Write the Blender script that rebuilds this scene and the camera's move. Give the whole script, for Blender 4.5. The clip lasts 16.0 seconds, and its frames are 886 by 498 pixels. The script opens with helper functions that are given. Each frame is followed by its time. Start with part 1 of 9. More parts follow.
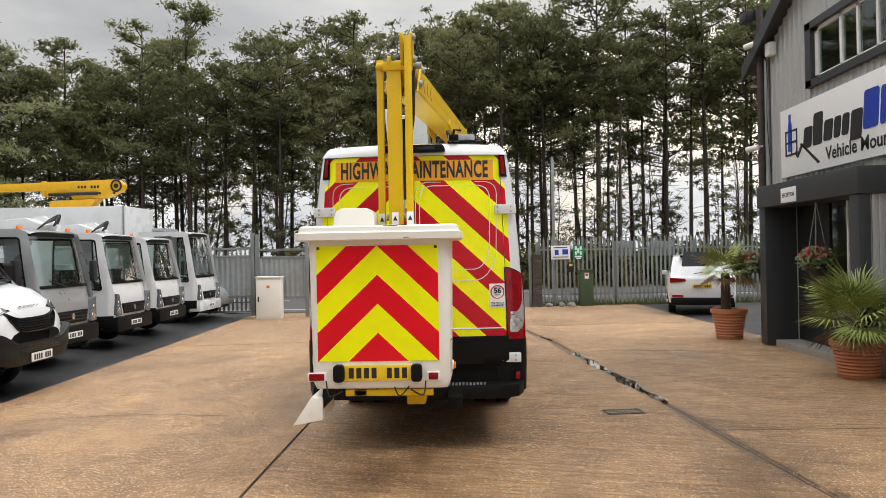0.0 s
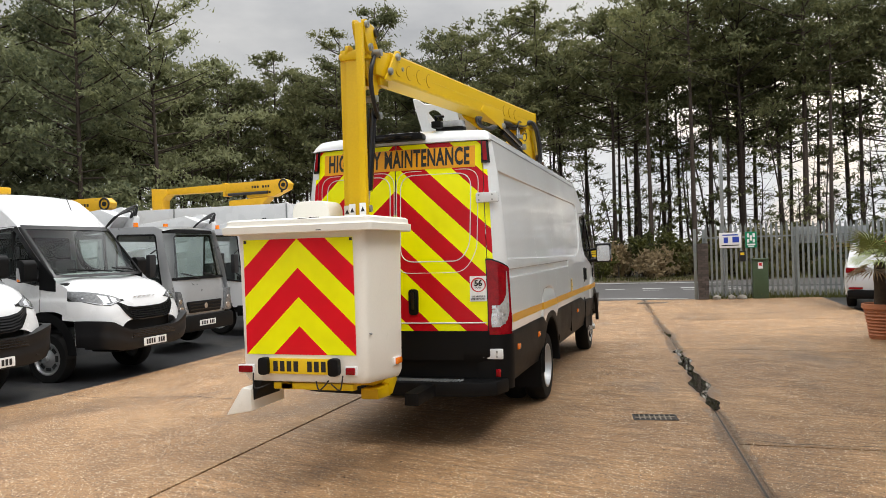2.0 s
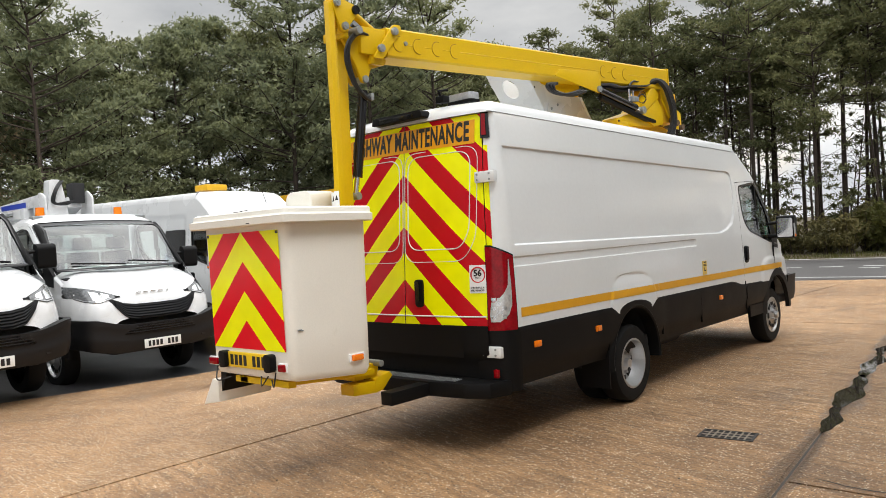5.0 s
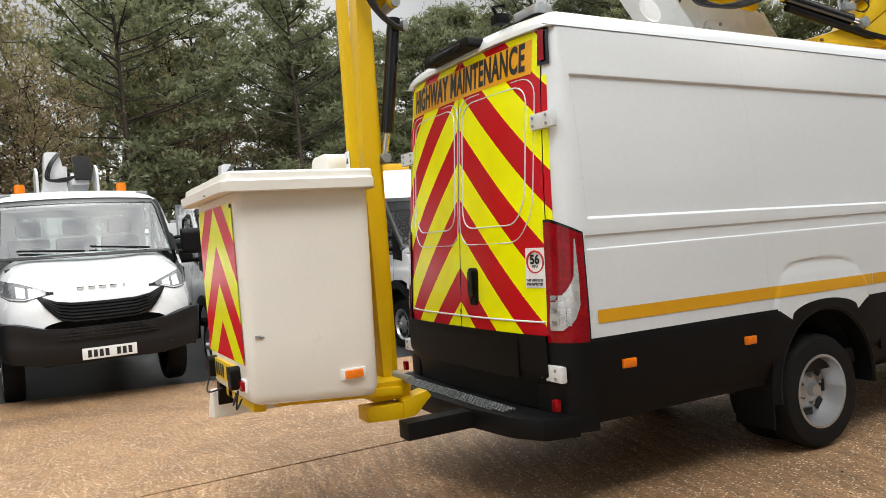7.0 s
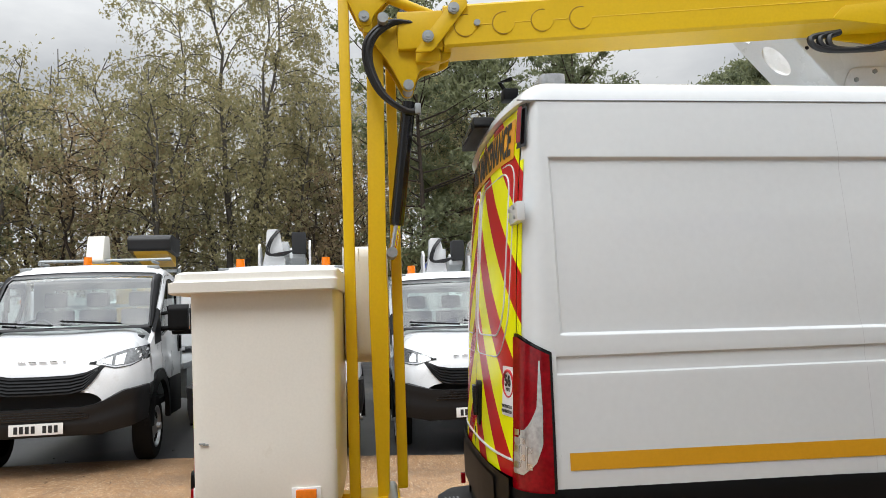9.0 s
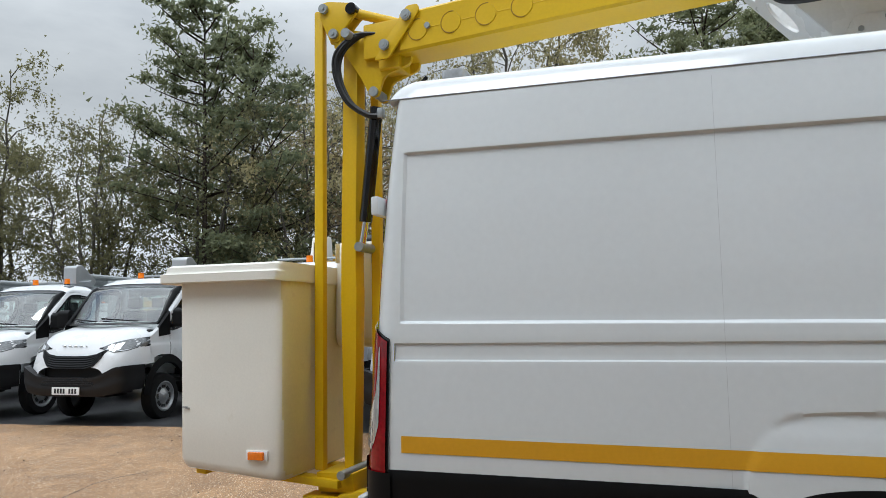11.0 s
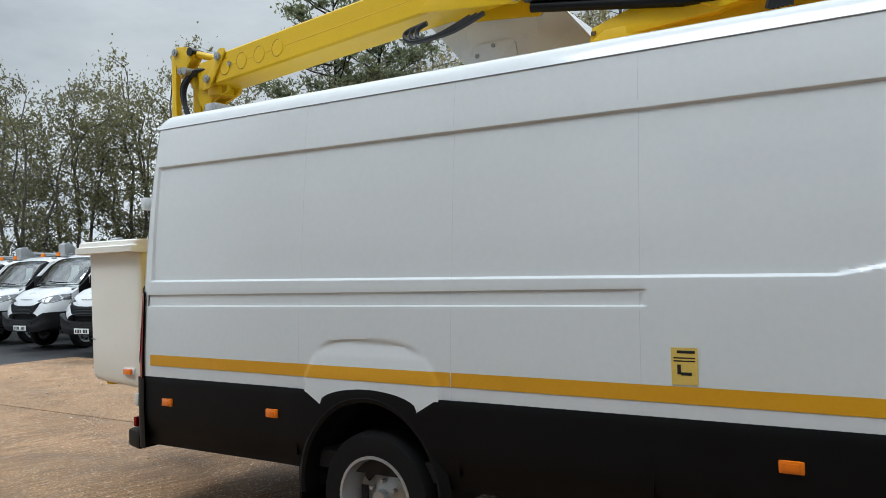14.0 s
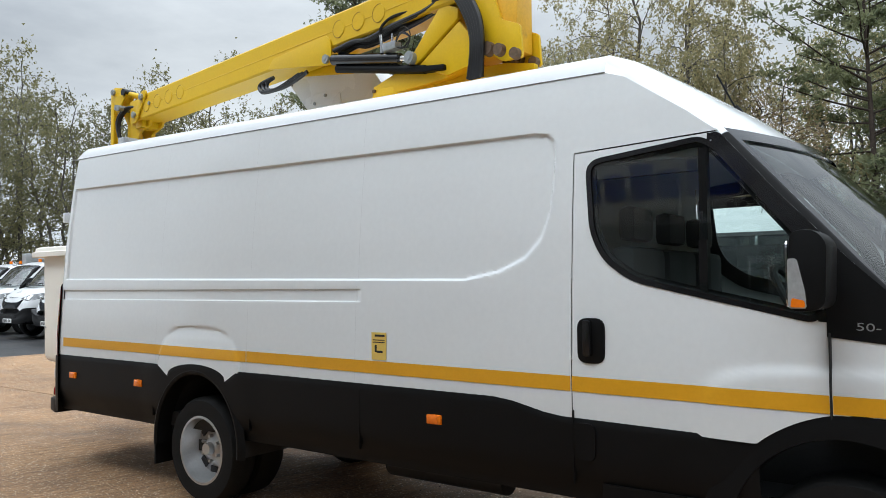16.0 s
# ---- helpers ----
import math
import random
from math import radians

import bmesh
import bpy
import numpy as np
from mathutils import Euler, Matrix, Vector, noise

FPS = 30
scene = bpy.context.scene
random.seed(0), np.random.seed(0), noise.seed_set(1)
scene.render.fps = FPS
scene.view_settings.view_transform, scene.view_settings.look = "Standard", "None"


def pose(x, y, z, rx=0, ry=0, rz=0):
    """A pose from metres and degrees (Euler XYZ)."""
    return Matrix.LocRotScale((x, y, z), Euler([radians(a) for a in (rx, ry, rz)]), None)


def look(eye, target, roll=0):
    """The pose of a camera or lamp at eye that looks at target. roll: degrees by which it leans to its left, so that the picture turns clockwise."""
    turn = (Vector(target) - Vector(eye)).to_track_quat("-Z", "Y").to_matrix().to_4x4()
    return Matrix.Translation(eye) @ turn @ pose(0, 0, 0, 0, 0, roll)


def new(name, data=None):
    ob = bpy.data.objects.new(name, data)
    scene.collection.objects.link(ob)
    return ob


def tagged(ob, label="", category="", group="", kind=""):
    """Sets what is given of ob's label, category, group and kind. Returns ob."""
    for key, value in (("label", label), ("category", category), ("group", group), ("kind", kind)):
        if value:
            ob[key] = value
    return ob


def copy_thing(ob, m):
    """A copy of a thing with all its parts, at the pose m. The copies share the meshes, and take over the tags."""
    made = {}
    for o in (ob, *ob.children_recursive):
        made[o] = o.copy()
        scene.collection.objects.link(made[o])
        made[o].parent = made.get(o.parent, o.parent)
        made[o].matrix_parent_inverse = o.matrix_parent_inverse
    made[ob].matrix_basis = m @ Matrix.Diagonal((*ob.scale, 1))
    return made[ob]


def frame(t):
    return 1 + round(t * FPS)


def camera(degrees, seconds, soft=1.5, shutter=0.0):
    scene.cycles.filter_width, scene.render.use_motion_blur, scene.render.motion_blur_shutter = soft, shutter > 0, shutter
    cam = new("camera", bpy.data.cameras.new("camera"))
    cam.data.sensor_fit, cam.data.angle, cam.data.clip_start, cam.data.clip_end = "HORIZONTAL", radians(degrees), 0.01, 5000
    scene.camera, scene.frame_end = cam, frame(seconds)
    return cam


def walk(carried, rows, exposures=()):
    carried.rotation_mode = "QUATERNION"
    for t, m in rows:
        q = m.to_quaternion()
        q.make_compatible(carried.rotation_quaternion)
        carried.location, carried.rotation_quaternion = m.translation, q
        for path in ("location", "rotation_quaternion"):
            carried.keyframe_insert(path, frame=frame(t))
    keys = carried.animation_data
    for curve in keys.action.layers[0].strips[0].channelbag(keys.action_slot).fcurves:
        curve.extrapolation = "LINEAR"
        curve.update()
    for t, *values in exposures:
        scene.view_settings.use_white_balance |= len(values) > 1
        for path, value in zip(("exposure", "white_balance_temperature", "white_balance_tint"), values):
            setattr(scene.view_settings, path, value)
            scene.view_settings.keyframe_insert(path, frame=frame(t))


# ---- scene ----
cam = camera(60.8, 16.0, 0.75)
PATH = [
    (0, (0.486, -6.877, 1.749), (0.421, -4.878, 1.761), -1.0),
    (0.5, (1.035, -6.825, 1.746), (0.821, -4.836, 1.751), -1.1),
    (1, (1.542, -6.631, 1.732), (1.195, -4.661, 1.734), -1.4),
    (1.5, (2.038, -6.477, 1.724), (1.554, -4.536, 1.725), -1.6),
    (2, (2.51, -6.273, 1.709), (1.889, -4.372, 1.709), -1.7),
    (2.5, (2.966, -6.022, 1.718), (2.213, -4.169, 1.714), -1.9),
    (3, (3.449, -5.782, 1.735), (2.566, -3.987, 1.725), -2.1),
    (3.5, (3.822, -5.488, 1.736), (2.815, -3.76, 1.715), -2.4),
    (4, (4.194, -5.259, 1.726), (3.072, -3.604, 1.7), -2.7),
    (4.2, (4.297, -5.144, 1.741), (3.129, -3.52, 1.71), -2.8),
    (5.25, (4.49, -4.255, 1.67), (3.108, -2.809, 1.641), -3.65),
    (6.3, (4.304, -3.087, 1.568), (2.7, -1.894, 1.542), -4.5),
    (6.5, (4.264, -2.854, 1.551), (2.613, -1.726, 1.531), -4.2),
    (7, (4.164, -2.324, 1.56), (2.4, -1.381, 1.529), -4.2),
    (7.5, (4.149, -1.82, 1.555), (2.291, -1.081, 1.538), -3.9),
    (8, (4.143, -1.373, 1.598), (2.214, -0.844, 1.623), -3.5),
    (8.5, (4.124, -0.948, 1.656), (2.155, -0.608, 1.755), -2.9),
    (9, (4.17, -0.507, 1.705), (2.185, -0.334, 1.881), -2.1),
    (9.2, (4.167, -0.33, 1.717), (2.18, -0.227, 1.914), -1.9),
    (11.3, (4.109, 1.864, 1.608), (2.267, 1.106, 1.782), -0.8),
    (11.5, (4.11, 2.045, 1.622), (2.289, 1.235, 1.788), -0.7),
    (12, (4.093, 2.558, 1.606), (2.316, 1.653, 1.751), -1.1),
    (12.5, (4.16, 3.112, 1.585), (2.415, 2.143, 1.709), -1.6),
    (13, (4.17, 3.652, 1.559), (2.452, 2.634, 1.664), -2.0),
    (13.5, (4.203, 4.2, 1.558), (2.504, 3.148, 1.643), -1.8),
    (14, (4.26, 4.699, 1.595), (2.572, 3.629, 1.665), -1.5),
    (14.5, (4.286, 5.19, 1.586), (2.603, 4.11, 1.658), -0.9),
    (15, (4.33, 5.721, 1.586), (2.67, 4.609, 1.666), -0.7),
    (15.5, (4.316, 6.204, 1.558), (2.678, 5.06, 1.652), -0.5),
    (16, (4.309, 6.715, 1.535), (2.697, 5.535, 1.629), -0.5),
]
walk(cam, [(t, look(eye, aim, roll)) for t, eye, aim, roll in PATH], exposures=[(0.0, 0.0, 6500, 10), (7.0, 0.14, 6450, 9), (9.2, 0.0, 6200, 9), (11.5, -0.29, 5800, 5), (13.0, -0.31, 5750, 4), (14.5, -0.16, 5800, 4), (16.0, 0.04, 5850, 6)])

# ---- sky and light: overcast, with a soft low sun behind thin cloud ----
world = bpy.data.worlds.new("overcast_sky")
scene.world = world
world.use_nodes = True
wt = world.node_tree
wt.nodes.clear()
w_out = wt.nodes.new("ShaderNodeOutputWorld")
w_bg = wt.nodes.new("ShaderNodeBackground")
w_sky = wt.nodes.new("ShaderNodeTexSky")
w_sky.sky_type = "NISHITA"
w_sky.sun_disc = False
w_sky.sun_elevation = radians(32)
w_sky.sun_rotation = radians(20)
w_sky.dust_density = 4.0
w_co = wt.nodes.new("ShaderNodeTexCoord")
w_map = wt.nodes.new("ShaderNodeMapping")
w_map.inputs["Scale"].default_value = (1.0, 1.0, 2.6)
w_noise = wt.nodes.new("ShaderNodeTexNoise")
w_noise.inputs["Scale"].default_value = 2.3
w_noise.inputs["Detail"].default_value = 7
w_noise.inputs["Roughness"].default_value = 0.55
w_ramp = wt.nodes.new("ShaderNodeValToRGB")
w_ramp.color_ramp.elements[0].position = 0.33
w_ramp.color_ramp.elements[0].color = (4.6, 4.75, 5.0, 1)
w_ramp.color_ramp.elements[1].position = 0.68
w_ramp.color_ramp.elements[1].color = (9.0, 8.9, 8.7, 1)
w_gap = wt.nodes.new("ShaderNodeTexNoise")
w_gap.inputs["Scale"].default_value = 1.4
w_gap.inputs["Detail"].default_value = 4
w_gr = wt.nodes.new("ShaderNodeMapRange")
w_gr.inputs["From Min"].default_value = 0.60
w_gr.inputs["From Max"].default_value = 0.72
w_mix = wt.nodes.new("ShaderNodeMix")
w_mix.data_type = "RGBA"
wt.links.new(w_co.outputs["Generated"], w_map.inputs["Vector"])
wt.links.new(w_map.outputs["Vector"], w_noise.inputs["Vector"])
wt.links.new(w_map.outputs["Vector"], w_gap.inputs["Vector"])
wt.links.new(w_noise.outputs["Fac"], w_ramp.inputs["Fac"])
wt.links.new(w_gap.outputs["Fac"], w_gr.inputs["Value"])
wt.links.new(w_gr.outputs["Result"], w_mix.inputs["Factor"])
wt.links.new(w_ramp.outputs["Color"], w_mix.inputs["A"])
wt.links.new(w_sky.outputs["Color"], w_mix.inputs["B"])
# brighter overhead than at the horizon, as under cloud
w_sep = wt.nodes.new("ShaderNodeSeparateXYZ")
w_grad = wt.nodes.new("ShaderNodeMapRange")
w_grad.interpolation_type = "SMOOTHSTEP"
w_grad.inputs["From Min"].default_value = 0.25
w_grad.inputs["From Max"].default_value = 0.85
w_grad.inputs["To Min"].default_value = 1.0
w_grad.inputs["To Max"].default_value = 3.6
w_mul = wt.nodes.new("ShaderNodeVectorMath")
w_mul.operation = "SCALE"
wt.links.new(w_co.outputs["Generated"], w_sep.inputs["Vector"])
wt.links.new(w_sep.outputs["Z"], w_grad.inputs["Value"])
wt.links.new(w_mix.outputs["Result"], w_mul.inputs[0])
w_low = wt.nodes.new("ShaderNodeMapRange")
w_low.interpolation_type = "SMOOTHSTEP"
w_low.inputs["From Min"].default_value = 0.05
w_low.inputs["From Max"].default_value = 0.28
w_low.inputs["To Min"].default_value = 1.5
w_low.inputs["To Max"].default_value = 1.0
w_both = wt.nodes.new("ShaderNodeMath")
w_both.operation = "MULTIPLY"
wt.links.new(w_sep.outputs["Z"], w_low.inputs["Value"])
wt.links.new(w_grad.outputs["Result"], w_both.inputs[0])
wt.links.new(w_low.outputs["Result"], w_both.inputs[1])
wt.links.new(w_both.outputs[0], w_mul.inputs["Scale"])
w_bg.inputs["Strength"].default_value = 0.085
wt.links.new(w_mul.outputs["Vector"], w_bg.inputs["Color"])
wt.links.new(w_bg.outputs["Background"], w_out.inputs["Surface"])

sun_data = bpy.data.lights.new("sun", "SUN")
sun_data.energy = 1.5
sun_data.angle = radians(25)
sun_data.color = (1.0, 0.98, 0.95)
sun = new("sun", sun_data)
sun.matrix_world = look((20, -6, 30), (0, 0, 0))


# ---- materials ----
def base_material(name):
    m = bpy.data.materials.new(name)
    m.use_nodes = True
    return m, m.node_tree, m.node_tree.nodes["Principled BSDF"]


def mat(name, col, rough=0.5, metal=0.0, vary=0.12, scale=6.0, fine=60.0, bump=0.0, coat=0.0, per_object=0.0, spec=0.5, dirt=None, dirt_scale=2.0, dirt_at=0.6):
    """A surface with two scales of variation in colour and gloss, in metres."""
    m, t, b = base_material(name)
    N, L = t.nodes, t.links
    co = N.new("ShaderNodeTexCoord")
    n1 = N.new("ShaderNodeTexNoise")
    n1.inputs["Scale"].default_value = scale
    n1.inputs["Detail"].default_value = 5
    n2 = N.new("ShaderNodeTexNoise")
    n2.inputs["Scale"].default_value = fine
    n2.inputs["Detail"].default_value = 3
    L.new(co.outputs["Object"], n1.inputs["Vector"])
    L.new(co.outputs["Object"], n2.inputs["Vector"])
    add = N.new("ShaderNodeMath")
    add.operation = "ADD"
    L.new(n1.outputs["Fac"], add.inputs[0])
    L.new(n2.outputs["Fac"], add.inputs[1])
    rng = N.new("ShaderNodeMapRange")
    rng.inputs["From Min"].default_value = 0.55
    rng.inputs["From Max"].default_value = 1.45
    rng.inputs["To Min"].default_value = 1 - vary
    rng.inputs["To Max"].default_value = 1 + vary
    L.new(add.outputs[0], rng.inputs["Value"])
    value = rng.outputs["Result"]
    if per_object:
        oi = N.new("ShaderNodeObjectInfo")
        r2 = N.new("ShaderNodeMapRange")
        r2.inputs["To Min"].default_value = 1 - per_object
        r2.inputs["To Max"].default_value = 1 + per_object
        L.new(oi.outputs["Random"], r2.inputs["Value"])
        mu = N.new("ShaderNodeMath")
        mu.operation = "MULTIPLY"
        L.new(value, mu.inputs[0])
        L.new(r2.outputs["Result"], mu.inputs[1])
        value = mu.outputs[0]
    sc = N.new("ShaderNodeVectorMath")
    sc.operation = "SCALE"
    sc.inputs[0].default_value = col
    L.new(value, sc.inputs["Scale"])
    colour = sc.outputs["Vector"]
    if dirt:
        n3 = N.new("ShaderNodeTexNoise")
        n3.inputs["Scale"].default_value = dirt_scale
        n3.inputs["Detail"].default_value = 8
        n3.inputs["Roughness"].default_value = 0.65
        L.new(co.outputs["Object"], n3.inputs["Vector"])
        r3 = N.new("ShaderNodeMapRange")
        r3.inputs["From Min"].default_value = dirt_at
        r3.inputs["From Max"].default_value = dirt_at + 0.2
        L.new(n3.outputs["Fac"], r3.inputs["Value"])
        mx = N.new("ShaderNodeMix")
        mx.data_type = "RGBA"
        L.new(r3.outputs["Result"], mx.inputs["Factor"])
        L.new(colour, mx.inputs["A"])
        mx.inputs["B"].default_value = (*dirt, 1)
        colour = mx.outputs["Result"]
    L.new(colour, b.inputs["Base Color"])
    rr = N.new("ShaderNodeMapRange")
    rr.inputs["To Min"].default_value = max(0.02, rough - 0.08)
    rr.inputs["To Max"].default_value = min(1, rough + 0.08)
    L.new(n1.outputs["Fac"], rr.inputs["Value"])
    L.new(rr.outputs["Result"], b.inputs["Roughness"])
    b.inputs["Metallic"].default_value = metal
    b.inputs["Coat Weight"].default_value = coat
    b.inputs["Coat Roughness"].default_value = 0.04
    b.inputs["Specular IOR Level"].default_value = spec
    if bump:
        bp = N.new("ShaderNodeBump")
        bp.inputs["Strength"].default_value = 0.6
        bp.inputs["Distance"].default_value = bump
        L.new(n2.outputs["Fac"], bp.inputs["Height"])
        L.new(bp.outputs["Normal"], b.inputs["Normal"])
    return m


def chevron_material(name, top, slope, period, centre, phase=0.5, first_red=False, red=(0.50, 0.004, 0.013)):
    """Red and yellow retroreflective film cut in chevrons about the line x = centre."""
    m, t, b = base_material(name)
    N, L = t.nodes, t.links
    geo = N.new("ShaderNodeNewGeometry")
    sep = N.new("ShaderNodeSeparateXYZ")
    L.new(geo.outputs["Position"], sep.inputs["Vector"])

    def math_node(op, a, c):
        n = N.new("ShaderNodeMath")
        n.operation = op
        for k, v in ((0, a), (1, c)):
            if isinstance(v, (int, float)):
                n.inputs[k].default_value = v
            elif v is not None:
                L.new(v, n.inputs[k])
        return n.outputs[0]

    dx = math_node("ABSOLUTE", math_node("SUBTRACT", sep.outputs["X"], centre), None)
    q = math_node("SUBTRACT", math_node("SUBTRACT", top, sep.outputs["Z"]), math_node("MULTIPLY", dx, slope))
    fr = math_node("FRACT", math_node("ADD", math_node("DIVIDE", q, period), 20.0), None)
    sel = math_node("LESS_THAN", fr, phase) if first_red else math_node("GREATER_THAN", fr, phase)
    hexa = N.new("ShaderNodeTexVoronoi")
    hexa.inputs["Scale"].default_value = 260
    vn = N.new("ShaderNodeTexNoise")
    vn.inputs["Scale"].default_value = 5
    L.new(geo.outputs["Position"], hexa.inputs["Vector"])
    L.new(geo.outputs["Position"], vn.inputs["Vector"])
    mx = N.new("ShaderNodeMix")
    mx.data_type = "RGBA"
    L.new(sel, mx.inputs["Factor"])
    mx.inputs["A"].default_value = (0.90, 0.92, 0.0, 1)
    mx.inputs["B"].default_value = (*red, 1)
    rng = N.new("ShaderNodeMapRange")
    rng.inputs["To Min"].default_value = 0.88
    rng.inputs["To Max"].default_value = 1.12
    L.new(vn.outputs["Fac"], rng.inputs["Value"])
    sc = N.new("ShaderNodeVectorMath")
    sc.operation = "SCALE"
    L.new(mx.outputs["Result"], sc.inputs[0])
    L.new(rng.outputs["Result"], sc.inputs["Scale"])
    L.new(sc.outputs["Vector"], b.inputs["Base Color"])
    b.inputs["Roughness"].default_value = 0.25
    b.inputs["Specular IOR Level"].default_value = 0.3
    bp = N.new("ShaderNodeBump")
    bp.inputs["Strength"].default_value = 0.05
    bp.inputs["Distance"].default_value = 0.0006
    L.new(hexa.outputs["Distance"], bp.inputs["Height"])
    L.new(bp.outputs["Normal"], b.inputs["Normal"])
    return m


def glass_material(name, tint, gloss=0.06):
    m = bpy.data.materials.new(name)
    m.use_nodes = True
    t = m.node_tree
    t.nodes.clear()
    out = t.nodes.new("ShaderNodeOutputMaterial")
    mixs = t.nodes.new("ShaderNodeMixShader")
    tr = t.nodes.new("ShaderNodeBsdfTransparent")
    gl = t.nodes.new("ShaderNodeBsdfGlossy")
    fr = t.nodes.new("ShaderNodeLayerWeight")
    fr.inputs["Blend"].default_value = 0.5
    pw = t.nodes.new("ShaderNodeMath")
    pw.operation = "POWER"
    pw.inputs[1].default_value = 4.0
    t.links.new(fr.outputs["Facing"], pw.inputs[0])
    tr.inputs["Color"].default_value = (*tint, 1)
    gl.inputs["Roughness"].default_value = 0.02
    ad = t.nodes.new("ShaderNodeMath")
    ad.operation = "ADD"
    ad.inputs[1].default_value = gloss
    t.links.new(pw.outputs[0], ad.inputs[0])
    t.links.new(ad.outputs[0], mixs.inputs["Fac"])
    t.links.new(tr.outputs["BSDF"], mixs.inputs[1])
    t.links.new(gl.outputs["BSDF"], mixs.inputs[2])
    t.links.new(mixs.outputs["Shader"], out.inputs["Surface"])
    return m


M_white = mat("white_paint", (0.735, 0.757, 0.765), 0.22, vary=0.03, scale=1.2, fine=30, coat=0.6)
M_white2 = mat("parked_white_paint", (0.67, 0.68, 0.69), 0.28, vary=0.05, scale=2, coat=0.4, dirt=(0.5, 0.48, 0.44), dirt_scale=3, dirt_at=0.62)
M_cream = mat("cream_fibreglass", (0.80, 0.775, 0.705), 0.42, vary=0.04, scale=3, fine=80, bump=0.0004, dirt=(0.62, 0.58, 0.48), dirt_scale=4, dirt_at=0.62)
M_gelcoat = mat("bare_gelcoat", (0.74, 0.66, 0.40), 0.4, vary=0.06, scale=3, fine=60, bump=0.0005, dirt=(0.55, 0.47, 0.28), dirt_scale=5, dirt_at=0.6)
M_grey_paint = mat("silver_grey_paint", (0.40, 0.41, 0.42), 0.3, metal=0.4, vary=0.06, coat=0.4)
M_black = mat("black_plastic", (0.0045, 0.0046, 0.005), 0.5, spec=0.17, vary=0.25, scale=3, fine=220, bump=0.0006)
M_bumper = mat("weathered_bumper_plastic", (0.010, 0.010, 0.011), 0.5, spec=0.3, vary=0.3, scale=3, fine=160, bump=0.0006, dirt=(0.03, 0.028, 0.026), dirt_scale=4, dirt_at=0.62)
M_blackgloss = mat("gloss_black", (0.008, 0.008, 0.009), 0.16, vary=0.1)
M_gutter = mat("gutter_seam", (0.22, 0.225, 0.23), 0.5, vary=0.15)
M_seam = mat("panel_seam_shadow", (0.55, 0.56, 0.57), 0.5, vary=0.1)
M_rubber = mat("tyre_rubber", (0.009, 0.009, 0.009), 0.75, spec=0.2, vary=0.3, fine=90, bump=0.001, dirt=(0.035, 0.03, 0.025), dirt_scale=8, dirt_at=0.64)
M_steel = mat("silver_wheel_steel", (0.5, 0.51, 0.52), 0.36, metal=0.75, vary=0.1, dirt=(0.22, 0.2, 0.18), dirt_scale=10, dirt_at=0.62)
M_chrome = mat("bright_metal", (0.75, 0.76, 0.77), 0.15, metal=1.0, vary=0.05)
M_galv = mat("galvanised_steel", (0.33, 0.35, 0.355), 0.5, metal=0.55, vary=0.2, scale=5, fine=40)
M_yellow = mat("boom_yellow_paint", (0.68, 0.435, 0.001), 0.42, vary=0.06, scale=3, coat=0.1, spec=0.35, dirt=(0.16, 0.09, 0.015), dirt_scale=7, dirt_at=0.69)
M_yellow_old = mat("worn_yellow_paint", (0.72, 0.40, 0.015), 0.42, vary=0.12, dirt=(0.35, 0.2, 0.05), dirt_scale=5, dirt_at=0.6)
M_red_lens = mat("red_lens", (0.24, 0.0008, 0.005), 0.10, vary=0.4, scale=14, coat=0.12, spec=0.28)
M_clear_lens = mat("clear_lens", (0.45, 0.46, 0.47), 0.12, metal=0.3, vary=0.2, scale=25, coat=0.7)
M_headlamp = mat("headlamp_lens", (0.13, 0.135, 0.14), 0.16, metal=0.2, vary=0.75, scale=26, coat=0.7)
M_orange_lens = mat("orange_lens", (0.85, 0.2, 0.005), 0.15, vary=0.12, scale=20, coat=0.6)
M_band = mat("amber_film", (0.72, 0.36, 0.012), 0.35, vary=0.05)
M_headboard = mat("orange_film", (0.80, 0.36, 0.004), 0.3, vary=0.05)
M_plate_y = mat("yellow_plate", (0.78, 0.52, 0.01), 0.35, vary=0.04)
M_sticker = mat("faded_yellow_film", (0.74, 0.53, 0.12), 0.4, vary=0.06)
M_plate_w = mat("white_plate", (0.78, 0.78, 0.76), 0.35, vary=0.04)
M_print = mat("black_print", (0.012, 0.012, 0.013), 0.5, vary=0.1)
M_white_film = mat("white_film", (0.82, 0.82, 0.82), 0.4, vary=0.03)
M_red_film = mat("red_film", (0.55, 0.015, 0.02), 0.4, vary=0.05)
M_blue_film = mat("blue_film", (0.02, 0.055, 0.42), 0.35, vary=0.05)
M_green_film = mat("green_film", (0.0, 0.25, 0.12), 0.4, vary=0.05)
M_hose = mat("black_hose", (0.010, 0.010, 0.011), 0.45, vary=0.2, fine=120, bump=0.001)
M_interior = mat("dark_interior", (0.018, 0.0185, 0.02), 0.8, vary=0.2)
M_seat = mat("grey_seat_cloth", (0.06, 0.062, 0.065), 0.9, vary=0.2, fine=200)
M_glass = glass_material("cab_glass", (0.80, 0.88, 0.85), 0.20)
M_glass_screen = glass_material("screen_glass", (0.55, 0.64, 0.60), 0.03)
M_glass_dark = glass_material("dark_glass", (0.70, 0.77, 0.75), 0.05)
M_chevron_van = chevron_material("door_chevrons", 2.242, 0.93, 0.44, 0.0, 0.48, True)
M_chevron_bucket = chevron_material("basket_chevrons", 1.815, 0.95, 0.42, -0.17, 0.5, red=(0.72, 0.004, 0.016))


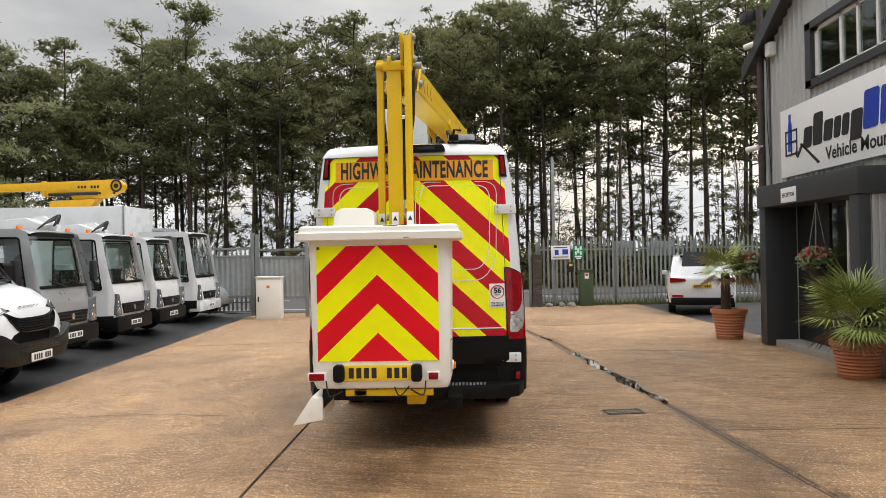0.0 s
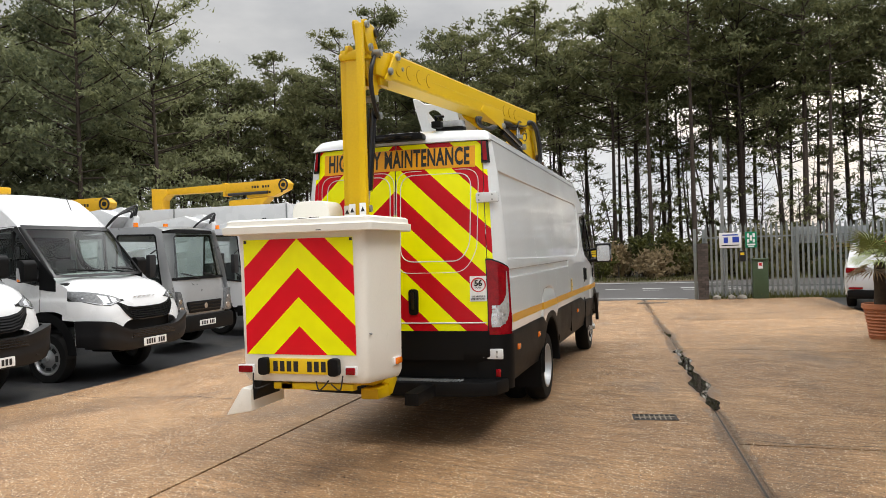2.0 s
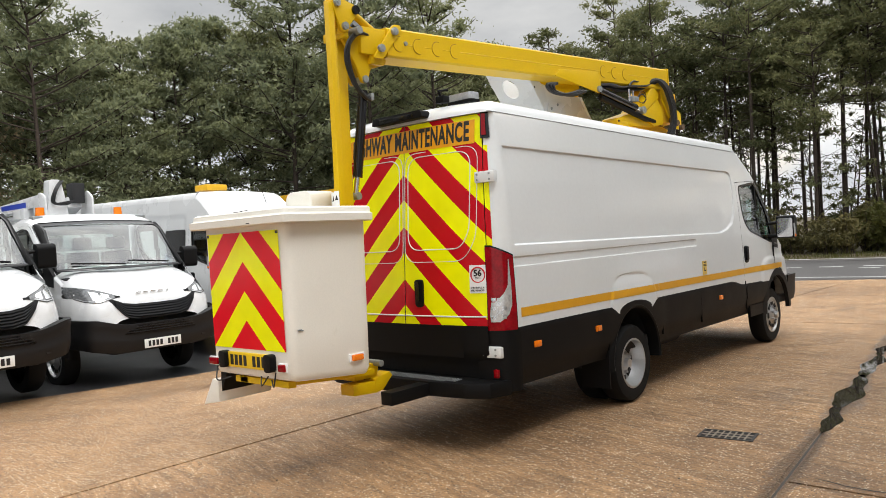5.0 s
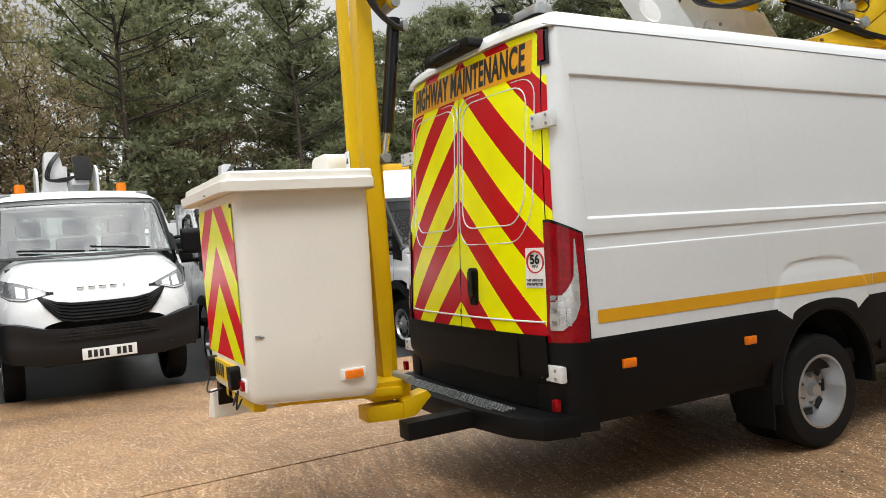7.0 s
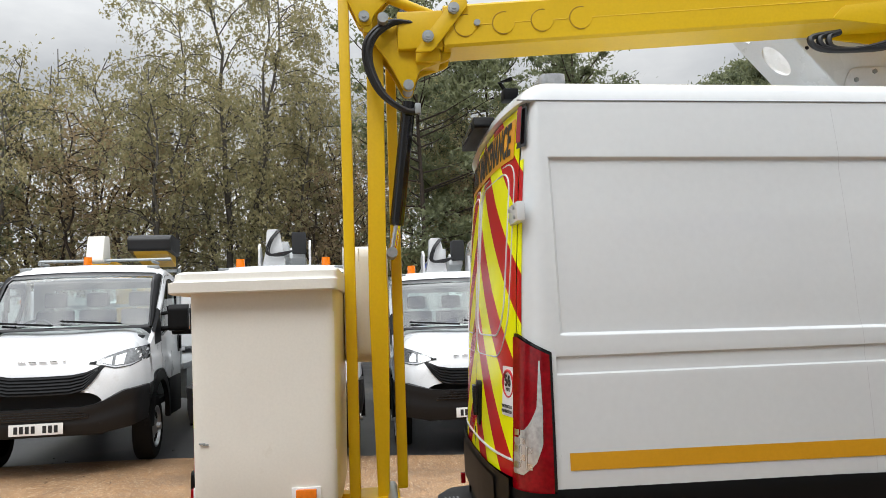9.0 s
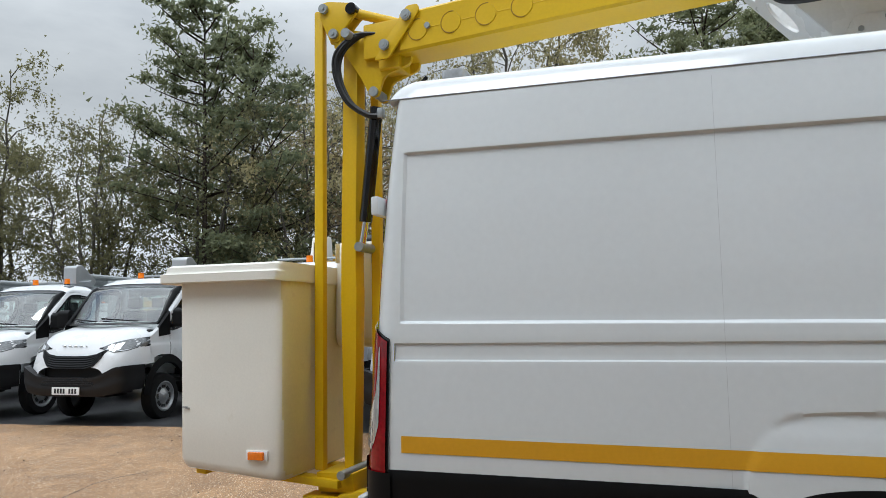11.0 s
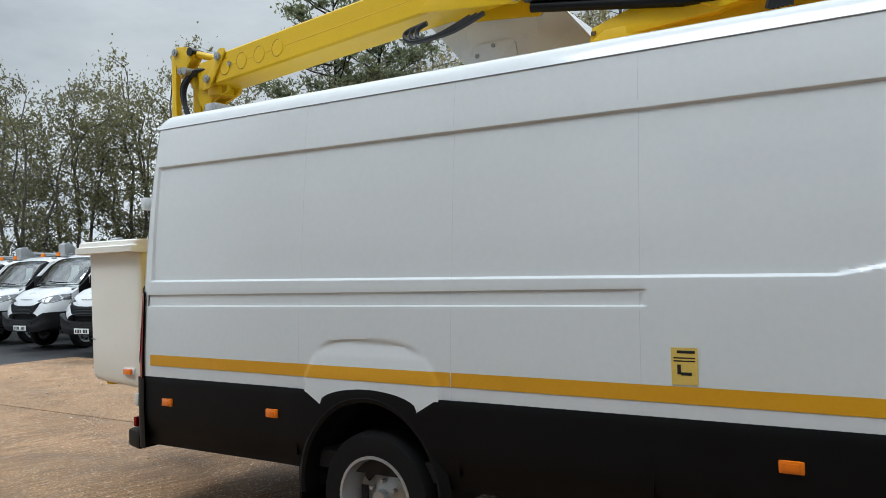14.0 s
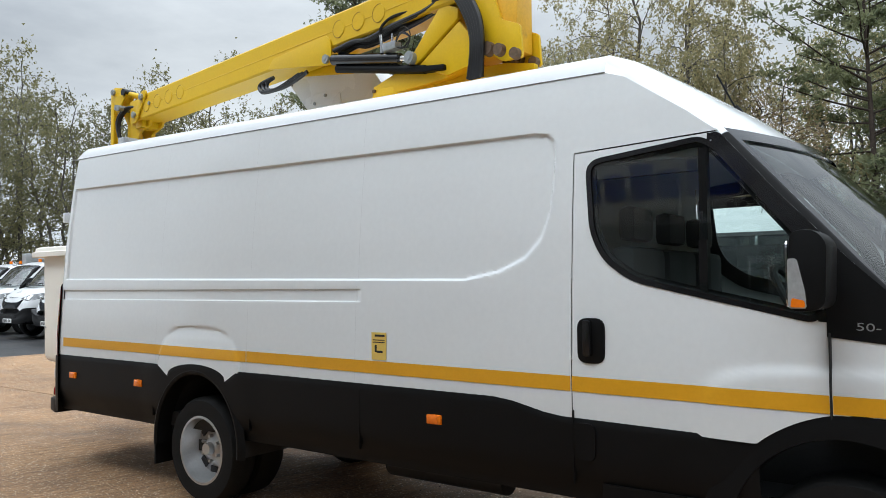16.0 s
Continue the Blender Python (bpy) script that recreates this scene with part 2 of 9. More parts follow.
# ---- mesh helpers ----
def part(name, bm, material, parent=None, label="", smooth=True, bevel=0.0):
    """Links a bmesh as one mesh object under a thing or a part."""
    if bevel:
        bmesh.ops.bevel(bm, geom=bm.edges[:], offset=bevel, segments=2, profile=0.6, affect="EDGES", clamp_overlap=True)
    me = bpy.data.meshes.new(name)
    bm.to_mesh(me)
    bm.free()
    me.materials.append(material)
    if smooth:
        me.shade_smooth()
        me.set_sharp_from_angle(angle=radians(35))
    ob = new(name, me)
    if label:
        ob["label"] = label
    if parent:
        ob.parent = parent
    return ob


def from_arrays(name, verts, faces, material, parent=None, label="", smooth=True, sharp=35):
    me = bpy.data.meshes.new(name)
    me.from_pydata([tuple(v) for v in verts], [], [tuple(f) for f in faces])
    me.materials.append(material)
    if smooth:
        me.shade_smooth()
        me.set_sharp_from_angle(angle=radians(sharp))
    ob = new(name, me)
    if label:
        ob["label"] = label
    if parent:
        ob.parent = parent
    return ob


def thing(name, m, label, category, group="", kind=""):
    ob = new(name)
    ob.empty_display_size = 0.2
    ob.matrix_basis = m
    return tagged(ob, label, category, group, kind)


def box(x0, x1, y0, y1, z0, z1, bm=None, m=None):
    bm = bm or bmesh.new()
    mm = Matrix.Translation(((x0 + x1) / 2, (y0 + y1) / 2, (z0 + z1) / 2)) @ Matrix.Diagonal((abs(x1 - x0), abs(y1 - y0), abs(z1 - z0), 1))
    bmesh.ops.create_cube(bm, size=1, matrix=(m @ mm) if m else mm)
    return bm


def cyl(p0, p1, r0, r1=None, seg=16, bm=None, caps=True):
    bm = bm or bmesh.new()
    p0, p1 = Vector(p0), Vector(p1)
    d = p1 - p0
    rot = d.to_track_quat("Z", "Y").to_matrix().to_4x4()
    bmesh.ops.create_cone(bm, cap_ends=caps, segments=seg, radius1=r0, radius2=r0 if r1 is None else r1, depth=d.length, matrix=Matrix.Translation((p0 + p1) / 2) @ rot)
    return bm


def prism(poly, axis, a, b, bm=None):
    """A plate: the polygon in the two other axes, from a to b along the axis."""
    bm = bm or bmesh.new()

    def at(p, d):
        return {"x": (d, p[0], p[1]), "y": (p[0], d, p[1]), "z": (p[0], p[1], d)}[axis]
    va = [bm.verts.new(at(p, a)) for p in poly]
    vb = [bm.verts.new(at(p, b)) for p in poly]
    n = len(poly)
    bm.faces.new(va)
    bm.faces.new(vb[::-1])
    for i in range(n):
        bm.faces.new((va[i], vb[i], vb[(i + 1) % n], va[(i + 1) % n]))
    bmesh.ops.recalc_face_normals(bm, faces=bm.faces[:])
    return bm


def tube(points, r, seg=8, bm=None, smooth_steps=0):
    bm = bm or bmesh.new()
    pts = [Vector(p) for p in points]
    if smooth_steps:
        out = []
        for i in range(len(pts) - 1):
            p0, p1, p2, p3 = pts[max(i - 1, 0)], pts[i], pts[i + 1], pts[min(i + 2, len(pts) - 1)]
            for k in range(smooth_steps):
                t = k / smooth_steps
                out.append(0.5 * ((2 * p1) + (p2 - p0) * t + (2 * p0 - 5 * p1 + 4 * p2 - p3) * t * t + (3 * p1 - p0 - 3 * p2 + p3) * t ** 3))
        pts = out + [pts[-1]]
    rings = []
    for i, p in enumerate(pts):
        d = (pts[min(i + 1, len(pts) - 1)] - pts[max(i - 1, 0)]).normalized()
        u = d.orthogonal().normalized() if i == 0 else (u - d * u.dot(d)).normalized()
        v = d.cross(u)
        rings.append([bm.verts.new(p + r * (math.cos(2 * math.pi * k / seg) * u + math.sin(2 * math.pi * k / seg) * v)) for k in range(seg)])
    for a, b in zip(rings, rings[1:]):
        for k in range(seg):
            bm.faces.new((a[k], a[(k + 1) % seg], b[(k + 1) % seg], b[k]))
    bm.faces.new(rings[0][::-1])
    bm.faces.new(rings[-1])
    return bm


def grid(name, fn, us, vs, material, parent=None, label="", keep=None, flip=False, smooth=True):
    """A surface fn(u, v) -> x, y, z over arrays of u and v (all at once, with numpy)."""
    U, V = np.meshgrid(np.asarray(us, float), np.asarray(vs, float), indexing="ij")
    X, Y, Z = fn(U, V)
    verts = np.stack([np.broadcast_to(q, U.shape).ravel() for q in (X, Y, Z)], 1)
    nu, nv = U.shape
    i, j = np.meshgrid(np.arange(nu - 1), np.arange(nv - 1), indexing="ij")
    a = (i * nv + j).ravel()
    f = np.stack([a, a + nv, a + nv + 1, a + 1], 1)
    if keep is not None:
        c = verts[f].mean(1)
        f = f[keep(c[:, 0], c[:, 1], c[:, 2])]
    if flip:
        f = f[:, ::-1]
    used = np.unique(f)
    re = np.full(len(verts), -1)
    re[used] = np.arange(len(used))
    return from_arrays(name, verts[used].tolist(), re[f].tolist(), material, parent, label, smooth)


def lerp(x, xs, ys):
    return np.interp(x, xs, ys)


def inside(px, py, poly):
    """Which points lie in the polygon."""
    px, py = np.asarray(px), np.asarray(py)
    r = np.zeros(px.shape, bool)
    n = len(poly)
    for i in range(n):
        (x1, y1), (x2, y2) = poly[i], poly[(i + 1) % n]
        c = ((y1 > py) != (y2 > py)) & (px < (x2 - x1) * (py - y1) / ((y2 - y1) if y2 != y1 else 1e-9) + x1)
        r ^= c
    return r


def rounded(poly, r, seg=4):
    """The polygon with its corners rounded."""
    out = []
    n = len(poly)
    for i in range(n):
        p, a, b = Vector(poly[i]), Vector(poly[i - 1]), Vector(poly[(i + 1) % n])
        d1, d2 = (a - p), (b - p)
        k = min(r, d1.length * 0.45, d2.length * 0.45)
        s, e = p + d1.normalized() * k, p + d2.normalized() * k
        for q in range(seg + 1):
            t = q / seg
            out.append(tuple((1 - t) ** 2 * s + 2 * t * (1 - t) * p + t * t * e))
    return out


def words(name, body, size, m, material, parent, width=None, bold=0.0, label="", squeeze=None, spacing=1.0):
    """Lettering with the built-in font, as a mesh, centred on m."""
    cu = bpy.data.curves.new(name, "FONT")
    cu.body = body
    cu.size = size
    cu.align_x, cu.align_y = "CENTER", "CENTER"
    cu.extrude = 0.0006
    cu.offset = bold
    cu.space_character = spacing
    cu.resolution_u = 3
    tmp = bpy.data.objects.new(name, cu)
    scene.collection.objects.link(tmp)
    me = bpy.data.meshes.new_from_object(tmp)
    bpy.data.objects.remove(tmp)
    xs = [v.co.x for v in me.vertices]
    k = (width / (max(xs) - min(xs))) if width else 1.0
    me.transform(Matrix.Diagonal((k, squeeze or 1.0, 1, 1)))
    me.materials.clear()
    me.materials.append(material)
    ob = new(name, me)
    ob.parent = parent
    ob.matrix_basis = m
    if label:
        ob["label"] = label
    return ob


def bars(name, width, height, count, m, material, parent, seed=1):
    """Writing that is not spelled out: plain bars of its size."""
    step = width / count
    bm = bmesh.new()
    box(-step * 0.33, step * 0.33, -height / 2, height / 2, 0, 0.0015, bm)
    first = part(name, bm, material, parent, smooth=False)
    first.matrix_basis = m @ Matrix.Translation((-width / 2 + 0.5 * step, 0, 0))
    for i in range(1, count):
        if count > 5 and i == count // 2:
            continue
        ob = new(name, first.data)
        ob.parent = parent
        ob.matrix_basis = m @ Matrix.Translation((-width / 2 + (i + 0.5) * step, 0, 0))
    return first


def sstep(e0, e1, x):
    t = np.clip((x - e0) / (e1 - e0), 0, 1)
    return t * t * (3 - 2 * t)


def ground_z(x, y):
    """The yard falls away gently from the building towards the road and the parked row; it is level under the lift van."""
    x, y = np.asarray(x, float), np.asarray(y, float)
    xc, yc = np.clip(x, -8, 8), np.clip(y, -3, 21)
    dx = np.maximum(np.maximum(-0.8 - x, x - 2.4), 0)
    dy = np.maximum(np.maximum(-1.5 - y, y - 6.5), 0)
    d = np.clip((np.hypot(dx, dy) - 0.2) / 4.5, 0, 1)
    w = d * d * (3 - 2 * d)
    t = np.clip((y + 4) / 7, 0, 1)
    side = t * t * (3 - 2 * t)
    k = np.clip((-2.5 - x) / 2, 0, 1)
    rise = 0.14 * sstep(0.55, 1.5, -5.5 - 0.085 * np.maximum(y - 1.0, 0) - x) * sstep(3.6, 5.6, y)
    return rise + w * (-0.010 * (yc + 3) + 0.012 * (xc + 1) * side + 0.10 * np.exp(-((y + 4) / 4) ** 2) * k * k * (3 - 2 * k))


def gz(x, y):
    return float(ground_z(x, y))


# ---- panel vans and cabs: one family of shapes, nose towards +y, rear at y = 0, standing on z = 0 ----
def side_half(z):
    return lerp(z, [0.4, 0.75, 1.1, 1.5, 1.8, 2.1, 2.4, 2.62, 2.75], [0.99, 1.0, 1.0, 0.985, 0.967, 0.942, 0.908, 0.875, 0.85])


def plan_half(y):
    return lerp(y, [0, 5.9, 6.3, 6.7, 6.95, 7.08, 7.15], [1, 1, 0.985, 0.955, 0.90, 0.82, 0.7])


PANEL = [(0.26, 1.60), (4.42, 1.552), (4.63, 1.592), (4.79, 1.66), (4.885, 1.76), (4.93, 1.89), (4.95, 2.08), (4.952, 2.20), (4.94, 2.26), (4.90, 2.297), (4.82, 2.31), (0.26, 2.395)]


def panel_distance(y, z):
    d = np.full(np.shape(y), -9.0)
    n = len(PANEL)
    for i in range(n):
        (a, b), (c, e) = PANEL[i], PANEL[(i + 1) % n]
        ln = math.hypot(c - a, e - b)
        d = np.maximum(d, ((y - a) * (e - b) - (z - b) * (c - a)) / ln)
    return d


def side_x(y, z):
    """The flank's half width with its pressed panel, crease and wheel bulge."""
    x = side_half(z) * plan_half(y)
    x = x - 0.016 * (1 - sstep(-0.016, 0.0, panel_distance(y, z)))
    g = sstep(0.20, 0.24, y) * (1 - sstep(3.64, 3.68, y)) * sstep(1.434, 1.444, z) * (1 - sstep(1.507, 1.516, z))
    x = x - 0.010 * g
    r = np.abs((y - 2.13) / (0.44 + 0.035 * sstep(1.14, 0.98, z))) ** 3.4 + np.abs((z - 0.93) / (0.325 - 0.03 * (y - 2.13))) ** 3.4
    # a step in along the top edge, and a face that leans out towards the sill
    lean = lerp(z, [0.9, 1.06, 1.16, 1.27], [0.020, 0.013, 0.003, -0.018])
    x = x + lean * (1 - sstep(0.84, 1.0, r))
    r2 = np.abs((y - 6.25) / 0.62) ** 4 + np.abs((z - 0.90) / 0.30) ** 4
    return x + 0.014 * (1 - sstep(0.45, 1.0, r2))


def lean(z):
    return lerp(z, [0.4, 1.0, 1.8, 2.24, 2.6, 2.8], [0.0, 0.0, 0.045, 0.08, 0.118, 0.15])


def rear_y(x, z):
    return lean(z) + 0.085 * (np.abs(x) / 0.9) ** 3


def gutter(y):
    return 2.665 - 0.019 * np.asarray(y)


def corner(a, z, out=0.0):
    """The rear corner, from the door's edge (a = 0) round to the flank (a = 1)."""
    xd = 0.845 - 0.05 * np.clip((z - 1.2) / 1.5, 0, 1)
    y0 = rear_y(xd, z)
    x1 = side_half(z)
    y1 = 0.235 + 0 * z
    cx, cy = x1 + 0.0, y0 + 0.03
    x = (1 - a) ** 2 * xd + 2 * a * (1 - a) * cx + a * a * x1
    y = (1 - a) ** 2 * y0 + 2 * a * (1 - a) * cy + a * a * y1
    return x + out * np.clip(a, 0, 1) ** 0.6, y - out * (1 - a), z


def top_line(y, high):
    """The height of the flank's upper edge: roof gutter, then down the screen pillar to the bonnet."""
    if high:
        return lerp(y, [0, 5.05, 5.2, 5.3, 5.4, 5.6, 5.75, 6.0, 6.25, 6.45, 6.6, 7.0, 7.15], [2.665, 2.569, 2.5662, 2.53, 2.46, 2.32, 2.2, 1.90, 1.62, 1.42, 1.33, 1.17, 0.95])
    return lerp(y, [4.9, 5.05, 5.5, 5.65, 5.75, 6.0, 6.25, 6.45, 6.6, 7.0, 7.15], [2.10, 2.13, 2.15, 2.13, 2.09, 1.86, 1.61, 1.42, 1.33, 1.17, 0.95])


def sill_line(y):
    """The lower edge of the white flank, over the black skirt."""
    base = lerp(y, [0, 4.6, 4.72, 4.9, 5.0, 5.9], [0.955, 0.948, 0.935, 0.895, 0.883, 0.868])
    e = np.abs(y - 2.125)
    base = base - 0.065 * np.clip((0.44 - e) / 0.11, 0, 1)
    base = np.where(e < 0.33, 0.886 + 0.100 * np.sqrt(np.clip(1 - (e / 0.34) ** 2, 0, 1)), base)
    d2 = np.clip(1 - ((y - 6.3) / 0.62) ** 2, 0, 1)
    front = 0.40 + 0.62 * np.sqrt(d2)
    return np.where(y > 5.7, np.maximum(base * (y < 6.9) + 0.80 * (y >= 6.9), np.minimum(front, 1.01)), base)


WINDOW = [(5.125, 2.122), (5.665, 2.178), (5.735, 2.135), (6.085, 1.71), (6.16, 1.46), (6.13, 1.375), (5.71, 1.47), (5.36, 1.55), (5.22, 1.65), (5.155, 1.78)]
WINDOW_LOW = [(5.13, 2.01), (5.55, 2.05), (5.68, 2.03), (6.07, 1.66), (6.16, 1.46), (6.13, 1.375), (5.71, 1.47), (5.36, 1.55), (5.22, 1.65), (5.155, 1.78)]


def grow(poly, d):
    cx, cy = sum(p[0] for p in poly) / len(poly), sum(p[1] for p in poly) / len(poly)
    out = []
    n = len(poly)
    for i in range(n):
        a, p, b = Vector(poly[i - 1]), Vector(poly[i]), Vector(poly[(i + 1) % n])
        n1 = Vector(((p - a).y, -(p - a).x)).normalized()
        n2 = Vector(((b - p).y, -(b - p).x)).normalized()
        nn = (n1 + n2).normalized()
        if nn.dot(p - Vector((cx, cy))) < 0:
            nn = -nn
        out.append(tuple(p + nn * d))
    return out


def ring_on_side(name, poly, d_in, d_out, off, s, material, parent, label=""):
    """A flat band round an opening in the flank; s: +1 the offside flank, -1 the other."""
    P = rounded(poly, 0.07, 5)
    A, B = grow(P, d_in), grow(P, d_out)
    verts, faces = [], []
    n = len(A)
    for (ya, za), (yb, zb) in zip(A, B):
        for q, (yy, zz) in enumerate(((ya, za), (ya, za), (yb, zb), (yb, zb))):
            o = (-0.012, off, off, -0.012)[q]
            verts.append((s * (float(side_half(zz) * plan_half(yy)) + o), yy, zz))
    for i in range(n):
        for q in range(3):
            a, b = i * 4 + q, ((i + 1) % n) * 4 + q
            faces.append((a, b, b + 1, a + 1) if s > 0 else (a, a + 1, b + 1, b))
    return from_arrays(name, verts, faces, material, parent, label)


NOSE_Y = [6.2, 6.5, 6.85, 7.08, 7.2, 7.27]
NOSE_H = [1.525, 1.475, 1.385, 1.24, 1.08, 0.86]
NOSE_W = [0.985, 0.985, 0.95, 0.875, 0.79, 0.63]


def nose_y(x, z):
    """How far forward the nose reaches at (x, z)."""
    x, z = np.abs(np.asarray(x, float)), np.asarray(z, float)
    lo, hi = np.full(np.broadcast(x, z).shape, 6.0), np.full(np.broadcast(x, z).shape, 7.269)
    for _ in range(22):
        mid = (lo + hi) / 2
        w, h = lerp(mid, NOSE_Y, NOSE_W), lerp(mid, NOSE_Y, NOSE_H)
        f = (x / w) ** 5 + (np.maximum(z - 0.55, 0) / (h - 0.55)) ** 5
        lo, hi = np.where(f < 1, mid, lo), np.where(f < 1, hi, mid)
    return lo


def nose_patch(name, x0, x1, low, high, off, material, parent, label="", nx=24, nz=8, lip=0.02):
    """A panel laid on the nose between two lines low(x) and high(x), with turned-in edges."""
    def fn(U, V):
        x = U
        z = low(x) + (high(x) - low(x)) * np.clip(V, 0, 1)
        x2 = np.clip(x, x0, x1)
        y = nose_y(x2, z) + off
        edge = (V < 0) | (V > 1) | (U < x0) | (U > x1)
        return np.clip(x, x0, x1), np.where(edge, y - lip - off, y), z
    us = [x0 - 0.001] + list(np.linspace(x0, x1, nx)) + [x1 + 0.001]
    vs = [-0.01] + list(np.linspace(0, 1, nz)) + [1.01]
    return grid(name, fn, us, vs, material, parent, label, flip=True)


def wheel(name, m, parent, r=0.37, width=0.22, dish=0.0, label="", nuts=False):
    """A tyre with a pressed steel rim; the axle lies along x, the outer face towards +x."""
    prof = [(-width / 2, r * 0.66), (-width / 2, r * 0.93), (-width / 2 + 0.03, r * 0.99), (0, r), (width / 2 - 0.03, r * 0.99), (width / 2, r * 0.93), (width / 2 + 0.006, r * 0.8), (width / 2, r * 0.64), (width / 2 - 0.03, r * 0.62)]
    seg = 40 if nuts else 20
    ang = np.linspace(0, 2 * math.pi, seg + 1)

    def lathe(nm, pr, material, par, lab=""):
        xs, rs = np.array([p[0] for p in pr]), np.array([p[1] for p in pr])
        idx = np.arange(len(pr))
        return grid(nm, lambda U, V: (np.interp(V, idx, xs), np.interp(V, idx, rs) * np.cos(U), np.interp(V, idx, rs) * np.sin(U)), ang, idx, material, par, lab, flip=True)
    w = lathe(name, prof, M_rubber, parent, label)
    w.matrix_basis = m
    o = width / 2
    rim_pr = [(o - 0.03, r * 0.63), (o + 0.002, r * 0.645), (o + 0.004, r * 0.60), (o - 0.03 - dish * 0.6, r * 0.56), (o - 0.04 - dish, r * 0.5), (o - 0.03 - dish, r * 0.30), (o - dish, r * 0.2), (o + 0.01 - dish, r * 0.12), (o + 0.012 - dish, 0.001)]
    rim = lathe("rim", rim_pr, M_steel, w, "silver painted steel rim")
    bm = bmesh.new()
    for k in range(8):
        a = 2 * math.pi * k / 8
        c = Vector((0, math.cos(a), math.sin(a))) * r * 0.41
        mm = Matrix.Translation((o - 0.024 - dish, c.y, c.z)) @ Matrix.Rotation(a, 4, "X")
        box(-0.008, 0.003, -0.022, 0.022, -0.04, 0.04, bm, mm)
    part("vent_ring", bm, M_interior, w, "dark slots in the wheel disc", bevel=0.003 if nuts else 0.0)
    for k in range(6 if nuts else 0):
        a = 2 * math.pi * (k + 0.5) / 6
        c = Vector((0, math.cos(a), math.sin(a))) * r * 0.235
        part("hub_nut", cyl((o - dish - 0.01, c.y, c.z), (o - dish + 0.022, c.y, c.z), 0.012, seg=6), M_steel, w)
    part("hub", cyl((o - dish, 0, 0), (o - dish + 0.05, 0, 0), r * 0.13, r * 0.11, seg=14), M_steel, w, "wheel hub")
    return w


def cab_front(root, high, old_face=True, plate_seed=1):
    """Nose, bonnet, lamps, grille, bumper, screen, door windows and mirrors. Shared by vans and chassis cabs."""
    # bonnet and nose shell
    th = np.linspace(0, math.pi, 37)
    ys = np.array(list(np.linspace(6.2, 7.08, 19)) + [7.12, 7.16, 7.2, 7.23, 7.25, 7.269])

    def nose_fn(Y, T):
        w, h = lerp(Y, NOSE_Y, NOSE_W), lerp(Y, NOSE_Y, NOSE_H)
        c, s = np.cos(T), np.sin(T)
        return np.sign(c) * np.abs(c) ** 0.4 * w, Y, 0.55 + np.abs(s) ** 0.4 * (h - 0.55)
    grid("bonnet", nose_fn, ys, th, root["paint"], root["ob"], "white bonnet and nose panel",
         keep=lambda x, y, z: ~((((y - 6.3) / 0.52) ** 2 + ((z - 0.42) / 0.58) ** 2 < 1) & (np.abs(x) > 0.75)) & ((y > 6.52) | (np.abs(x) < 0.9)))
    fn = lambda v: (lambda x: np.full(np.shape(x), v) if np.ndim(x) else v)
    cap = part("nose_backing", box(-0.62, 0.62, 6.6, 7.12, 0.45, 0.9), M_interior, root["ob"])
    # wrap-round bumper
    def bump_y(x):
        return 6.62 + 0.72 * (1 - np.clip(np.abs(x) / 0.985, 0, 1) ** (1 / 0.28)) ** 0.28

    def bumper(T, V):
        c, q = np.cos(T), np.sin(T)
        x = np.sign(c) * np.abs(c) ** 0.28 * 0.985
        top = lerp(np.abs(x), [0, 0.5, 0.66, 0.85, 0.985], [0.705, 0.712, 0.77, 0.86, 0.88] if old_face else [0.775, 0.782, 0.82, 0.87, 0.88])
        low = lerp(np.abs(x), [0, 0.6, 0.9, 0.985], [0.43, 0.44, 0.49, 0.52])
        v = np.clip(V, 0, 1)
        tuck = 0.06 * (1 - v) ** 3 + 0.012 * np.sin(np.pi * np.clip(v * 2.2 - 0.9, 0, 1)) + 0.10 * np.clip(V - 1, 0, 1) * 4
        return x * (1 - 0.5 * tuck), 6.62 + np.abs(q) ** 0.28 * (0.72 - tuck), low + (top - low) * v
    grid("front_bumper", bumper, np.concatenate([[0.003, 0.01, 0.025, 0.06, 0.12], np.linspace(0.2, 0.9, 12), np.linspace(1.0, math.pi - 1.0, 14), np.linspace(math.pi - 0.9, math.pi - 0.2, 12), [math.pi - q for q in (0.12, 0.06, 0.025, 0.01, 0.003)]]), list(np.linspace(0, 1, 16)) + [1.12, 1.25], M_bumper, root["ob"], "black plastic bumper", flip=True)
    part("bumper_valance", box(-0.60, 0.60, 6.7, 7.18, 0.42, 0.47), M_black, root["ob"], bevel=0.02)

    def bumper_patch(nm, x0, x1, z0, z1, off, material, lab=""):
        return grid(nm, lambda X, Z: (np.clip(X, x0, x1), bump_y(np.clip(X, x0, x1)) + np.where((X < x0) | (X > x1) | (Z < z0) | (Z > z1), -0.03, off), np.clip(Z, z0, z1)), [x0 - 0.01] + list(np.linspace(x0, x1, 12)) + [x1 + 0.01], [z0 - 0.01] + list(np.linspace(z0, z1, 4)) + [z1 + 0.01], material, root["ob"], lab, flip=True)
    bumper_patch("lower_intake", -0.50, 0.50, 0.60 if old_face else 0.665, 0.69 if old_face else 0.765, 0.004, M_blackgloss, "dark lower air intake")
    for z in ((0.62, 0.645, 0.67) if old_face else (0.685, 0.715, 0.745)):
        bumper_patch("intake_slat", -0.48, 0.48, z - 0.005, z + 0.005, 0.012, M_bumper)
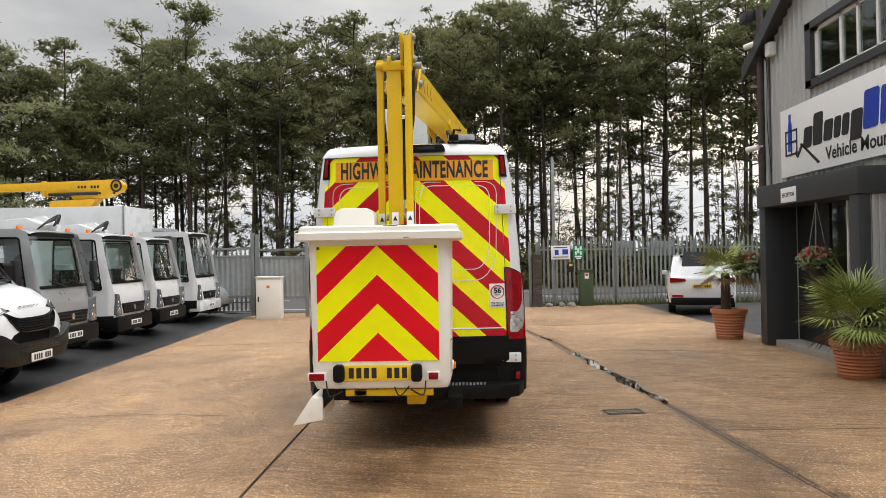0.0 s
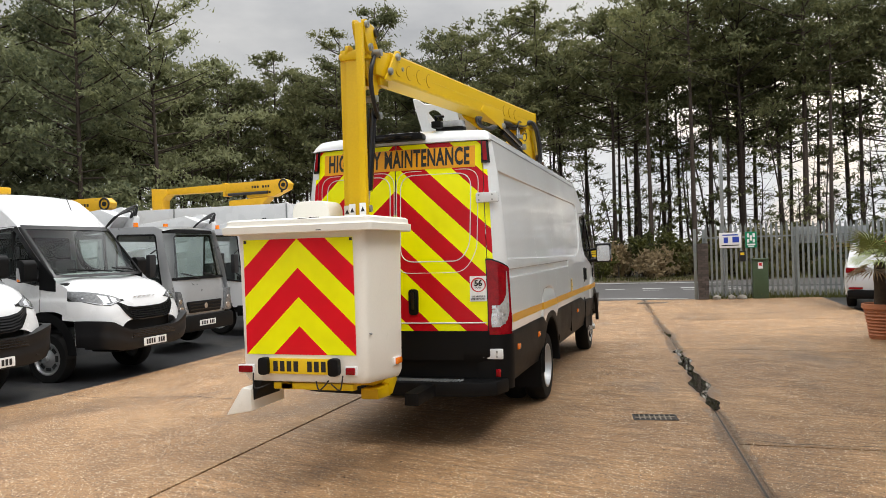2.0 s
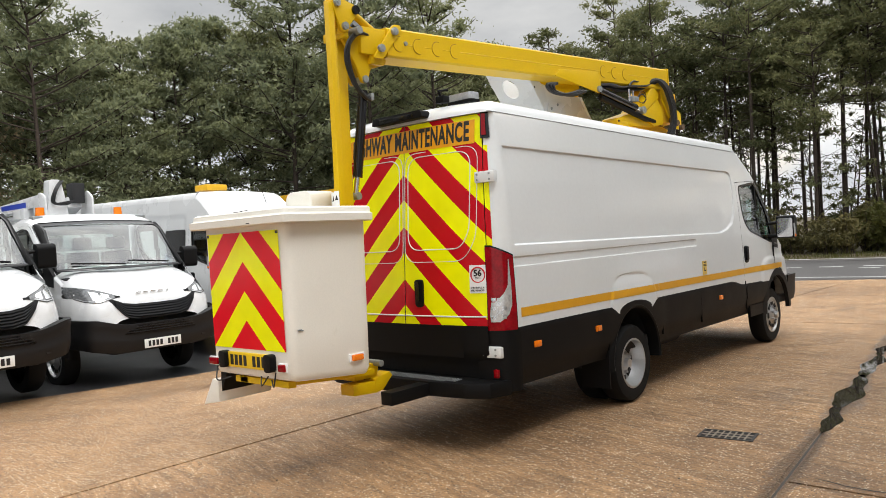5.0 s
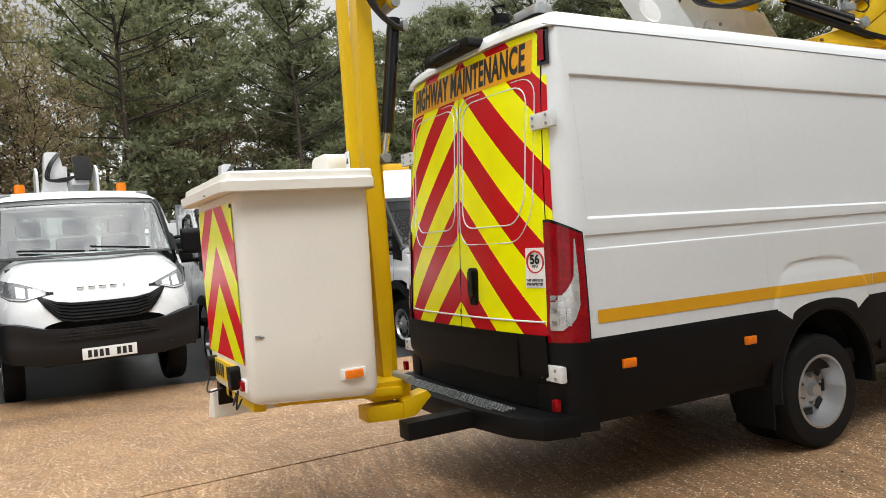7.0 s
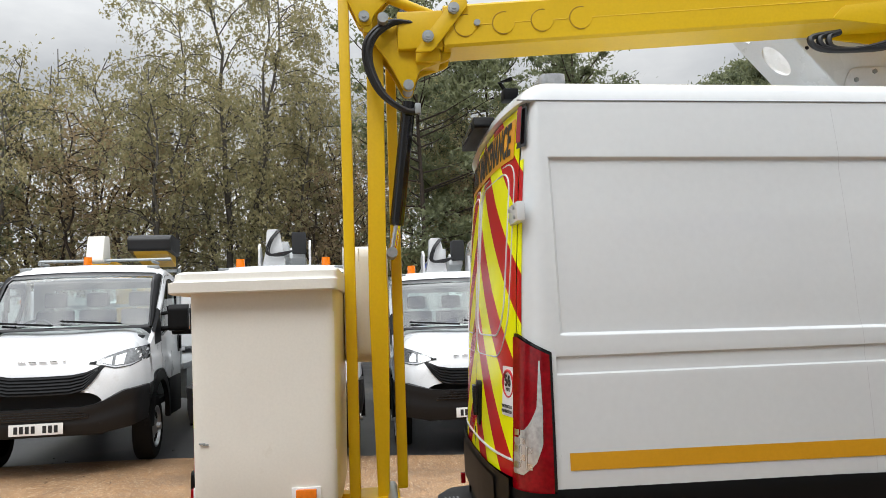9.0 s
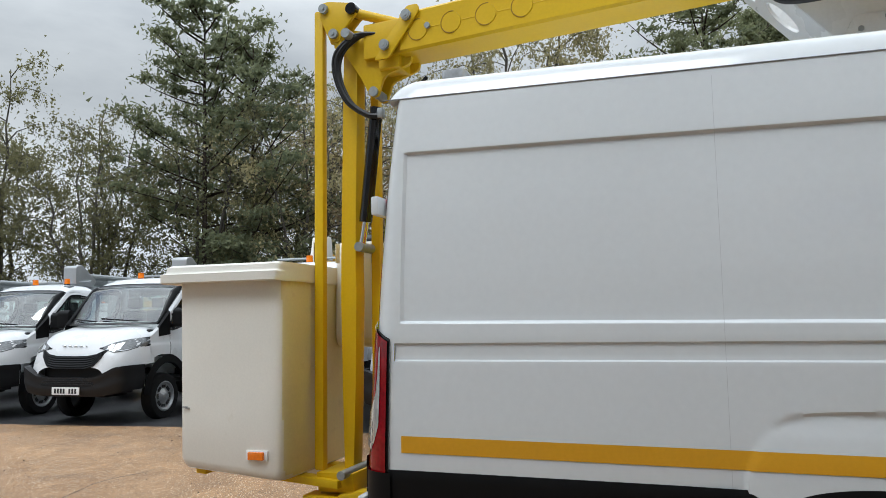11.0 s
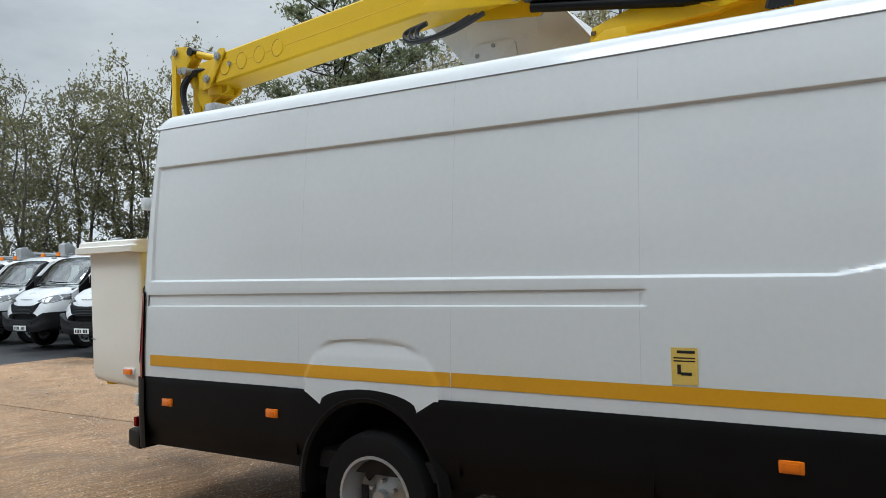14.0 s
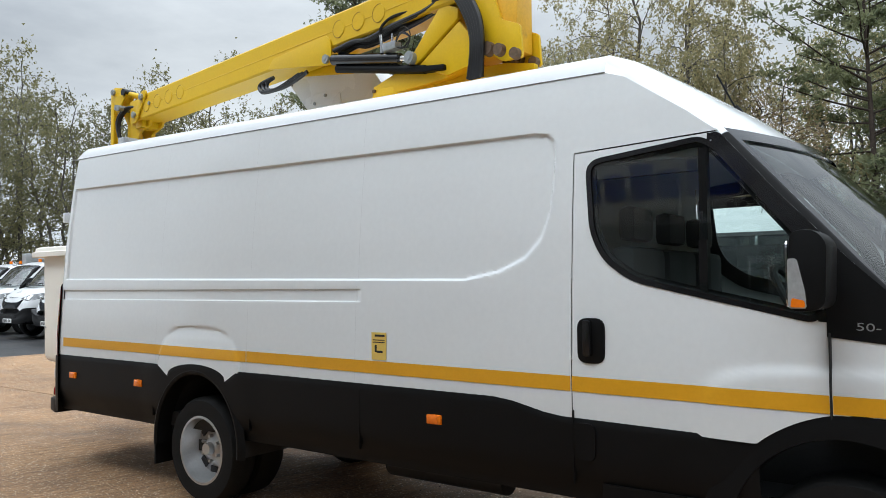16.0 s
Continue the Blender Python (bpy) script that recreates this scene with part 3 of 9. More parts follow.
    for s in (-1, 1):
        a, b = sorted((s * 0.60, s * 0.83))
        bumper_patch("fog_lamp_pod", a, b, 0.55, 0.74, 0.006, M_blackgloss, "dark fog lamp recess")
        bumper_patch("pod_lip", a, b, 0.535, 0.555, 0.020, M_bumper)
        a, b = sorted((s * 0.63, s * 0.80))
        bumper_patch("daytime_lamp", a, b, 0.705, 0.728, 0.014, M_clear_lens, "clear daytime lamp strip")
        yy = float(bump_y(0.71)) - 0.004
        part("fog_lamp", cyl((s * 0.71, yy, 0.62), (s * 0.715, yy + 0.022, 0.62), 0.045, 0.042, 16), M_headlamp, root["ob"], "round fog lamp")
        # headlamp swept back along the wing
        lo = lambda x: lerp(np.abs(x), [0.50, 0.60, 0.72, 0.85, 0.94], [1.125, 1.105, 1.075, 1.09, 1.15])
        hi = lambda x: lerp(np.abs(x), [0.50, 0.60, 0.75, 0.94], [1.14, 1.185, 1.24, 1.29])
        nose_patch("lamp_surround", *sorted((s * 0.46, s * 0.945)), lambda x: lo(x) - 0.005, lambda x: hi(x) + 0.003, 0.006, M_black, root["ob"], "black lamp surround", 16, 5, 0.01)
        lamp = nose_patch("headlight", *sorted((s * 0.53, s * 0.935)), lo, hi, 0.014, M_headlamp, root["ob"], "clear headlight", 18, 6, 0.02)
        nose_patch("reflector", *sorted((s * 0.60, s * 0.68)), lambda x: lo(x) + 0.025, lambda x: hi(x) - 0.02, 0.018, M_chrome, lamp, "", 6, 4, 0.005)
        nose_patch("reflector", *sorted((s * 0.71, s * 0.79)), lambda x: lo(x) + 0.03, lambda x: hi(x) - 0.03, 0.018, M_chrome, lamp, "", 6, 4, 0.005)
        nose_patch("daytime_strip", *sorted((s * 0.58, s * 0.90)), lambda x: lo(x) + 0.006, lambda x: lo(x) + 0.018, 0.019, M_clear_lens, lamp, "", 10, 3, 0.003)
    # grille with slats
    ghi = lambda x: lerp(np.abs(x), [0, 0.3, 0.45, 0.62], [1.02, 1.025, 1.05, 1.125])
    glo = lambda x: lerp(np.abs(x), [0, 0.3, 0.43, 0.52, 0.62], [0.83, 0.835, 0.865, 0.96, 1.10])
    gr = nose_patch("grille", -0.62, 0.62, glo, ghi, 0.010, M_black, root["ob"], "black front grille", 30, 6, 0.02)
    for k in range(6):
        f0 = (k + 0.5) / 6
        nose_patch("slat", -0.56, 0.56, lambda x: glo(x) + (ghi(x) - glo(x)) * (f0 - 0.045), lambda x: glo(x) + (ghi(x) - glo(x)) * (f0 + 0.035), 0.026, M_blackgloss, gr, "", 18, 3, 0.016)
    # maker's mark as plain bars
    for k in range(5):
        x = -0.21 + 0.105 * k
        zz = 1.15
        yy = float(nose_y(x, zz))
        mm = Matrix.Translation((x, yy + 0.004, zz)) @ Matrix.Rotation(radians(-42), 4, "X")
        w = 0.014 if k == 0 else 0.036
        part("badge_bar", box(-w, w, -0.006, 0.006, -0.036, 0.036, None, mm), M_chrome, root["ob"], "bright bar of the maker's mark", bevel=0.003)
    # number plate
    yy = 7.335
    pl = part("number_plate", box(-0.26, 0.26, yy, yy + 0.012, 0.465, 0.576), M_plate_w, root["ob"], "white number plate", bevel=0.004)
    bars("plate_bar", 0.44, 0.07, 8, Matrix.Translation((0, yy + 0.014, 0.52)) @ Matrix.Rotation(radians(90), 4, "X") @ Matrix.Rotation(radians(180), 4, "Y"), M_print, pl, plate_seed)
    # windscreen
    zt = 2.19 if high else 2.10
    yt = 5.775 if high else 5.75

    def screen(U, V):
        z = zt + (1.475 - zt) * V
        if high:
            y = yt + (6.37 - yt) * V + 0.048 * V * (1 - V)
            return U * (0.898 + 0.034 * V), y + (0.235 + 0.065 * V) * (1 - U ** 2), z - 0.012 * (1 - U ** 2) * (1 - V)
        y = lerp(z, [1.475, 1.6, 1.81, 2.01, 2.10], [6.37, 6.255, 6.10, 5.945, 5.75])
        return U * (0.845 + 0.075 * V), y + (0.10 + 0.20 * V) * (1 - U ** 2), z + 0.02 * (1 - U ** 2) * (1 - V)
    grid("windscreen", screen, np.linspace(-1, 1, 29), np.linspace(0, 1, 23), M_glass_screen if high else M_glass, root["ob"], "clear windscreen", flip=True).visible_shadow = False

    def frit(lo_u, hi_u, lo_v, hi_v):
        def f(U, V):
            x, y, z = screen(U, V)
            return x, y + 0.008, z + 0.008
        grid("screen_border", f, np.linspace(lo_u, hi_u, 29), np.linspace(lo_v, hi_v, 24 if hi_v - lo_v > 0.5 else 5), M_blackgloss, root["ob"], "black screen border", flip=True)
    frit(-1.0, -0.965, -0.02, 1)
    frit(0.965, 1.0, -0.02, 1)
    frit(-1, 1, -0.03, 0.05)
    frit(-1, 1, 0.965, 1.02)
    # cowl and wipers
    def cowl(U, V):
        return U * 0.90, 6.37 + 0.12 * V + 0.30 * (1 - U ** 2), 1.478 - 0.02 * V
    grid("cowl", cowl, np.linspace(-1, 1, 13), np.linspace(-0.2, 0.35, 4), M_black, root["ob"], "black cowl under the screen", flip=True)
    for x0, x1 in ((-0.62, 0.02), (0.08, 0.72)):
        pts = []
        for k in range(7):
            u = (x0 + (x1 - x0) * k / 6)
            X, Y, Z = screen(np.array(u / 0.91), np.array(0.95 - 0.07 * k / 6))
            pts.append((float(X), float(Y) + 0.02, float(Z) + 0.02))
        part("wiper", tube(pts, 0.011, 6), M_black, root["ob"])
    # screen pillars, windows and mirrors on both flanks
    poly = WINDOW if high else WINDOW_LOW
    inset = 0.0 if high else 0.035

    for s in (-1, 1):
        def flank(Y, V, off=0.0):
            zt_ = top_line(Y, high)
            zb_ = sill_line(Y)
            z = zb_ + (zt_ - zb_) * V
            return s * (side_x(Y, z) + off - inset * sstep(0.93, 1.0, V)), Y, z

        def door_skin(Y, V):
            zt_ = np.minimum(top_line(Y, high), lerp(Y, [5.05, 5.75, 5.76], [2.17, 2.20, 9.0])) if high else top_line(Y, high)
            zb_ = sill_line(Y)
            z = zb_ + (zt_ - zb_) * V
            return s * (side_x(Y, z) - inset * sstep(0.93, 1.0, V)), Y, z

        def over_door(Y, V):
            zb_ = lerp(Y, [5.05, 5.75], [2.177, 2.207])
            z = zb_ + (np.maximum(top_line(Y, high), zb_ + 0.001) - zb_) * V
            return s * (side_x(Y, z)), Y, z
        if high:
            grid("upper_side", over_door, np.linspace(5.05, 5.75, 30), np.linspace(0, 1, 24), root["paint"], root["ob"], "white side above the cab door", flip=(s > 0))
        P = rounded(poly, 0.07, 5)
        door_ob = grid("cab_door", door_skin, np.linspace(5.055, 6.17, 62 if high else 30), np.linspace(0, 1, 64 if high else 30), root["paint"], root["ob"], "white cab door",
             keep=lambda x, y, z: ~inside(y, z, P), flip=(s > 0))
        wing = grid("front_wing", flank, np.linspace(6.18, 6.62, 22), np.linspace(0, 1, 26), root["paint"], root["ob"], "white front wing", flip=(s > 0),
             keep=lambda x, y, z: (z < 1.36) | (y > 6.38))
        def quarter(Y, V):
            zl, z1 = 1.31 - 0.12 * (Y - 6.2), top_line(Y, high)
            z = zl + (np.maximum(z1, zl + 0.002) - zl) * V
            return s * (side_x(Y, z) - inset * sstep(0.93, 1.0, V) + 0.004), Y, z
        grid("wing_panel", quarter, np.linspace(6.165, 6.44, 14), np.linspace(0, 1, 14), M_black, root["ob"], "black plastic quarter trim", flip=(s > 0))
        ring_on_side("window_frame", poly, -0.014, 0.011, 0.004, s, M_blackgloss, door_ob, "black window surround")
        ring_on_side("inner_frame", poly, -0.034, 0.06, -0.022, s, M_interior, door_ob, "dark lining round the window")
        gp = rounded(grow(poly, 0.02), 0.07, 5)
        pane = grid("side_window", lambda Y, Z: (s * (side_half(Z) * plan_half(Y) - 0.008), Y, Z), np.linspace(5.1, 6.2, 40 if high else 24), np.linspace(1.34, 2.18, 34 if high else 20), M_glass_dark, door_ob, "tinted side window",
             keep=lambda x, y, z: inside(y, z, gp), flip=(s > 0))
        pane.visible_shadow = False
        part("window_band", box(s * 0.90, s * (float(side_half(2.06)) - 0.012), 5.17, 5.66, 2.035 if high else 1.985, 2.10 if high else 2.02), M_interior, door_ob, "dark band along the top of the glass")
        part("window_divider", box(s * 0.925, s * 0.975, 5.665, 5.70, 1.47, 1.72, box(s * 0.905, s * 0.955, 5.665, 5.70, 1.70, 2.13 if high else 2.02)), M_black, door_ob)
        # handle recess
        hd = part("handle_recess", prism(rounded([(5.085, 1.155), (5.225, 1.155), (5.225, 1.37), (5.085, 1.37)], 0.05), "x", s * 0.99, s * 1.003), M_black, door_ob, "black door handle", bevel=0.004)
        part("grip", prism(rounded([(5.125, 1.19), (5.165, 1.19), (5.165, 1.36), (5.125, 1.36)], 0.015), "x", s * 1.0, s * 1.03), M_blackgloss, door_ob, bevel=0.008)
        # pillar
        def post(K, V):
            y = yt - 0.02 + (6.42 - yt) * V
            z = top_line(y, high)
            xa = side_half(z) * plan_half(y) - inset - 0.001
            xb, yb, zb = screen((0.988 if high else 0.97) + 0 * K, V)
            puff = (0.012 if high else 0.022) * np.sin(np.pi * K)
            return s * (xa + (xb - xa) * K + 0.5 * puff), y + (yb - y) * K + puff, z + (zb - z) * K + puff
        grid("screen_pillar", post, np.linspace(0, 1, 9), np.linspace(0.012, 1, 22), M_black, root["ob"], "black screen pillar", flip=(s < 0))
        # black trim along the screen pillar
        def trim(Y, V):
            z1 = np.minimum(top_line(Y, high), lerp(Y, [5.05, 5.75, 5.76], [2.168, 2.198, 9.0])) if high else top_line(Y, high)
            zl = np.minimum(np.maximum(z1 - 0.42, 1.375 - 0.1 * (Y - 6.13)), z1 - 0.002)
            z = zl + (z1 - zl) * V
            return s * (side_x(Y, z) - inset * V ** 3 + 0.003), Y, z
        grid("pillar_trim", trim, np.linspace(5.70 if high else 5.74, 6.30, 30), np.linspace(0, 1, 14), M_blackgloss, root["ob"], "black trim on the screen pillar", flip=(s > 0), keep=lambda x, y, z: ~inside(y, z, poly))
        # mirror
        mir = part("door_mirror", prism(rounded([(6.085, 1.42), (6.215, 1.43), (6.225, 1.68), (6.18, 1.728), (6.10, 1.722)], 0.05), "x", s * 1.07, s * 1.30), M_black, root["ob"], "black door mirror housing", bevel=0.02)
        part("mirror_arm", tube([(s * 0.95, 6.12, 1.45), (s * 1.10, 6.15, 1.46)], 0.028, 8), M_black, mir)
        part("mirror_arm", tube([(s * 0.95, 6.10, 1.62), (s * 1.10, 6.14, 1.64)], 0.022, 8), M_black, mir)
        part("mirror_glass", prism(rounded([(s * 1.085, 1.44), (s * 1.285, 1.44), (s * 1.285, 1.69), (s * 1.085, 1.69)], 0.03), "y", 6.081, 6.088), M_chrome, mir, "mirror glass")
        part("mirror_repeater", prism(rounded([(6.092, 1.435), (6.155, 1.435), (6.15, 1.50), (6.125, 1.62), (6.092, 1.62)], 0.012), "x", s * 1.297, s * 1.308), M_clear_lens, mir, "clear repeater lens")
        part("repeater_amber", prism(rounded([(6.10, 1.44), (6.15, 1.44), (6.148, 1.465), (6.105, 1.475)], 0.008), "x", s * 1.303, s * 1.312), M_orange_lens, mir, "amber repeater lens")
    # inside
    part("dashboard", box(-0.86, 0.86, 6.05, 6.55, 1.0, 1.40), M_interior, root["ob"], "dark dashboard", bevel=0.06)
    part("cab_floor", box(-0.86, 0.86, 5.0, 6.5, 0.55, 0.62), M_interior, root["ob"])
    for x in (-0.52, 0.0, 0.52):
        seat = part("seat", box(x - 0.23, x + 0.23, 5.2, 5.72, 0.95, 1.15), M_seat, root["ob"], "grey cloth seat", bevel=0.05)
        part("seat_back", box(x - 0.23, x + 0.23, 5.14, 5.28, 1.12, 1.72), M_seat, seat, bevel=0.05)
        part("headrest", box(x - 0.14, x + 0.14, 5.15, 5.25, 1.75, 1.93), M_seat, seat, bevel=0.04)
    a = [2 * math.pi * k / 24 for k in range(25)]
    cx, cy, cz = 0.50, 5.98, 1.42
    part("steering_wheel", tube([(cx + 0.21 * math.cos(q), cy - 0.21 * math.sin(q) * 0.5, cz + 0.21 * math.sin(q) * 0.86) for q in a], 0.017, 8, tube([(cx - 0.2, cy, cz), (cx + 0.2, cy, cz)], 0.018, 6)), M_interior, root["ob"], "dark steering wheel")


def flank_body(root, y0, y1, high, seams=()):
    """The white load-body flanks, black skirts, roof."""
    ob, paint = root["ob"], root["paint"]
    for s in (-1, 1):
        def flank(Y, V):
            zt_, zb_ = top_line(Y, high), sill_line(Y)
            z = zb_ + (zt_ - zb_) * V
            return s * side_x(Y, z), Y, z
        def pressed(Y, V):
            # rows run along the sill, the groove, the panel's lower and upper edges and the gutter
            pb, pt = 1.60 - 0.048 * (Y - 0.26) / 4.16, 2.395 - 0.085 * (Y - 0.26) / 4.56
            knots = [sill_line(Y), 1.432 + 0 * Y, 1.446 + 0 * Y, 1.505 + 0 * Y, 1.518 + 0 * Y, pb - 0.004, pb + 0.014, pt - 0.014, pt + 0.004, top_line(Y, high)]
            k = np.clip(V.astype(int), 0, 8)
            z = np.choose(k, knots[:-1]) + (np.choose(k, knots[1:]) - np.choose(k, knots[:-1])) * (V - k)
            return s * side_x(Y, z), Y, z
        if seams:
            ys = np.concatenate([np.arange(y0, 0.34, 0.0125), np.arange(0.34, 1.56, 0.03), np.arange(1.56, 2.72, 0.013), np.arange(2.72, 3.58, 0.03), np.arange(3.58, 3.74, 0.01), np.arange(3.74, 4.3, 0.03), np.arange(4.3, y1, 0.011), [y1]])
            vs = np.concatenate([a + np.arange(n) / n for a, n in enumerate((36, 4, 3, 4, 2, 6, 56, 6, 10))] + [[9.0]])
            grid("body_side", pressed, ys, vs, paint, ob, "white body side with pressed panel", flip=(s > 0))
        else:
            grid("body_side", flank, np.concatenate([np.arange(y0, 4.2, 0.05), np.arange(4.2, y1, 0.05), [y1]]), np.linspace(0, 1, 40), paint, ob, "white body side with pressed panel", flip=(s > 0))
        for y in seams:
            zz = np.linspace(0.96, 2.60, 30)
            v, f = [], []
            for z in zz:
                x = s * (float(side_x(np.array(y), np.array(z))) + 0.0012)
                v += [(x, y - 0.001, z), (x, y + 0.001, z)]
            f = [(2 * i, 2 * i + 1, 2 * i + 3, 2 * i + 2) if s > 0 else (2 * i + 2, 2 * i + 3, 2 * i + 1, 2 * i) for i in range(len(zz) - 1)]
            from_arrays("panel_seam", v, f, M_seam, ob)
    # roof with a soft rounded edge
    def roof(U, Y):
        z1 = gutter(Y) if high else top_line(Y, high)
        hw = side_half(z1) - 0.002
        a = np.abs(U)
        return np.sign(U) * hw * np.minimum(a, 1), Y, z1 + 0.10 * (1 - np.clip((a - 0.87) / 0.13, 0, 1) ** 4) * 1.0 + 0.035 * (1 - a ** 2)
    us = np.concatenate([np.linspace(-1, -0.87, 16), np.linspace(-0.82, 0.82, 13), np.linspace(0.87, 1, 16)])
    return roof, us


def skirt(root, y0, y1, arch, low=0.5):
    ob = root["ob"]
    for s in (-1, 1):
        def f(Y, V):
            zb_ = sill_line(Y) + 0.012
            z = low + (zb_ - low) * V
            out = 0.008 * sstep(-0.02, 0.06, 1 - V) + 0.012 * np.exp(-(((Y - arch) / 0.62) ** 8))
            return s * (side_half(z) * plan_half(Y) + out - 0.05 * (1 - sstep(low, low + 0.25, z)) ** 2), Y, z
        cells = lambda x, y, z: (((y - arch) / 0.47) ** 2 + ((z - 0.43) / 0.50) ** 2 > 1)
        grid("side_skirt", f, np.arange(y0, y1 + 0.01, 0.0125), np.linspace(0, 1, 22), M_black, ob, "black plastic side skirt", keep=cells, flip=(s > 0))
        # arch lip
        ang = np.linspace(radians(-6), radians(186), 40)

        def lip(A, V):
            rr_y, rr_z = 0.455 + 0.065 * V, 0.485 + 0.070 * V
            y, z = arch + rr_y * np.cos(A), 0.43 + rr_z * np.sin(A)
            return s * (1.0 + 0.026 * np.sin(np.pi * np.clip(V * 0.9 + 0.15, 0, 1)) - 0.012 * V + np.where(V < 0, -0.12, 0)), y, z
        grid("wheel_arch", lip, ang, [-0.05, 0.0, 0.15, 0.35, 0.6, 0.85, 1.0], M_black, ob, "black wheel arch lip", flip=(s < 0))
        grid("arch_liner", lambda A, V: (s * (0.98 - 0.55 * V), arch + 0.47 * np.cos(A), 0.43 + 0.50 * np.sin(A)), ang, [0, 0.5, 1], M_interior, ob, "", flip=(s > 0))


# ---- the lift van ----
M_lamp_glass = mat("clear_lamp_glass", (0.66, 0.65, 0.64), 0.2, metal=0.65, vary=0.3, scale=26, coat=0.8)


def build_lift_van():
    van = thing("lift_van", Matrix.Identity(4), "white high-roof panel van with red and yellow rear chevrons", "van")
    root = {"ob": van, "paint": M_white}
    cab_front(root, True)
    roof, us = flank_body(root, 0.235, 5.05, True, (1.62, 2.66, 3.64))
    grid("roof", roof, us, np.concatenate([np.arange(0.30, 5.2, 0.15), [5.2]]), M_white, van, "white van roof")

    # the roof's brow runs down to the screen
    def brow(U, T):
        y = 5.2 + (5.768 - 5.2) * T
        z1 = top_line(y, True)
        hw = side_half(z1) - 0.002
        a = np.abs(U)
        k = 0.87 - 0.37 * T ** 0.7
        bulge = 0.10 * (1 - np.clip((a - k) / (1 - k), 0, 1) ** (4 - 1.6 * T)) + 0.035 * (1 - a ** 2)
        return U * hw, y + 0.235 * T ** 1.4 * (1 - U ** 2), z1 + bulge * (1 - T ** 2.2) - 0.012 * (1 - U ** 2) * T
    grid("roof_brow", brow, us, np.linspace(0, 1, 26), M_white, van, "white roof brow over the screen")
    part("aerial", tube([(0.30, 5.66, 2.43), (0.30, 5.57, 2.62)], 0.005, 6, cyl((0.30, 5.69, 2.38), (0.30, 5.66, 2.44), 0.024, 0.012)), M_black, van, "short black roof aerial")
    # gutter line
    for s in (-1, 1):
        pts = [(s * (float(side_half(float(gutter(y)))) + 0.002), y, float(gutter(y)) + 0.002) for y in np.linspace(0.14, 5.2, 20)]
        part("roof_gutter", tube(pts, 0.0028, 5), M_gutter, van)
    skirt(root, 0.19, 5.9, 2.12)

    # skirt joints
    for s in (-1, 1):
        for y in (1.60, 2.70, 3.68, 5.06):
            part("skirt_joint", box(s * 0.99, s * 1.0095, y - 0.0025, y + 0.0025, 0.58, 0.93), M_black, van)
        part("fuel_flap", prism(rounded([(5.07, 0.70), (5.175, 0.70), (5.175, 0.875), (5.07, 0.875)], 0.04), "x", s * 1.006, s * 1.016), M_black, van, "black fuel flap")
        # amber line along the flank
        for a, b in ((0.27, 2.655), (2.662, 5.046), (5.054, 6.17), (6.182, 6.52)):
            grid("amber_stripe", lambda Y, Z: (s * (side_x(Y, Z - 0.0045 * Y) + 0.003), Y, Z - 0.0045 * Y), np.linspace(a, b, max(4, int((b - a) / 0.015))), np.linspace(1.042, 1.114, 8), M_band, van, "amber reflective stripe", flip=(s > 0))
        for y in (0.455, 1.412, 4.233):
            lamp = part("side_marker", box(s * 1.0, s * 1.022, y - 0.048, y + 0.048, 0.780, 0.832), M_orange_lens, van, "amber side marker lamp", bevel=0.008)
            part("reflector", box(s * 1.018, s * 1.026, y - 0.03, y + 0.03, 0.788, 0.822), M_orange_lens, lamp, bevel=0.004)
        part("seam_front", box(s * 0.9, s * 1.004, 6.1715, 6.1775, 0.97, 1.33), M_interior, van)
    # model number on the front trim
    mx = float(side_x(np.array(6.34), np.array(1.355))) + 0.0075
    words("model_number", "50-15", 0.044, Matrix(((0, 0, 1, mx), (1, 0, 0, 6.345), (-0.1, 1, 0, 1.352), (0, 0, 0, 1))), M_galv, van, width=0.15, label="small grey model number")
    # warning sticker
    st = part("warning_sticker", box(1.0, 1.0035, 3.775, 3.885, 1.105, 1.262), M_sticker, van, "small yellow warning sticker")
    part("sticker_print", box(1.0035, 1.0045, 3.80, 3.815, 1.15, 1.19, box(1.0035, 1.0045, 3.815, 3.86, 1.145, 1.158, box(1.0035, 1.0045, 3.785, 3.875, 1.203, 1.208, box(1.0035, 1.0045, 3.785, 3.875, 1.216, 1.221, box(1.0035, 1.0045, 3.80, 3.875, 1.238, 1.25))))), M_print, st, smooth=False)

    # rear corners and doors
    for s in (-1, 1):
        grid("rear_corner", lambda A, Z: (lambda q: (s * q[0], q[1], q[2]))(corner(A, Z)), np.linspace(0, 1, 14), np.linspace(0.9, 2.668, 40), M_white, van, "white rear corner pillar", flip=(s < 0))
        grid("corner_chevron", lambda A, Z: (lambda q: (s * q[0], q[1], q[2]))(corner(A, Z, 0.003)), np.linspace(0, 0.17, 4), np.linspace(1.60, 2.40, 12), M_chevron_van, van, "chevron film on the pillar", flip=(s < 0))

        def top_edge(z):
            return 0.845 - 0.05 * np.clip((z - 1.2) / 1.5, 0, 1)
        door = grid("rear_door", lambda U, Z: (s * (0.004 + (top_edge(Z) - 0.010) * U), rear_y((top_edge(Z) - 0.006) * U, Z) - 0.004, Z), np.linspace(0, 1, 26), np.linspace(0.985, 2.655, 60), M_chevron_van, van, "rear door in red and yellow chevrons", flip=(s < 0))
        # pressed outline lines
        def outline(pts, r, nm):
            P = rounded(pts, 0.13, 6)
            P.append(P[0])
            part(nm, tube([(s * p[0], float(rear_y(p[0], p[1])) - 0.006, p[1]) for p in P], r, 6), M_white2, door)
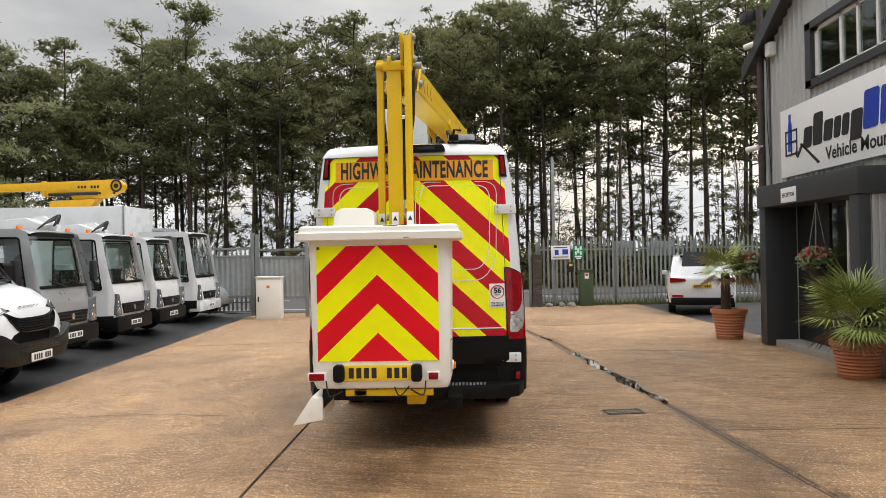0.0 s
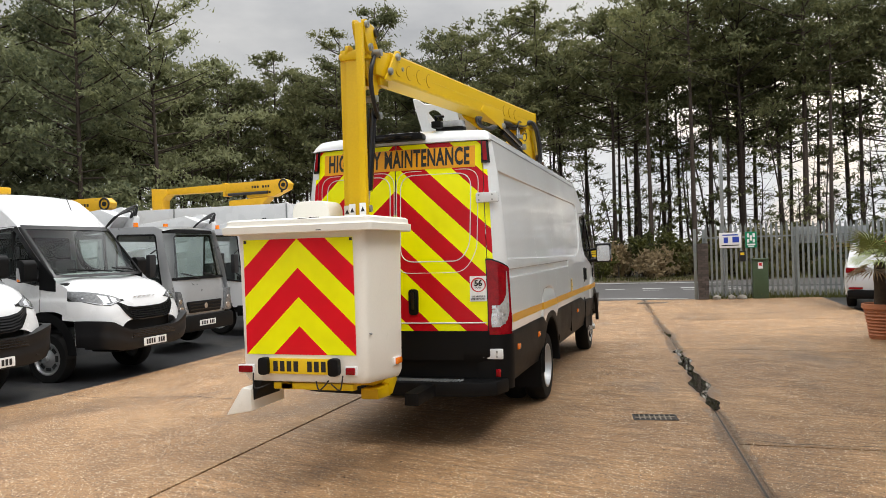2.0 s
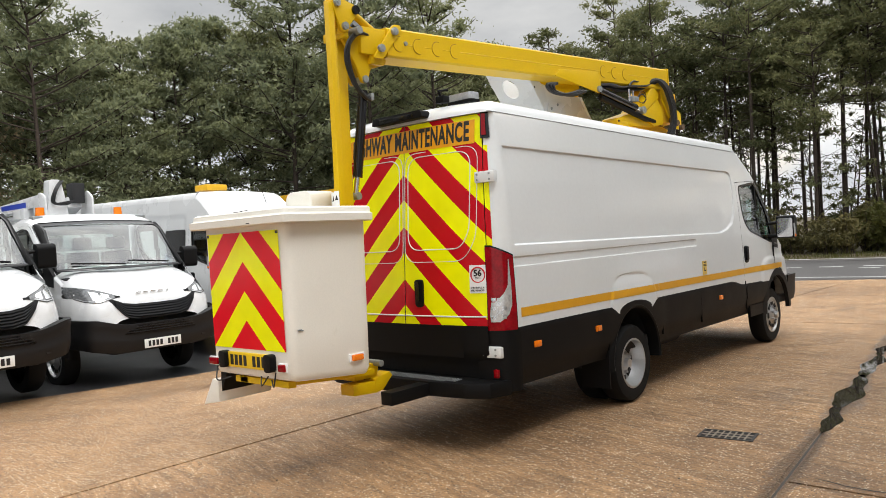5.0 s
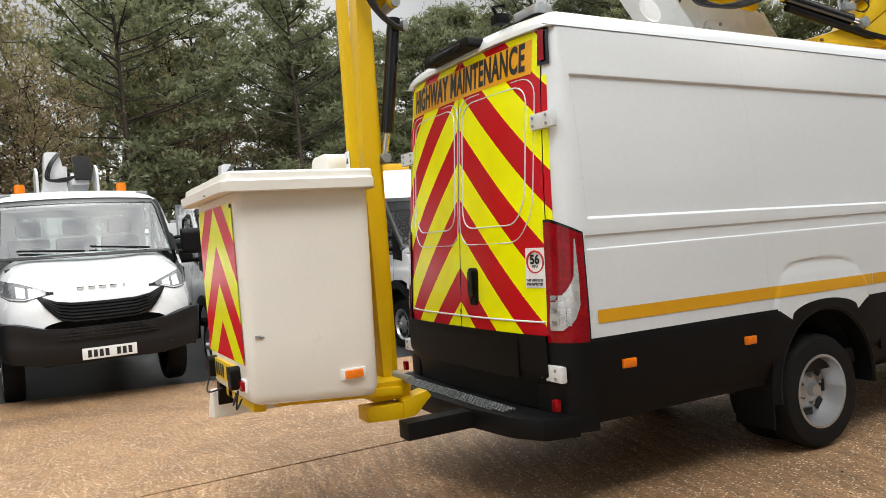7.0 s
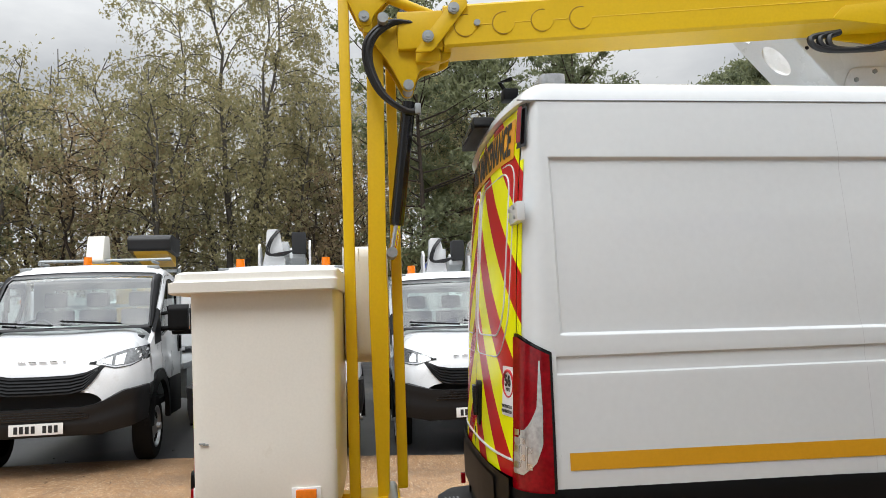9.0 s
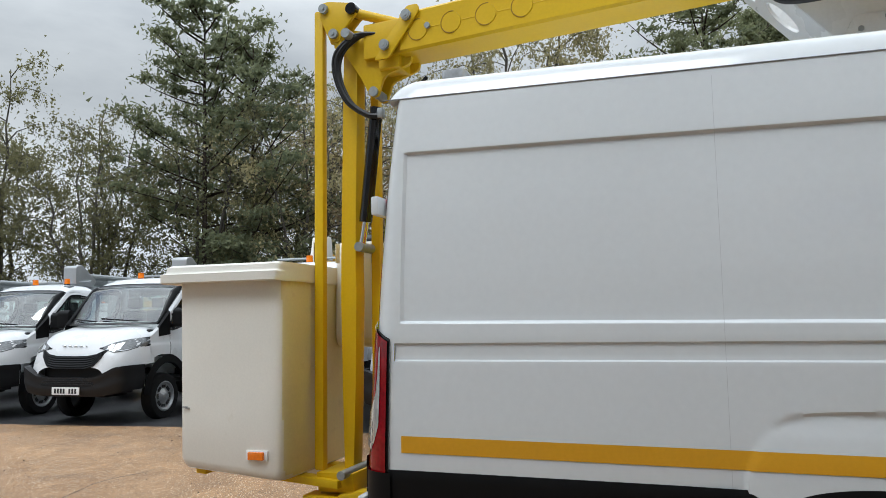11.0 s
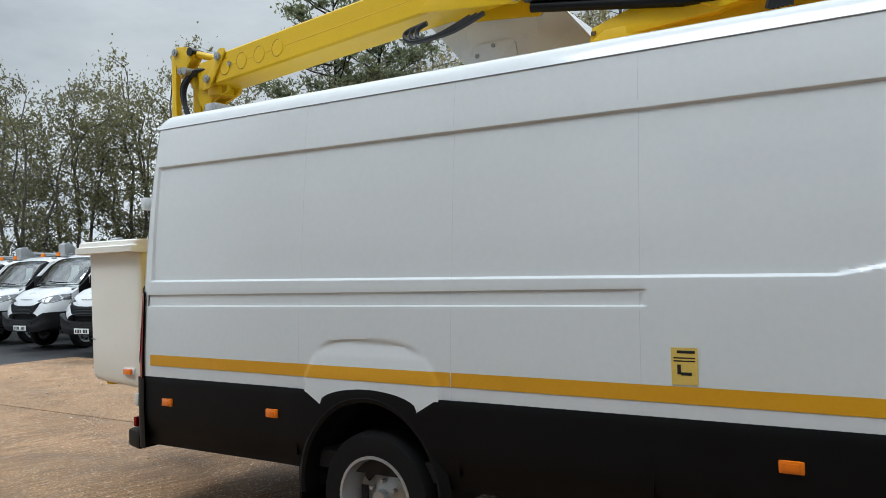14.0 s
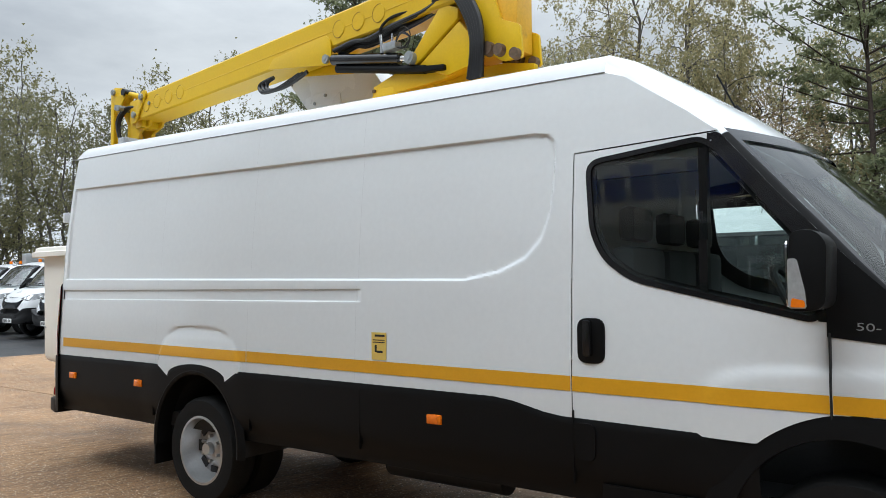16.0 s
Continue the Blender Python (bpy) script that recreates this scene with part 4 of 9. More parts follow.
        outline([(0.05, 1.60), (0.60, 1.60), (0.685, 1.74), (0.70, 2.375), (0.05, 2.375)], 0.0045, "window_moulding")
        outline([(0.012, 1.50), (0.63, 1.50), (0.745, 1.68), (0.765, 2.41), (0.012, 2.41)], 0.0035, "outer_moulding")
        part("door_moulding", tube([(s * x, float(rear_y(x, 1.06)) - 0.006, 1.06) for x in np.linspace(0.005, 0.82, 10)], 0.006, 6), M_white2, door)
        # hinges
        for z, y0 in ((2.15, 0.07), (0.79, -0.012)):
            hx = 0.84 if z > 1 else 0.86
            hy = float(rear_y(hx, z)) - 0.02
            hg = part("hinge", box(s * (hx - 0.10), s * (hx + 0.10), hy - 0.02, hy + 0.02, z - 0.045, z + 0.045), M_white, door, "white door hinge with bolts", bevel=0.012)
            for dx in (-0.07, 0.05):
                for dz in (-0.022, 0.022):
                    part("bolt", cyl((s * (hx + dx), hy - 0.026, z + dz), (s * (hx + dx), hy - 0.018, z + dz), 0.009, seg=6), M_galv, hg)
        # tail lamp
        lamp = grid("tail_lamp", lambda A, V: (lambda q: (s * q[0], q[1], q[2]))(corner(A, 0.925 + (1.60 - 0.10 * np.clip(A - 0.1, 0, 1) - 0.925) * V, 0.018)), np.linspace(-0.02, 0.86, 16), np.linspace(0, 1, 24), M_red_lens, van, "tall red tail lamp", flip=(s < 0))
        def clear_band(U, Z):
            a0 = lerp(Z, [1.02, 1.07, 1.15, 1.24, 1.30, 1.50], [0.06, 0.04, 0.06, 0.44, 0.58, 0.64])
            a1 = lerp(Z, [1.02, 1.07, 1.15, 1.30, 1.50], [0.30, 0.56, 0.69, 0.70, 0.665])
            x, y, z = corner(a0 + (a1 - a0) * U, Z, 0.0225)
            return s * x, y, z
        grid("clear_lens", clear_band, np.linspace(0, 1, 10), np.linspace(1.02, 1.50, 26), M_lamp_glass, lamp, "clear swept lens", flip=(s < 0))
        for i in range(3):
            for k in range(5):
                a0, z0 = 0.07 + 0.15 * i, 1.045 + 0.034 * k
                if a0 < float(lerp(z0, [1.04, 1.15, 1.22], [0.5, 0.42, 0.2])):
                    grid("reflector_cell", lambda A, Z: (lambda q: (s * q[0], q[1], q[2]))(corner(A, Z, 0.0245)), np.linspace(a0, a0 + 0.12, 4), np.linspace(z0, z0 + 0.026, 3), M_lamp_glass if (i + k) % 2 else M_chrome, lamp, "", flip=(s < 0))
        for q in (0.30, 0.62):
            part("lens_rib", tube([(lambda p: (s * float(p[0]), float(p[1]), z))(corner(np.array(0.10 + 0.45 * q), np.array(z), 0.024)) for z in np.linspace(1.05, 1.14, 8)], 0.003, 5), M_chrome, lamp)
        grid("lamp_edge", lambda A, V: (lambda q: (s * q[0], q[1], q[2]))(corner(A, 0.915 + (1.615 - 0.10 * np.clip(A - 0.1, 0, 1) - 0.915) * V, 0.010)), np.linspace(-0.05, 0.91, 16), np.linspace(0, 1, 12), M_blackgloss, lamp, "", flip=(s < 0))
        # marker lamp on the upper corner
        mk = grid("roof_marker", lambda A, Z: (lambda q: (s * q[0], q[1] - 0.004, q[2]))(corner(A, Z, 0.012)), np.linspace(-0.06, 0.34, 8), np.linspace(2.455, 2.668, 6), M_blackgloss, van, "black marker lamp base", flip=(s < 0))
        grid("marker_lens", lambda A, Z: (lambda q: (s * q[0], q[1] - 0.012 + 0.06 * np.clip(np.abs(Z - 2.562) - 0.085, 0, 1), q[2]))(corner(A, Z, 0.018)), np.linspace(0.02, 0.20, 8), np.linspace(2.478, 2.648, 9), M_red_lens, mk, "red upper marker lens", flip=(s < 0))
        # lower corner of the bumper
        grid("bumper_corner", lambda A, Z: (lambda q: (s * (q[0] + 0.012), q[1] - 0.012, q[2]))(corner(A, Z, 0.01)), np.linspace(-0.35, 1.0, 16), np.linspace(0.48, 0.955, 12), M_black, van, "black bumper corner", flip=(s < 0))
        part("bumper_reflector", box(s * 0.905, s * 0.945, 0.0, 0.03, 0.60, 0.665), M_red_lens, van, "small red reflector", bevel=0.005)
    part("door_gap", box(-0.004, 0.004, -0.004, 0.1, 0.99, 1.1), M_interior, van)
    # header strip with lettering
    grid("header_film", lambda X, Z: (X, rear_y(X, Z) - 0.0075, Z), np.linspace(-0.735, 0.735, 30), np.linspace(2.425, 2.615, 6), M_headboard, van, "orange film strip with black lettering")
    hw = words("lettering", "HIGHWAY MAINTENANCE", 0.185, Matrix.Identity(4), M_print, van, width=1.37, bold=0.006, label="black capital letters", squeeze=1.15, spacing=1.09)
    me = hw.data
    for v in me.vertices:
        x, z = v.co.x, 2.52 + v.co.y * 1.0
        v.co = (x, float(rear_y(x, z)) - 0.010 - v.co.z, z)
    # speed sticker
    def on_door(name, x0, x1, z0, z1, off, material, parent):
        return grid(name, lambda X, Z: (X, rear_y(X, Z) - off, Z), np.linspace(x0, x1, 5), np.linspace(z0, z1, 4), material, parent)
    sp = on_door("speed_sticker", 0.68, 0.825, 1.245, 1.465, 0.008, M_white_film, van)
    sp["label"] = "white speed limit sticker with red ring"
    sx, sz = 0.753, 1.388
    sy = float(rear_y(sx, sz)) - 0.011
    part("ring", tube([(sx + 0.059 * math.cos(q), sy + 0.004 + 0.22 * 0.059 * math.cos(q), sz + 0.059 * math.sin(q)) for q in np.linspace(0, 2 * math.pi, 28)], 0.0065, 6), M_red_film, sp)
    fm = Matrix.Translation((sx, sy, sz + 0.012)) @ Matrix.Rotation(radians(12), 4, "Z") @ Matrix.Rotation(radians(90), 4, "X")
    words("numeral", "56", 0.07, fm, M_print, sp, bold=0.0025)
    words("unit", "MPH", 0.024, Matrix.Translation((0, 0, -0.038)) @ fm, M_print, sp)
    for body, z in (("THIS VEHICLE IS", 1.288), ("SPEED RESTRICTED", 1.266)):
        words("small_print", body, 0.018, Matrix.Translation((sx, float(rear_y(sx, z)) - 0.014, z)) @ Matrix.Rotation(radians(12), 4, "Z") @ Matrix.Rotation(radians(90), 4, "X"), M_print, sp, width=0.12, bold=0.0006)
    # handle
    hb = part("rear_handle", prism(rounded([(0.125, 1.13), (0.215, 1.13), (0.215, 1.36), (0.125, 1.36)], 0.035), "y", -0.008, 0.02), M_black, van, "black rear door handle", bevel=0.008)
    part("grip", prism(rounded([(0.155, 1.18), (0.19, 1.18), (0.19, 1.34), (0.155, 1.34)], 0.014), "y", -0.03, 0.0), M_blackgloss, hb, bevel=0.006)
    # tailboard and step bumper
    grid("tailboard", lambda X, Z: (X, rear_y(X, Z) * 0.6 - 0.012 + 0.03 * sstep(0.8, 0.66, Z), Z), np.linspace(-0.85, 0.85, 24), np.linspace(0.58, 0.992, 12), M_black, van, "black lower door panel")
    grid("tailboard_pressing", lambda X, Z: (X, rear_y(X, Z) * 0.6 - 0.020, Z), np.linspace(-0.62, 0.62, 20), np.linspace(0.74, 0.955, 6), M_black, van)
    stp = [(-0.99, 0.12), (-0.93, -0.08), (-0.75, -0.17), (-0.4, -0.215), (0, -0.225), (0.4, -0.215), (0.75, -0.17), (0.93, -0.08), (0.99, 0.12)]
    part("step_bumper", prism(stp, "z", 0.455, 0.575), M_black, van, "black rear step bumper", bevel=0.02)
    bm = bmesh.new()
    for i in range(40):
        for j in range(5):
            x = -0.62 + 1.24 * i / 39
            y = -0.055 - 0.025 * j
            if y > -0.19 + 0.12 * abs(x) ** 2:
                box(x - 0.009, x + 0.009, y - 0.005, y + 0.005, 0.574, 0.583, bm, None)
    part("tread_stud", bm, M_galv, van, "grip pattern on the step", smooth=False)
    part("underfloor", box(-0.9, 0.9, 0.15, 6.9, 0.50, 0.60), M_interior, van)
    part("tow_beam", box(0.30, 0.42, -0.62, 0.9, 0.46, 0.56), M_black, van, "black steel support beam", bevel=0.008)
    part("rear_axle", cyl((-0.8, 2.12, 0.38), (0.8, 2.12, 0.38), 0.06, bm=cyl((0, 2.12, 0.38), (0, 2.12, 0.40), 0.14)), M_interior, van)
    part("exhaust", cyl((0.35, 3.4, 0.36), (0.35, 4.3, 0.36), 0.10, bm=cyl((0.35, 4.3, 0.36), (0.5, 5.2, 0.40), 0.035)), M_interior, van, "dark exhaust silencer")
    # roof fairing and lamp bar
    def end_cap(U, V):
        x, _, zt = roof(U, np.full(np.shape(U), 0.30))
        zt = np.maximum(zt, 2.662)
        y0 = rear_y(x, 2.66) - 0.035
        q = np.clip(V, 0, 1) * math.pi / 2
        y = y0 + (0.30 - y0) * (1 - np.cos(q)) ** 0.8 + 0.05 * (V < 0)
        return x, y, 2.660 + (zt - 2.660) * np.sin(q) ** 0.8
    grid("roof_end", end_cap, us, np.concatenate([[-0.1], np.linspace(0, 1, 13)]), M_white, van, "white roof end cap")
    hb = part("high_lamp_bar", prism(rounded([(-0.30, 2.685), (0.30, 2.685), (0.28, 2.75), (-0.28, 2.75)], 0.022), "y", 0.02, 0.13), M_black, van, "black high brake lamp bar", bevel=0.01)
    part("brake_lens", box(-0.2, 0.2, 0.014, 0.026, 2.70, 2.73), M_blackgloss, hb, bevel=0.003)
    cb = part("reversing_camera", box(0.33, 0.42, 0.16, 0.24, 2.80, 2.86), M_black, van, "black camera on the roof edge", bevel=0.01)
    part("camera_bracket", tube([(0.36, 0.22, 2.80), (0.38, 0.15, 2.90), (0.44, 0.2, 2.90)], 0.012, 6), M_black, cb)
    bl = part("beacon_bar", prism(rounded([(0.31, 0.32), (0.58, 0.32), (0.58, 0.46), (0.31, 0.46)], 0.04), "z", 2.80, 2.825), M_black, van, "low beacon with clear lens on the roof")
    part("beacon_lens", prism(rounded([(0.315, 0.325), (0.575, 0.325), (0.575, 0.455), (0.315, 0.455)], 0.04), "z", 2.825, 2.885), M_clear_lens, bl, "clear ribbed lens", bevel=0.012)
    # wheels
    def put(name, x, y, z, flip, dish, lab):
        return wheel(name, Matrix.Translation((x, y, z)) @ (Matrix.Rotation(math.pi, 4, "Z") if flip else Matrix.Identity(4)), van, 0.375, 0.20, dish, lab, True)
    for s in (-1, 1):
        put("rear_wheel", s * 0.86, 2.12, 0.375, s < 0, 0.09, "black tyre on a dished steel wheel")
        put("inner_wheel", s * 0.60, 2.12, 0.375, s < 0, 0.02, "inner twin tyre")
        put("front_wheel", s * 0.82, 6.22, 0.375, s < 0, -0.03, "black tyre on a steel wheel")
        part("mud_flap", box(s * 0.70, s * 0.99, 1.60, 1.615, 0.22, 0.62), M_black, van, "black mud flap")
        part("front_arch_liner", box(s * 0.55, s * 0.6, 5.8, 6.75, 0.4, 1.0), M_interior, van)
        ang = np.linspace(radians(0), radians(180), 30)
        grid("front_arch", lambda A, V: (s * (1.012 - 0.012 * V ** 2 - 0.05 * (V < 0.05)), 6.22 + (0.44 + 0.13 * V) * np.cos(A), 0.44 + (0.47 + 0.11 * V) * np.sin(A)), ang, [0, 0.08, 0.5, 1], M_black, van, "black front wheel arch", flip=(s < 0))
        part("front_skirt", box(s * 0.96, s * 0.995, 5.2, 5.72, 0.46, 0.6), M_black, van)
    return van


lift_van = build_lift_van()


# ---- the folding lift on its roof, with the basket hanging behind ----
def build_lift():
    lift = thing("boom_lift", Matrix.Identity(4), "yellow folding boom lift on the van roof with a cream basket", "boom lift")
    # the boom lies a little askew to the van's axis: x grows along it
    skew = Matrix(((1, 0.098, 0, -0.045), (0, 1, 0, 0), (0, 0, 1, 0), (0, 0, 0, 1)))

    def boom_part(name, bm, material, par, lab="", **kw):
        ob = part(name, bm, material, par, lab, **kw)
        ob.data.transform(skew)
        return ob

    def holed_plate(poly, c, r, place, thick):
        """A plate with a round hole; place maps (u, v, depth) to x, y, z."""
        n = 48
        bm = bmesh.new()
        rows = []
        for k in range(n):
            a = 2 * math.pi * k / n
            d = Vector((math.cos(a), math.sin(a)))
            best = 9.0
            for p, q in zip(poly, poly[1:] + poly[:1]):
                p, q = Vector(p) - Vector(c), Vector(q) - Vector(c)
                e = q - p
                den = d.x * e.y - d.y * e.x
                if abs(den) > 1e-9:
                    t = (p.x * e.y - p.y * e.x) / den
                    u = (p.x * d.y - p.y * d.x) / den
                    if t > 0 and -1e-6 <= u <= 1 + 1e-6:
                        best = min(best, t)
            i, o = Vector(c) + d * r, Vector(c) + d * best
            rows.append([bm.verts.new(place(*w, dep)) for w, dep in ((i, 0), (o, 0), (o, thick), (i, thick))])
        for a, b in zip(rows, rows[1:] + rows[:1]):
            for k in range(4):
                bm.faces.new((a[k], b[k], b[(k + 1) % 4], a[(k + 1) % 4]))
        bmesh.ops.recalc_face_normals(bm, faces=bm.faces[:])
        return bm

    # white pedestal: a sloping rear plate with a round hole, two cheeks and a front plate
    slope = lambda u, v, d: (u, 2.42 - 0.86 * (v - 2.74) + d, v + d)
    ped = part("pedestal", holed_plate([(-0.44, 2.735), (0.03, 2.735), (0.03, 3.36), (-0.33, 3.36), (-0.39, 3.42), (-0.45, 3.42)], (-0.24, 3.215), 0.088, slope, 0.012), M_white2, lift, "white sloping pedestal plate with a round hole")
    cheek = [(1.89, 3.36), (2.12, 3.40), (2.75, 3.25), (2.93, 3.18), (3.10, 2.97), (3.29, 2.735), (2.43, 2.735)]
    for x in (-0.435, 0.03):
        part("pedestal_cheek", prism(cheek, "x", x - 0.006, x + 0.006), M_white2, ped, "white side cheek", bevel=0.002)
    part("pedestal_front", prism([(2.93, 3.18), (2.945, 3.18), (3.305, 2.735), (3.285, 2.735)], "x", -0.43, 0.06), M_white2, ped, bevel=0.002)
    part("cheek_cover", prism(rounded([(2.24, 2.93), (2.62, 2.93), (2.60, 3.075), (2.30, 3.075)], 0.05), "x", 0.036, 0.048), M_white2, ped, "raised white cover", bevel=0.004)
    for y, z in ((2.45, 3.05), (2.33, 3.0)):
        part("bolt", cyl((0.046, y, z), (0.058, y, z), 0.015, seg=6), M_galv, ped)
    for y, z in ((2.13, 3.30), (2.30, 2.98), (2.05, 3.20)):
        part("bolt_hole", cyl((0.034, y, z), (0.038, y, z), 0.012, seg=10), M_print, ped)
    part("base_plate", box(-0.42, 0.50, 2.6, 4.55, 2.735, 2.775), M_yellow_old, lift, "yellow base frame", bevel=0.006)
    for x in (-0.32, 0.34):
        part("base_rail", prism([(3.10, 2.775), (4.52, 2.775), (4.52, 2.86), (4.30, 2.90), (3.30, 2.90)], "x", x - 0.025, x + 0.025), M_yellow, lift, "yellow base rail", bevel=0.006)
    M_rust = mat("rusty_edge", (0.12, 0.075, 0.045), 0.8, vary=0.4, scale=20, bump=0.001)
    for k in range(7):
        y = 3.22 + k * 0.19
        part("floor_slat", prism([(-0.30, 2.885), (0.36, 2.885), (0.36, 2.905), (-0.30, 2.905)], "y", y, y + 0.025), M_yellow_old if k % 2 else M_rust, lift)
    M_ring = mat("dark_yellow_edge", (0.36, 0.21, 0.008), 0.6, vary=0.4)

    def zc(y):
        return 3.322 + 0.028 * y
    # upper boom: a folded box beam with a ridge along each face
    hb_, ht_ = 0.118, 0.128
    prof = [(-0.118, -hb_), (0.118, -hb_), (0.13, -hb_ + 0.016), (0.13, -0.004), (0.133, 0.0), (0.13, 0.004), (0.13, ht_ - 0.014), (0.118, ht_), (-0.118, ht_), (-0.13, ht_ - 0.014), (-0.13, 0.004), (-0.133, 0.0), (-0.13, -0.004), (-0.13, -hb_ + 0.016)]
    bm = bmesh.new()
    rings = [[bm.verts.new((px, y, zc(y) + pz)) for px, pz in prof] for y in (-0.10, 1.0, 2.2, 3.3, 4.22)]
    for a, b in zip(rings, rings[1:]):
        for k in range(len(prof)):
            bm.faces.new((a[k], a[(k + 1) % len(prof)], b[(k + 1) % len(prof)], b[k]))
    bm.faces.new(rings[0])
    bm.faces.new(rings[-1][::-1])
    bmesh.ops.recalc_face_normals(bm, faces=bm.faces[:])
    boom = boom_part("upper_boom", bm, M_yellow, lift, "yellow box-section boom")
    boom_part("end_plate", prism(rounded([(-0.14, zc(4.22) - 0.13), (0.14, zc(4.22) - 0.13), (0.14, zc(4.22) + 0.14), (-0.14, zc(4.22) + 0.14)], 0.02), "y", 4.215, 4.235), M_yellow, boom, bevel=0.003)
    boom_part("head_block", box(-0.10, 0.115, -0.36, -0.10, zc(-0.2) - 0.11, zc(-0.2) + 0.11), M_yellow, boom, "yellow boom head", bevel=0.012)
    boom_part("head_foot", box(-0.11, 0.10, -0.26, -0.12, 3.135, 3.215), M_yellow, boom, bevel=0.008)
    for q, xf in ((1, 0.13), (-1, -0.13)):
        for y in (0.022, 0.236, 0.452, 0.667, 2.908, 3.12, 3.33):
            # a pressed disc: its rim is darker over the rear half and at the foot
            boom_part("round_pressing", cyl((xf - q * 0.004, y, zc(y)), (xf + q * 0.0045, y, zc(y)), 0.062, 0.060, 32), M_yellow, boom)
            boom_part("pressing_rim", tube([(xf + q * 0.003, y + 0.064 * math.cos(a), zc(y) + 0.064 * math.sin(a)) for a in np.linspace(radians(75), radians(285), 22)], 0.0028, 5), M_ring, boom)
        # link plate with two pins at the rear
        lp = boom_part("link_plate", prism(rounded([(-0.27, 3.175), (-0.17, 3.175), (0.035, 3.43), (0.03, 3.475), (-0.045, 3.475)], 0.02), "x", xf + q * 0.002, xf + q * 0.020), M_yellow, boom, "yellow link plate", bevel=0.003)
        for y, z in ((-0.045, 3.414), (-0.193, 3.258)):
            boom_part("pin", cyl((xf + q * 0.018, y, z), (xf + q * 0.042, y, z), 0.032, seg=20, bm=cyl((xf + q * 0.042, y, z), (xf + q * 0.046, y, z), 0.026, 0.024, seg=20, bm=cyl((xf + q * 0.046, y, z), (xf + q * 0.050, y, z), 0.012, seg=6))), M_galv, lp, "steel pin")
        boom_part("small_pin", cyl((xf, -0.005 + 0.09, zc(0) + 0.012), (xf + q * 0.016, 0.085, zc(0) + 0.012), 0.018, seg=14), M_galv, boom)
        # lifting gusset below the boom
        gs = boom_part("gusset", prism(rounded([(2.05, 3.27), (2.12, 3.345), (2.77, 3.385), (2.825, 3.34), (2.835, 3.19), (2.79, 3.155), (2.70, 3.172)], 0.02), "x", xf + q * 0.001, xf + q * 0.014), M_yellow, boom, "yellow lifting gusset", bevel=0.003)
        boom_part("pin", cyl((xf + q * 0.01, 2.785, 3.20), (xf + q * 0.036, 2.785, 3.20), 0.034, seg=20, bm=cyl((xf + q * 0.036, 2.785, 3.20), (xf + q * 0.041, 2.785, 3.20), 0.014, seg=6)), M_galv, gs, "steel pin")
    # nested lower boom, hinge casting and tail towards the cab
    lb = boom_part("lower_boom", prism([(3.22, 2.93), (3.60, 3.03), (3.92, 3.36), (4.03, 3.30), (4.03, 3.20), (4.13, 3.08), (4.13, 2.90), (3.90, 2.86), (3.2, 2.84)], "x", -0.13, 0.075), M_yellow, lift, "yellow folded lower boom", bevel=0.012)
    boom_part("stiffener", prism([(3.605, 3.035), (3.90, 3.35), (4.035, 3.275), (4.03, 3.21), (3.66, 2.985)], "x", 0.07, 0.115), M_yellow, lb, "yellow stiffening plate", bevel=0.014)
    boom_part("lower_cheek", prism([(3.67, 2.98), (4.03, 3.20), (4.13, 3.08), (4.13, 2.90), (3.92, 2.87)], "x", 0.06, 0.10), M_yellow, lb, bevel=0.008)
    boom_part("tail_box", box(-0.10, 0.085, 4.12, 4.47, 2.93, 3.30), M_yellow_old, lift, "yellow boom tail", bevel=0.01)
    for x in (-0.12, 0.105):
        tp = boom_part("tail_plate", prism(rounded([(4.08, 3.42), (4.22, 3.46), (4.31, 3.30), (4.375, 3.12), (4.51, 3.06), (4.525, 2.86), (4.38, 2.865), (4.29, 2.93), (4.19, 3.08), (4.10, 3.22)], 0.02), "x", x - 0.012, x + 0.012), M_yellow, lift, "yellow tail plate", bevel=0.003)
        for y, z, r in ((4.285, 2.955, 0.045), (4.37, 2.93, 0.04), (4.485, 2.885, 0.035)):
            boom_part("roller", cyl((x + 0.005, y, z), (x + 0.055, y, z), r, r * 0.9, 16), M_rust, tp, "worn steel roller")
    # lift cylinder and its lower stay
    ram = boom_part("lift_ram", cyl((0.115, 2.83, 3.195), (0.115, 3.52, 3.06), 0.040, seg=20), M_blackgloss, lift, "black hydraulic cylinder")
    boom_part("ram_rod", cyl((0.115, 3.52, 3.06), (0.115, 3.64, 3.035), 0.024), M_chrome, ram)
    boom_part("ram_eye", cyl((0.075, 3.635, 3.035), (0.16, 3.635, 3.035), 0.042, seg=20, bm=cyl((0.16, 3.635, 3.035), (0.166, 3.635, 3.035), 0.022, seg=6)), M_galv, ram, "steel eye of the cylinder")
    st_ = boom_part("lower_stay", cyl((0.10, 2.86, 3.125), (0.10, 3.74, 2.945), 0.030, seg=14), M_black, lift, "black lower stay")
    boom_part("stay_end", prism([(3.66, 2.975), (3.92, 2.94), (3.92, 2.905), (3.72, 2.925)], "x", 0.075, 0.13), M_black, st_, bevel=0.006)
    # hoses
    rnd = random.Random(4)
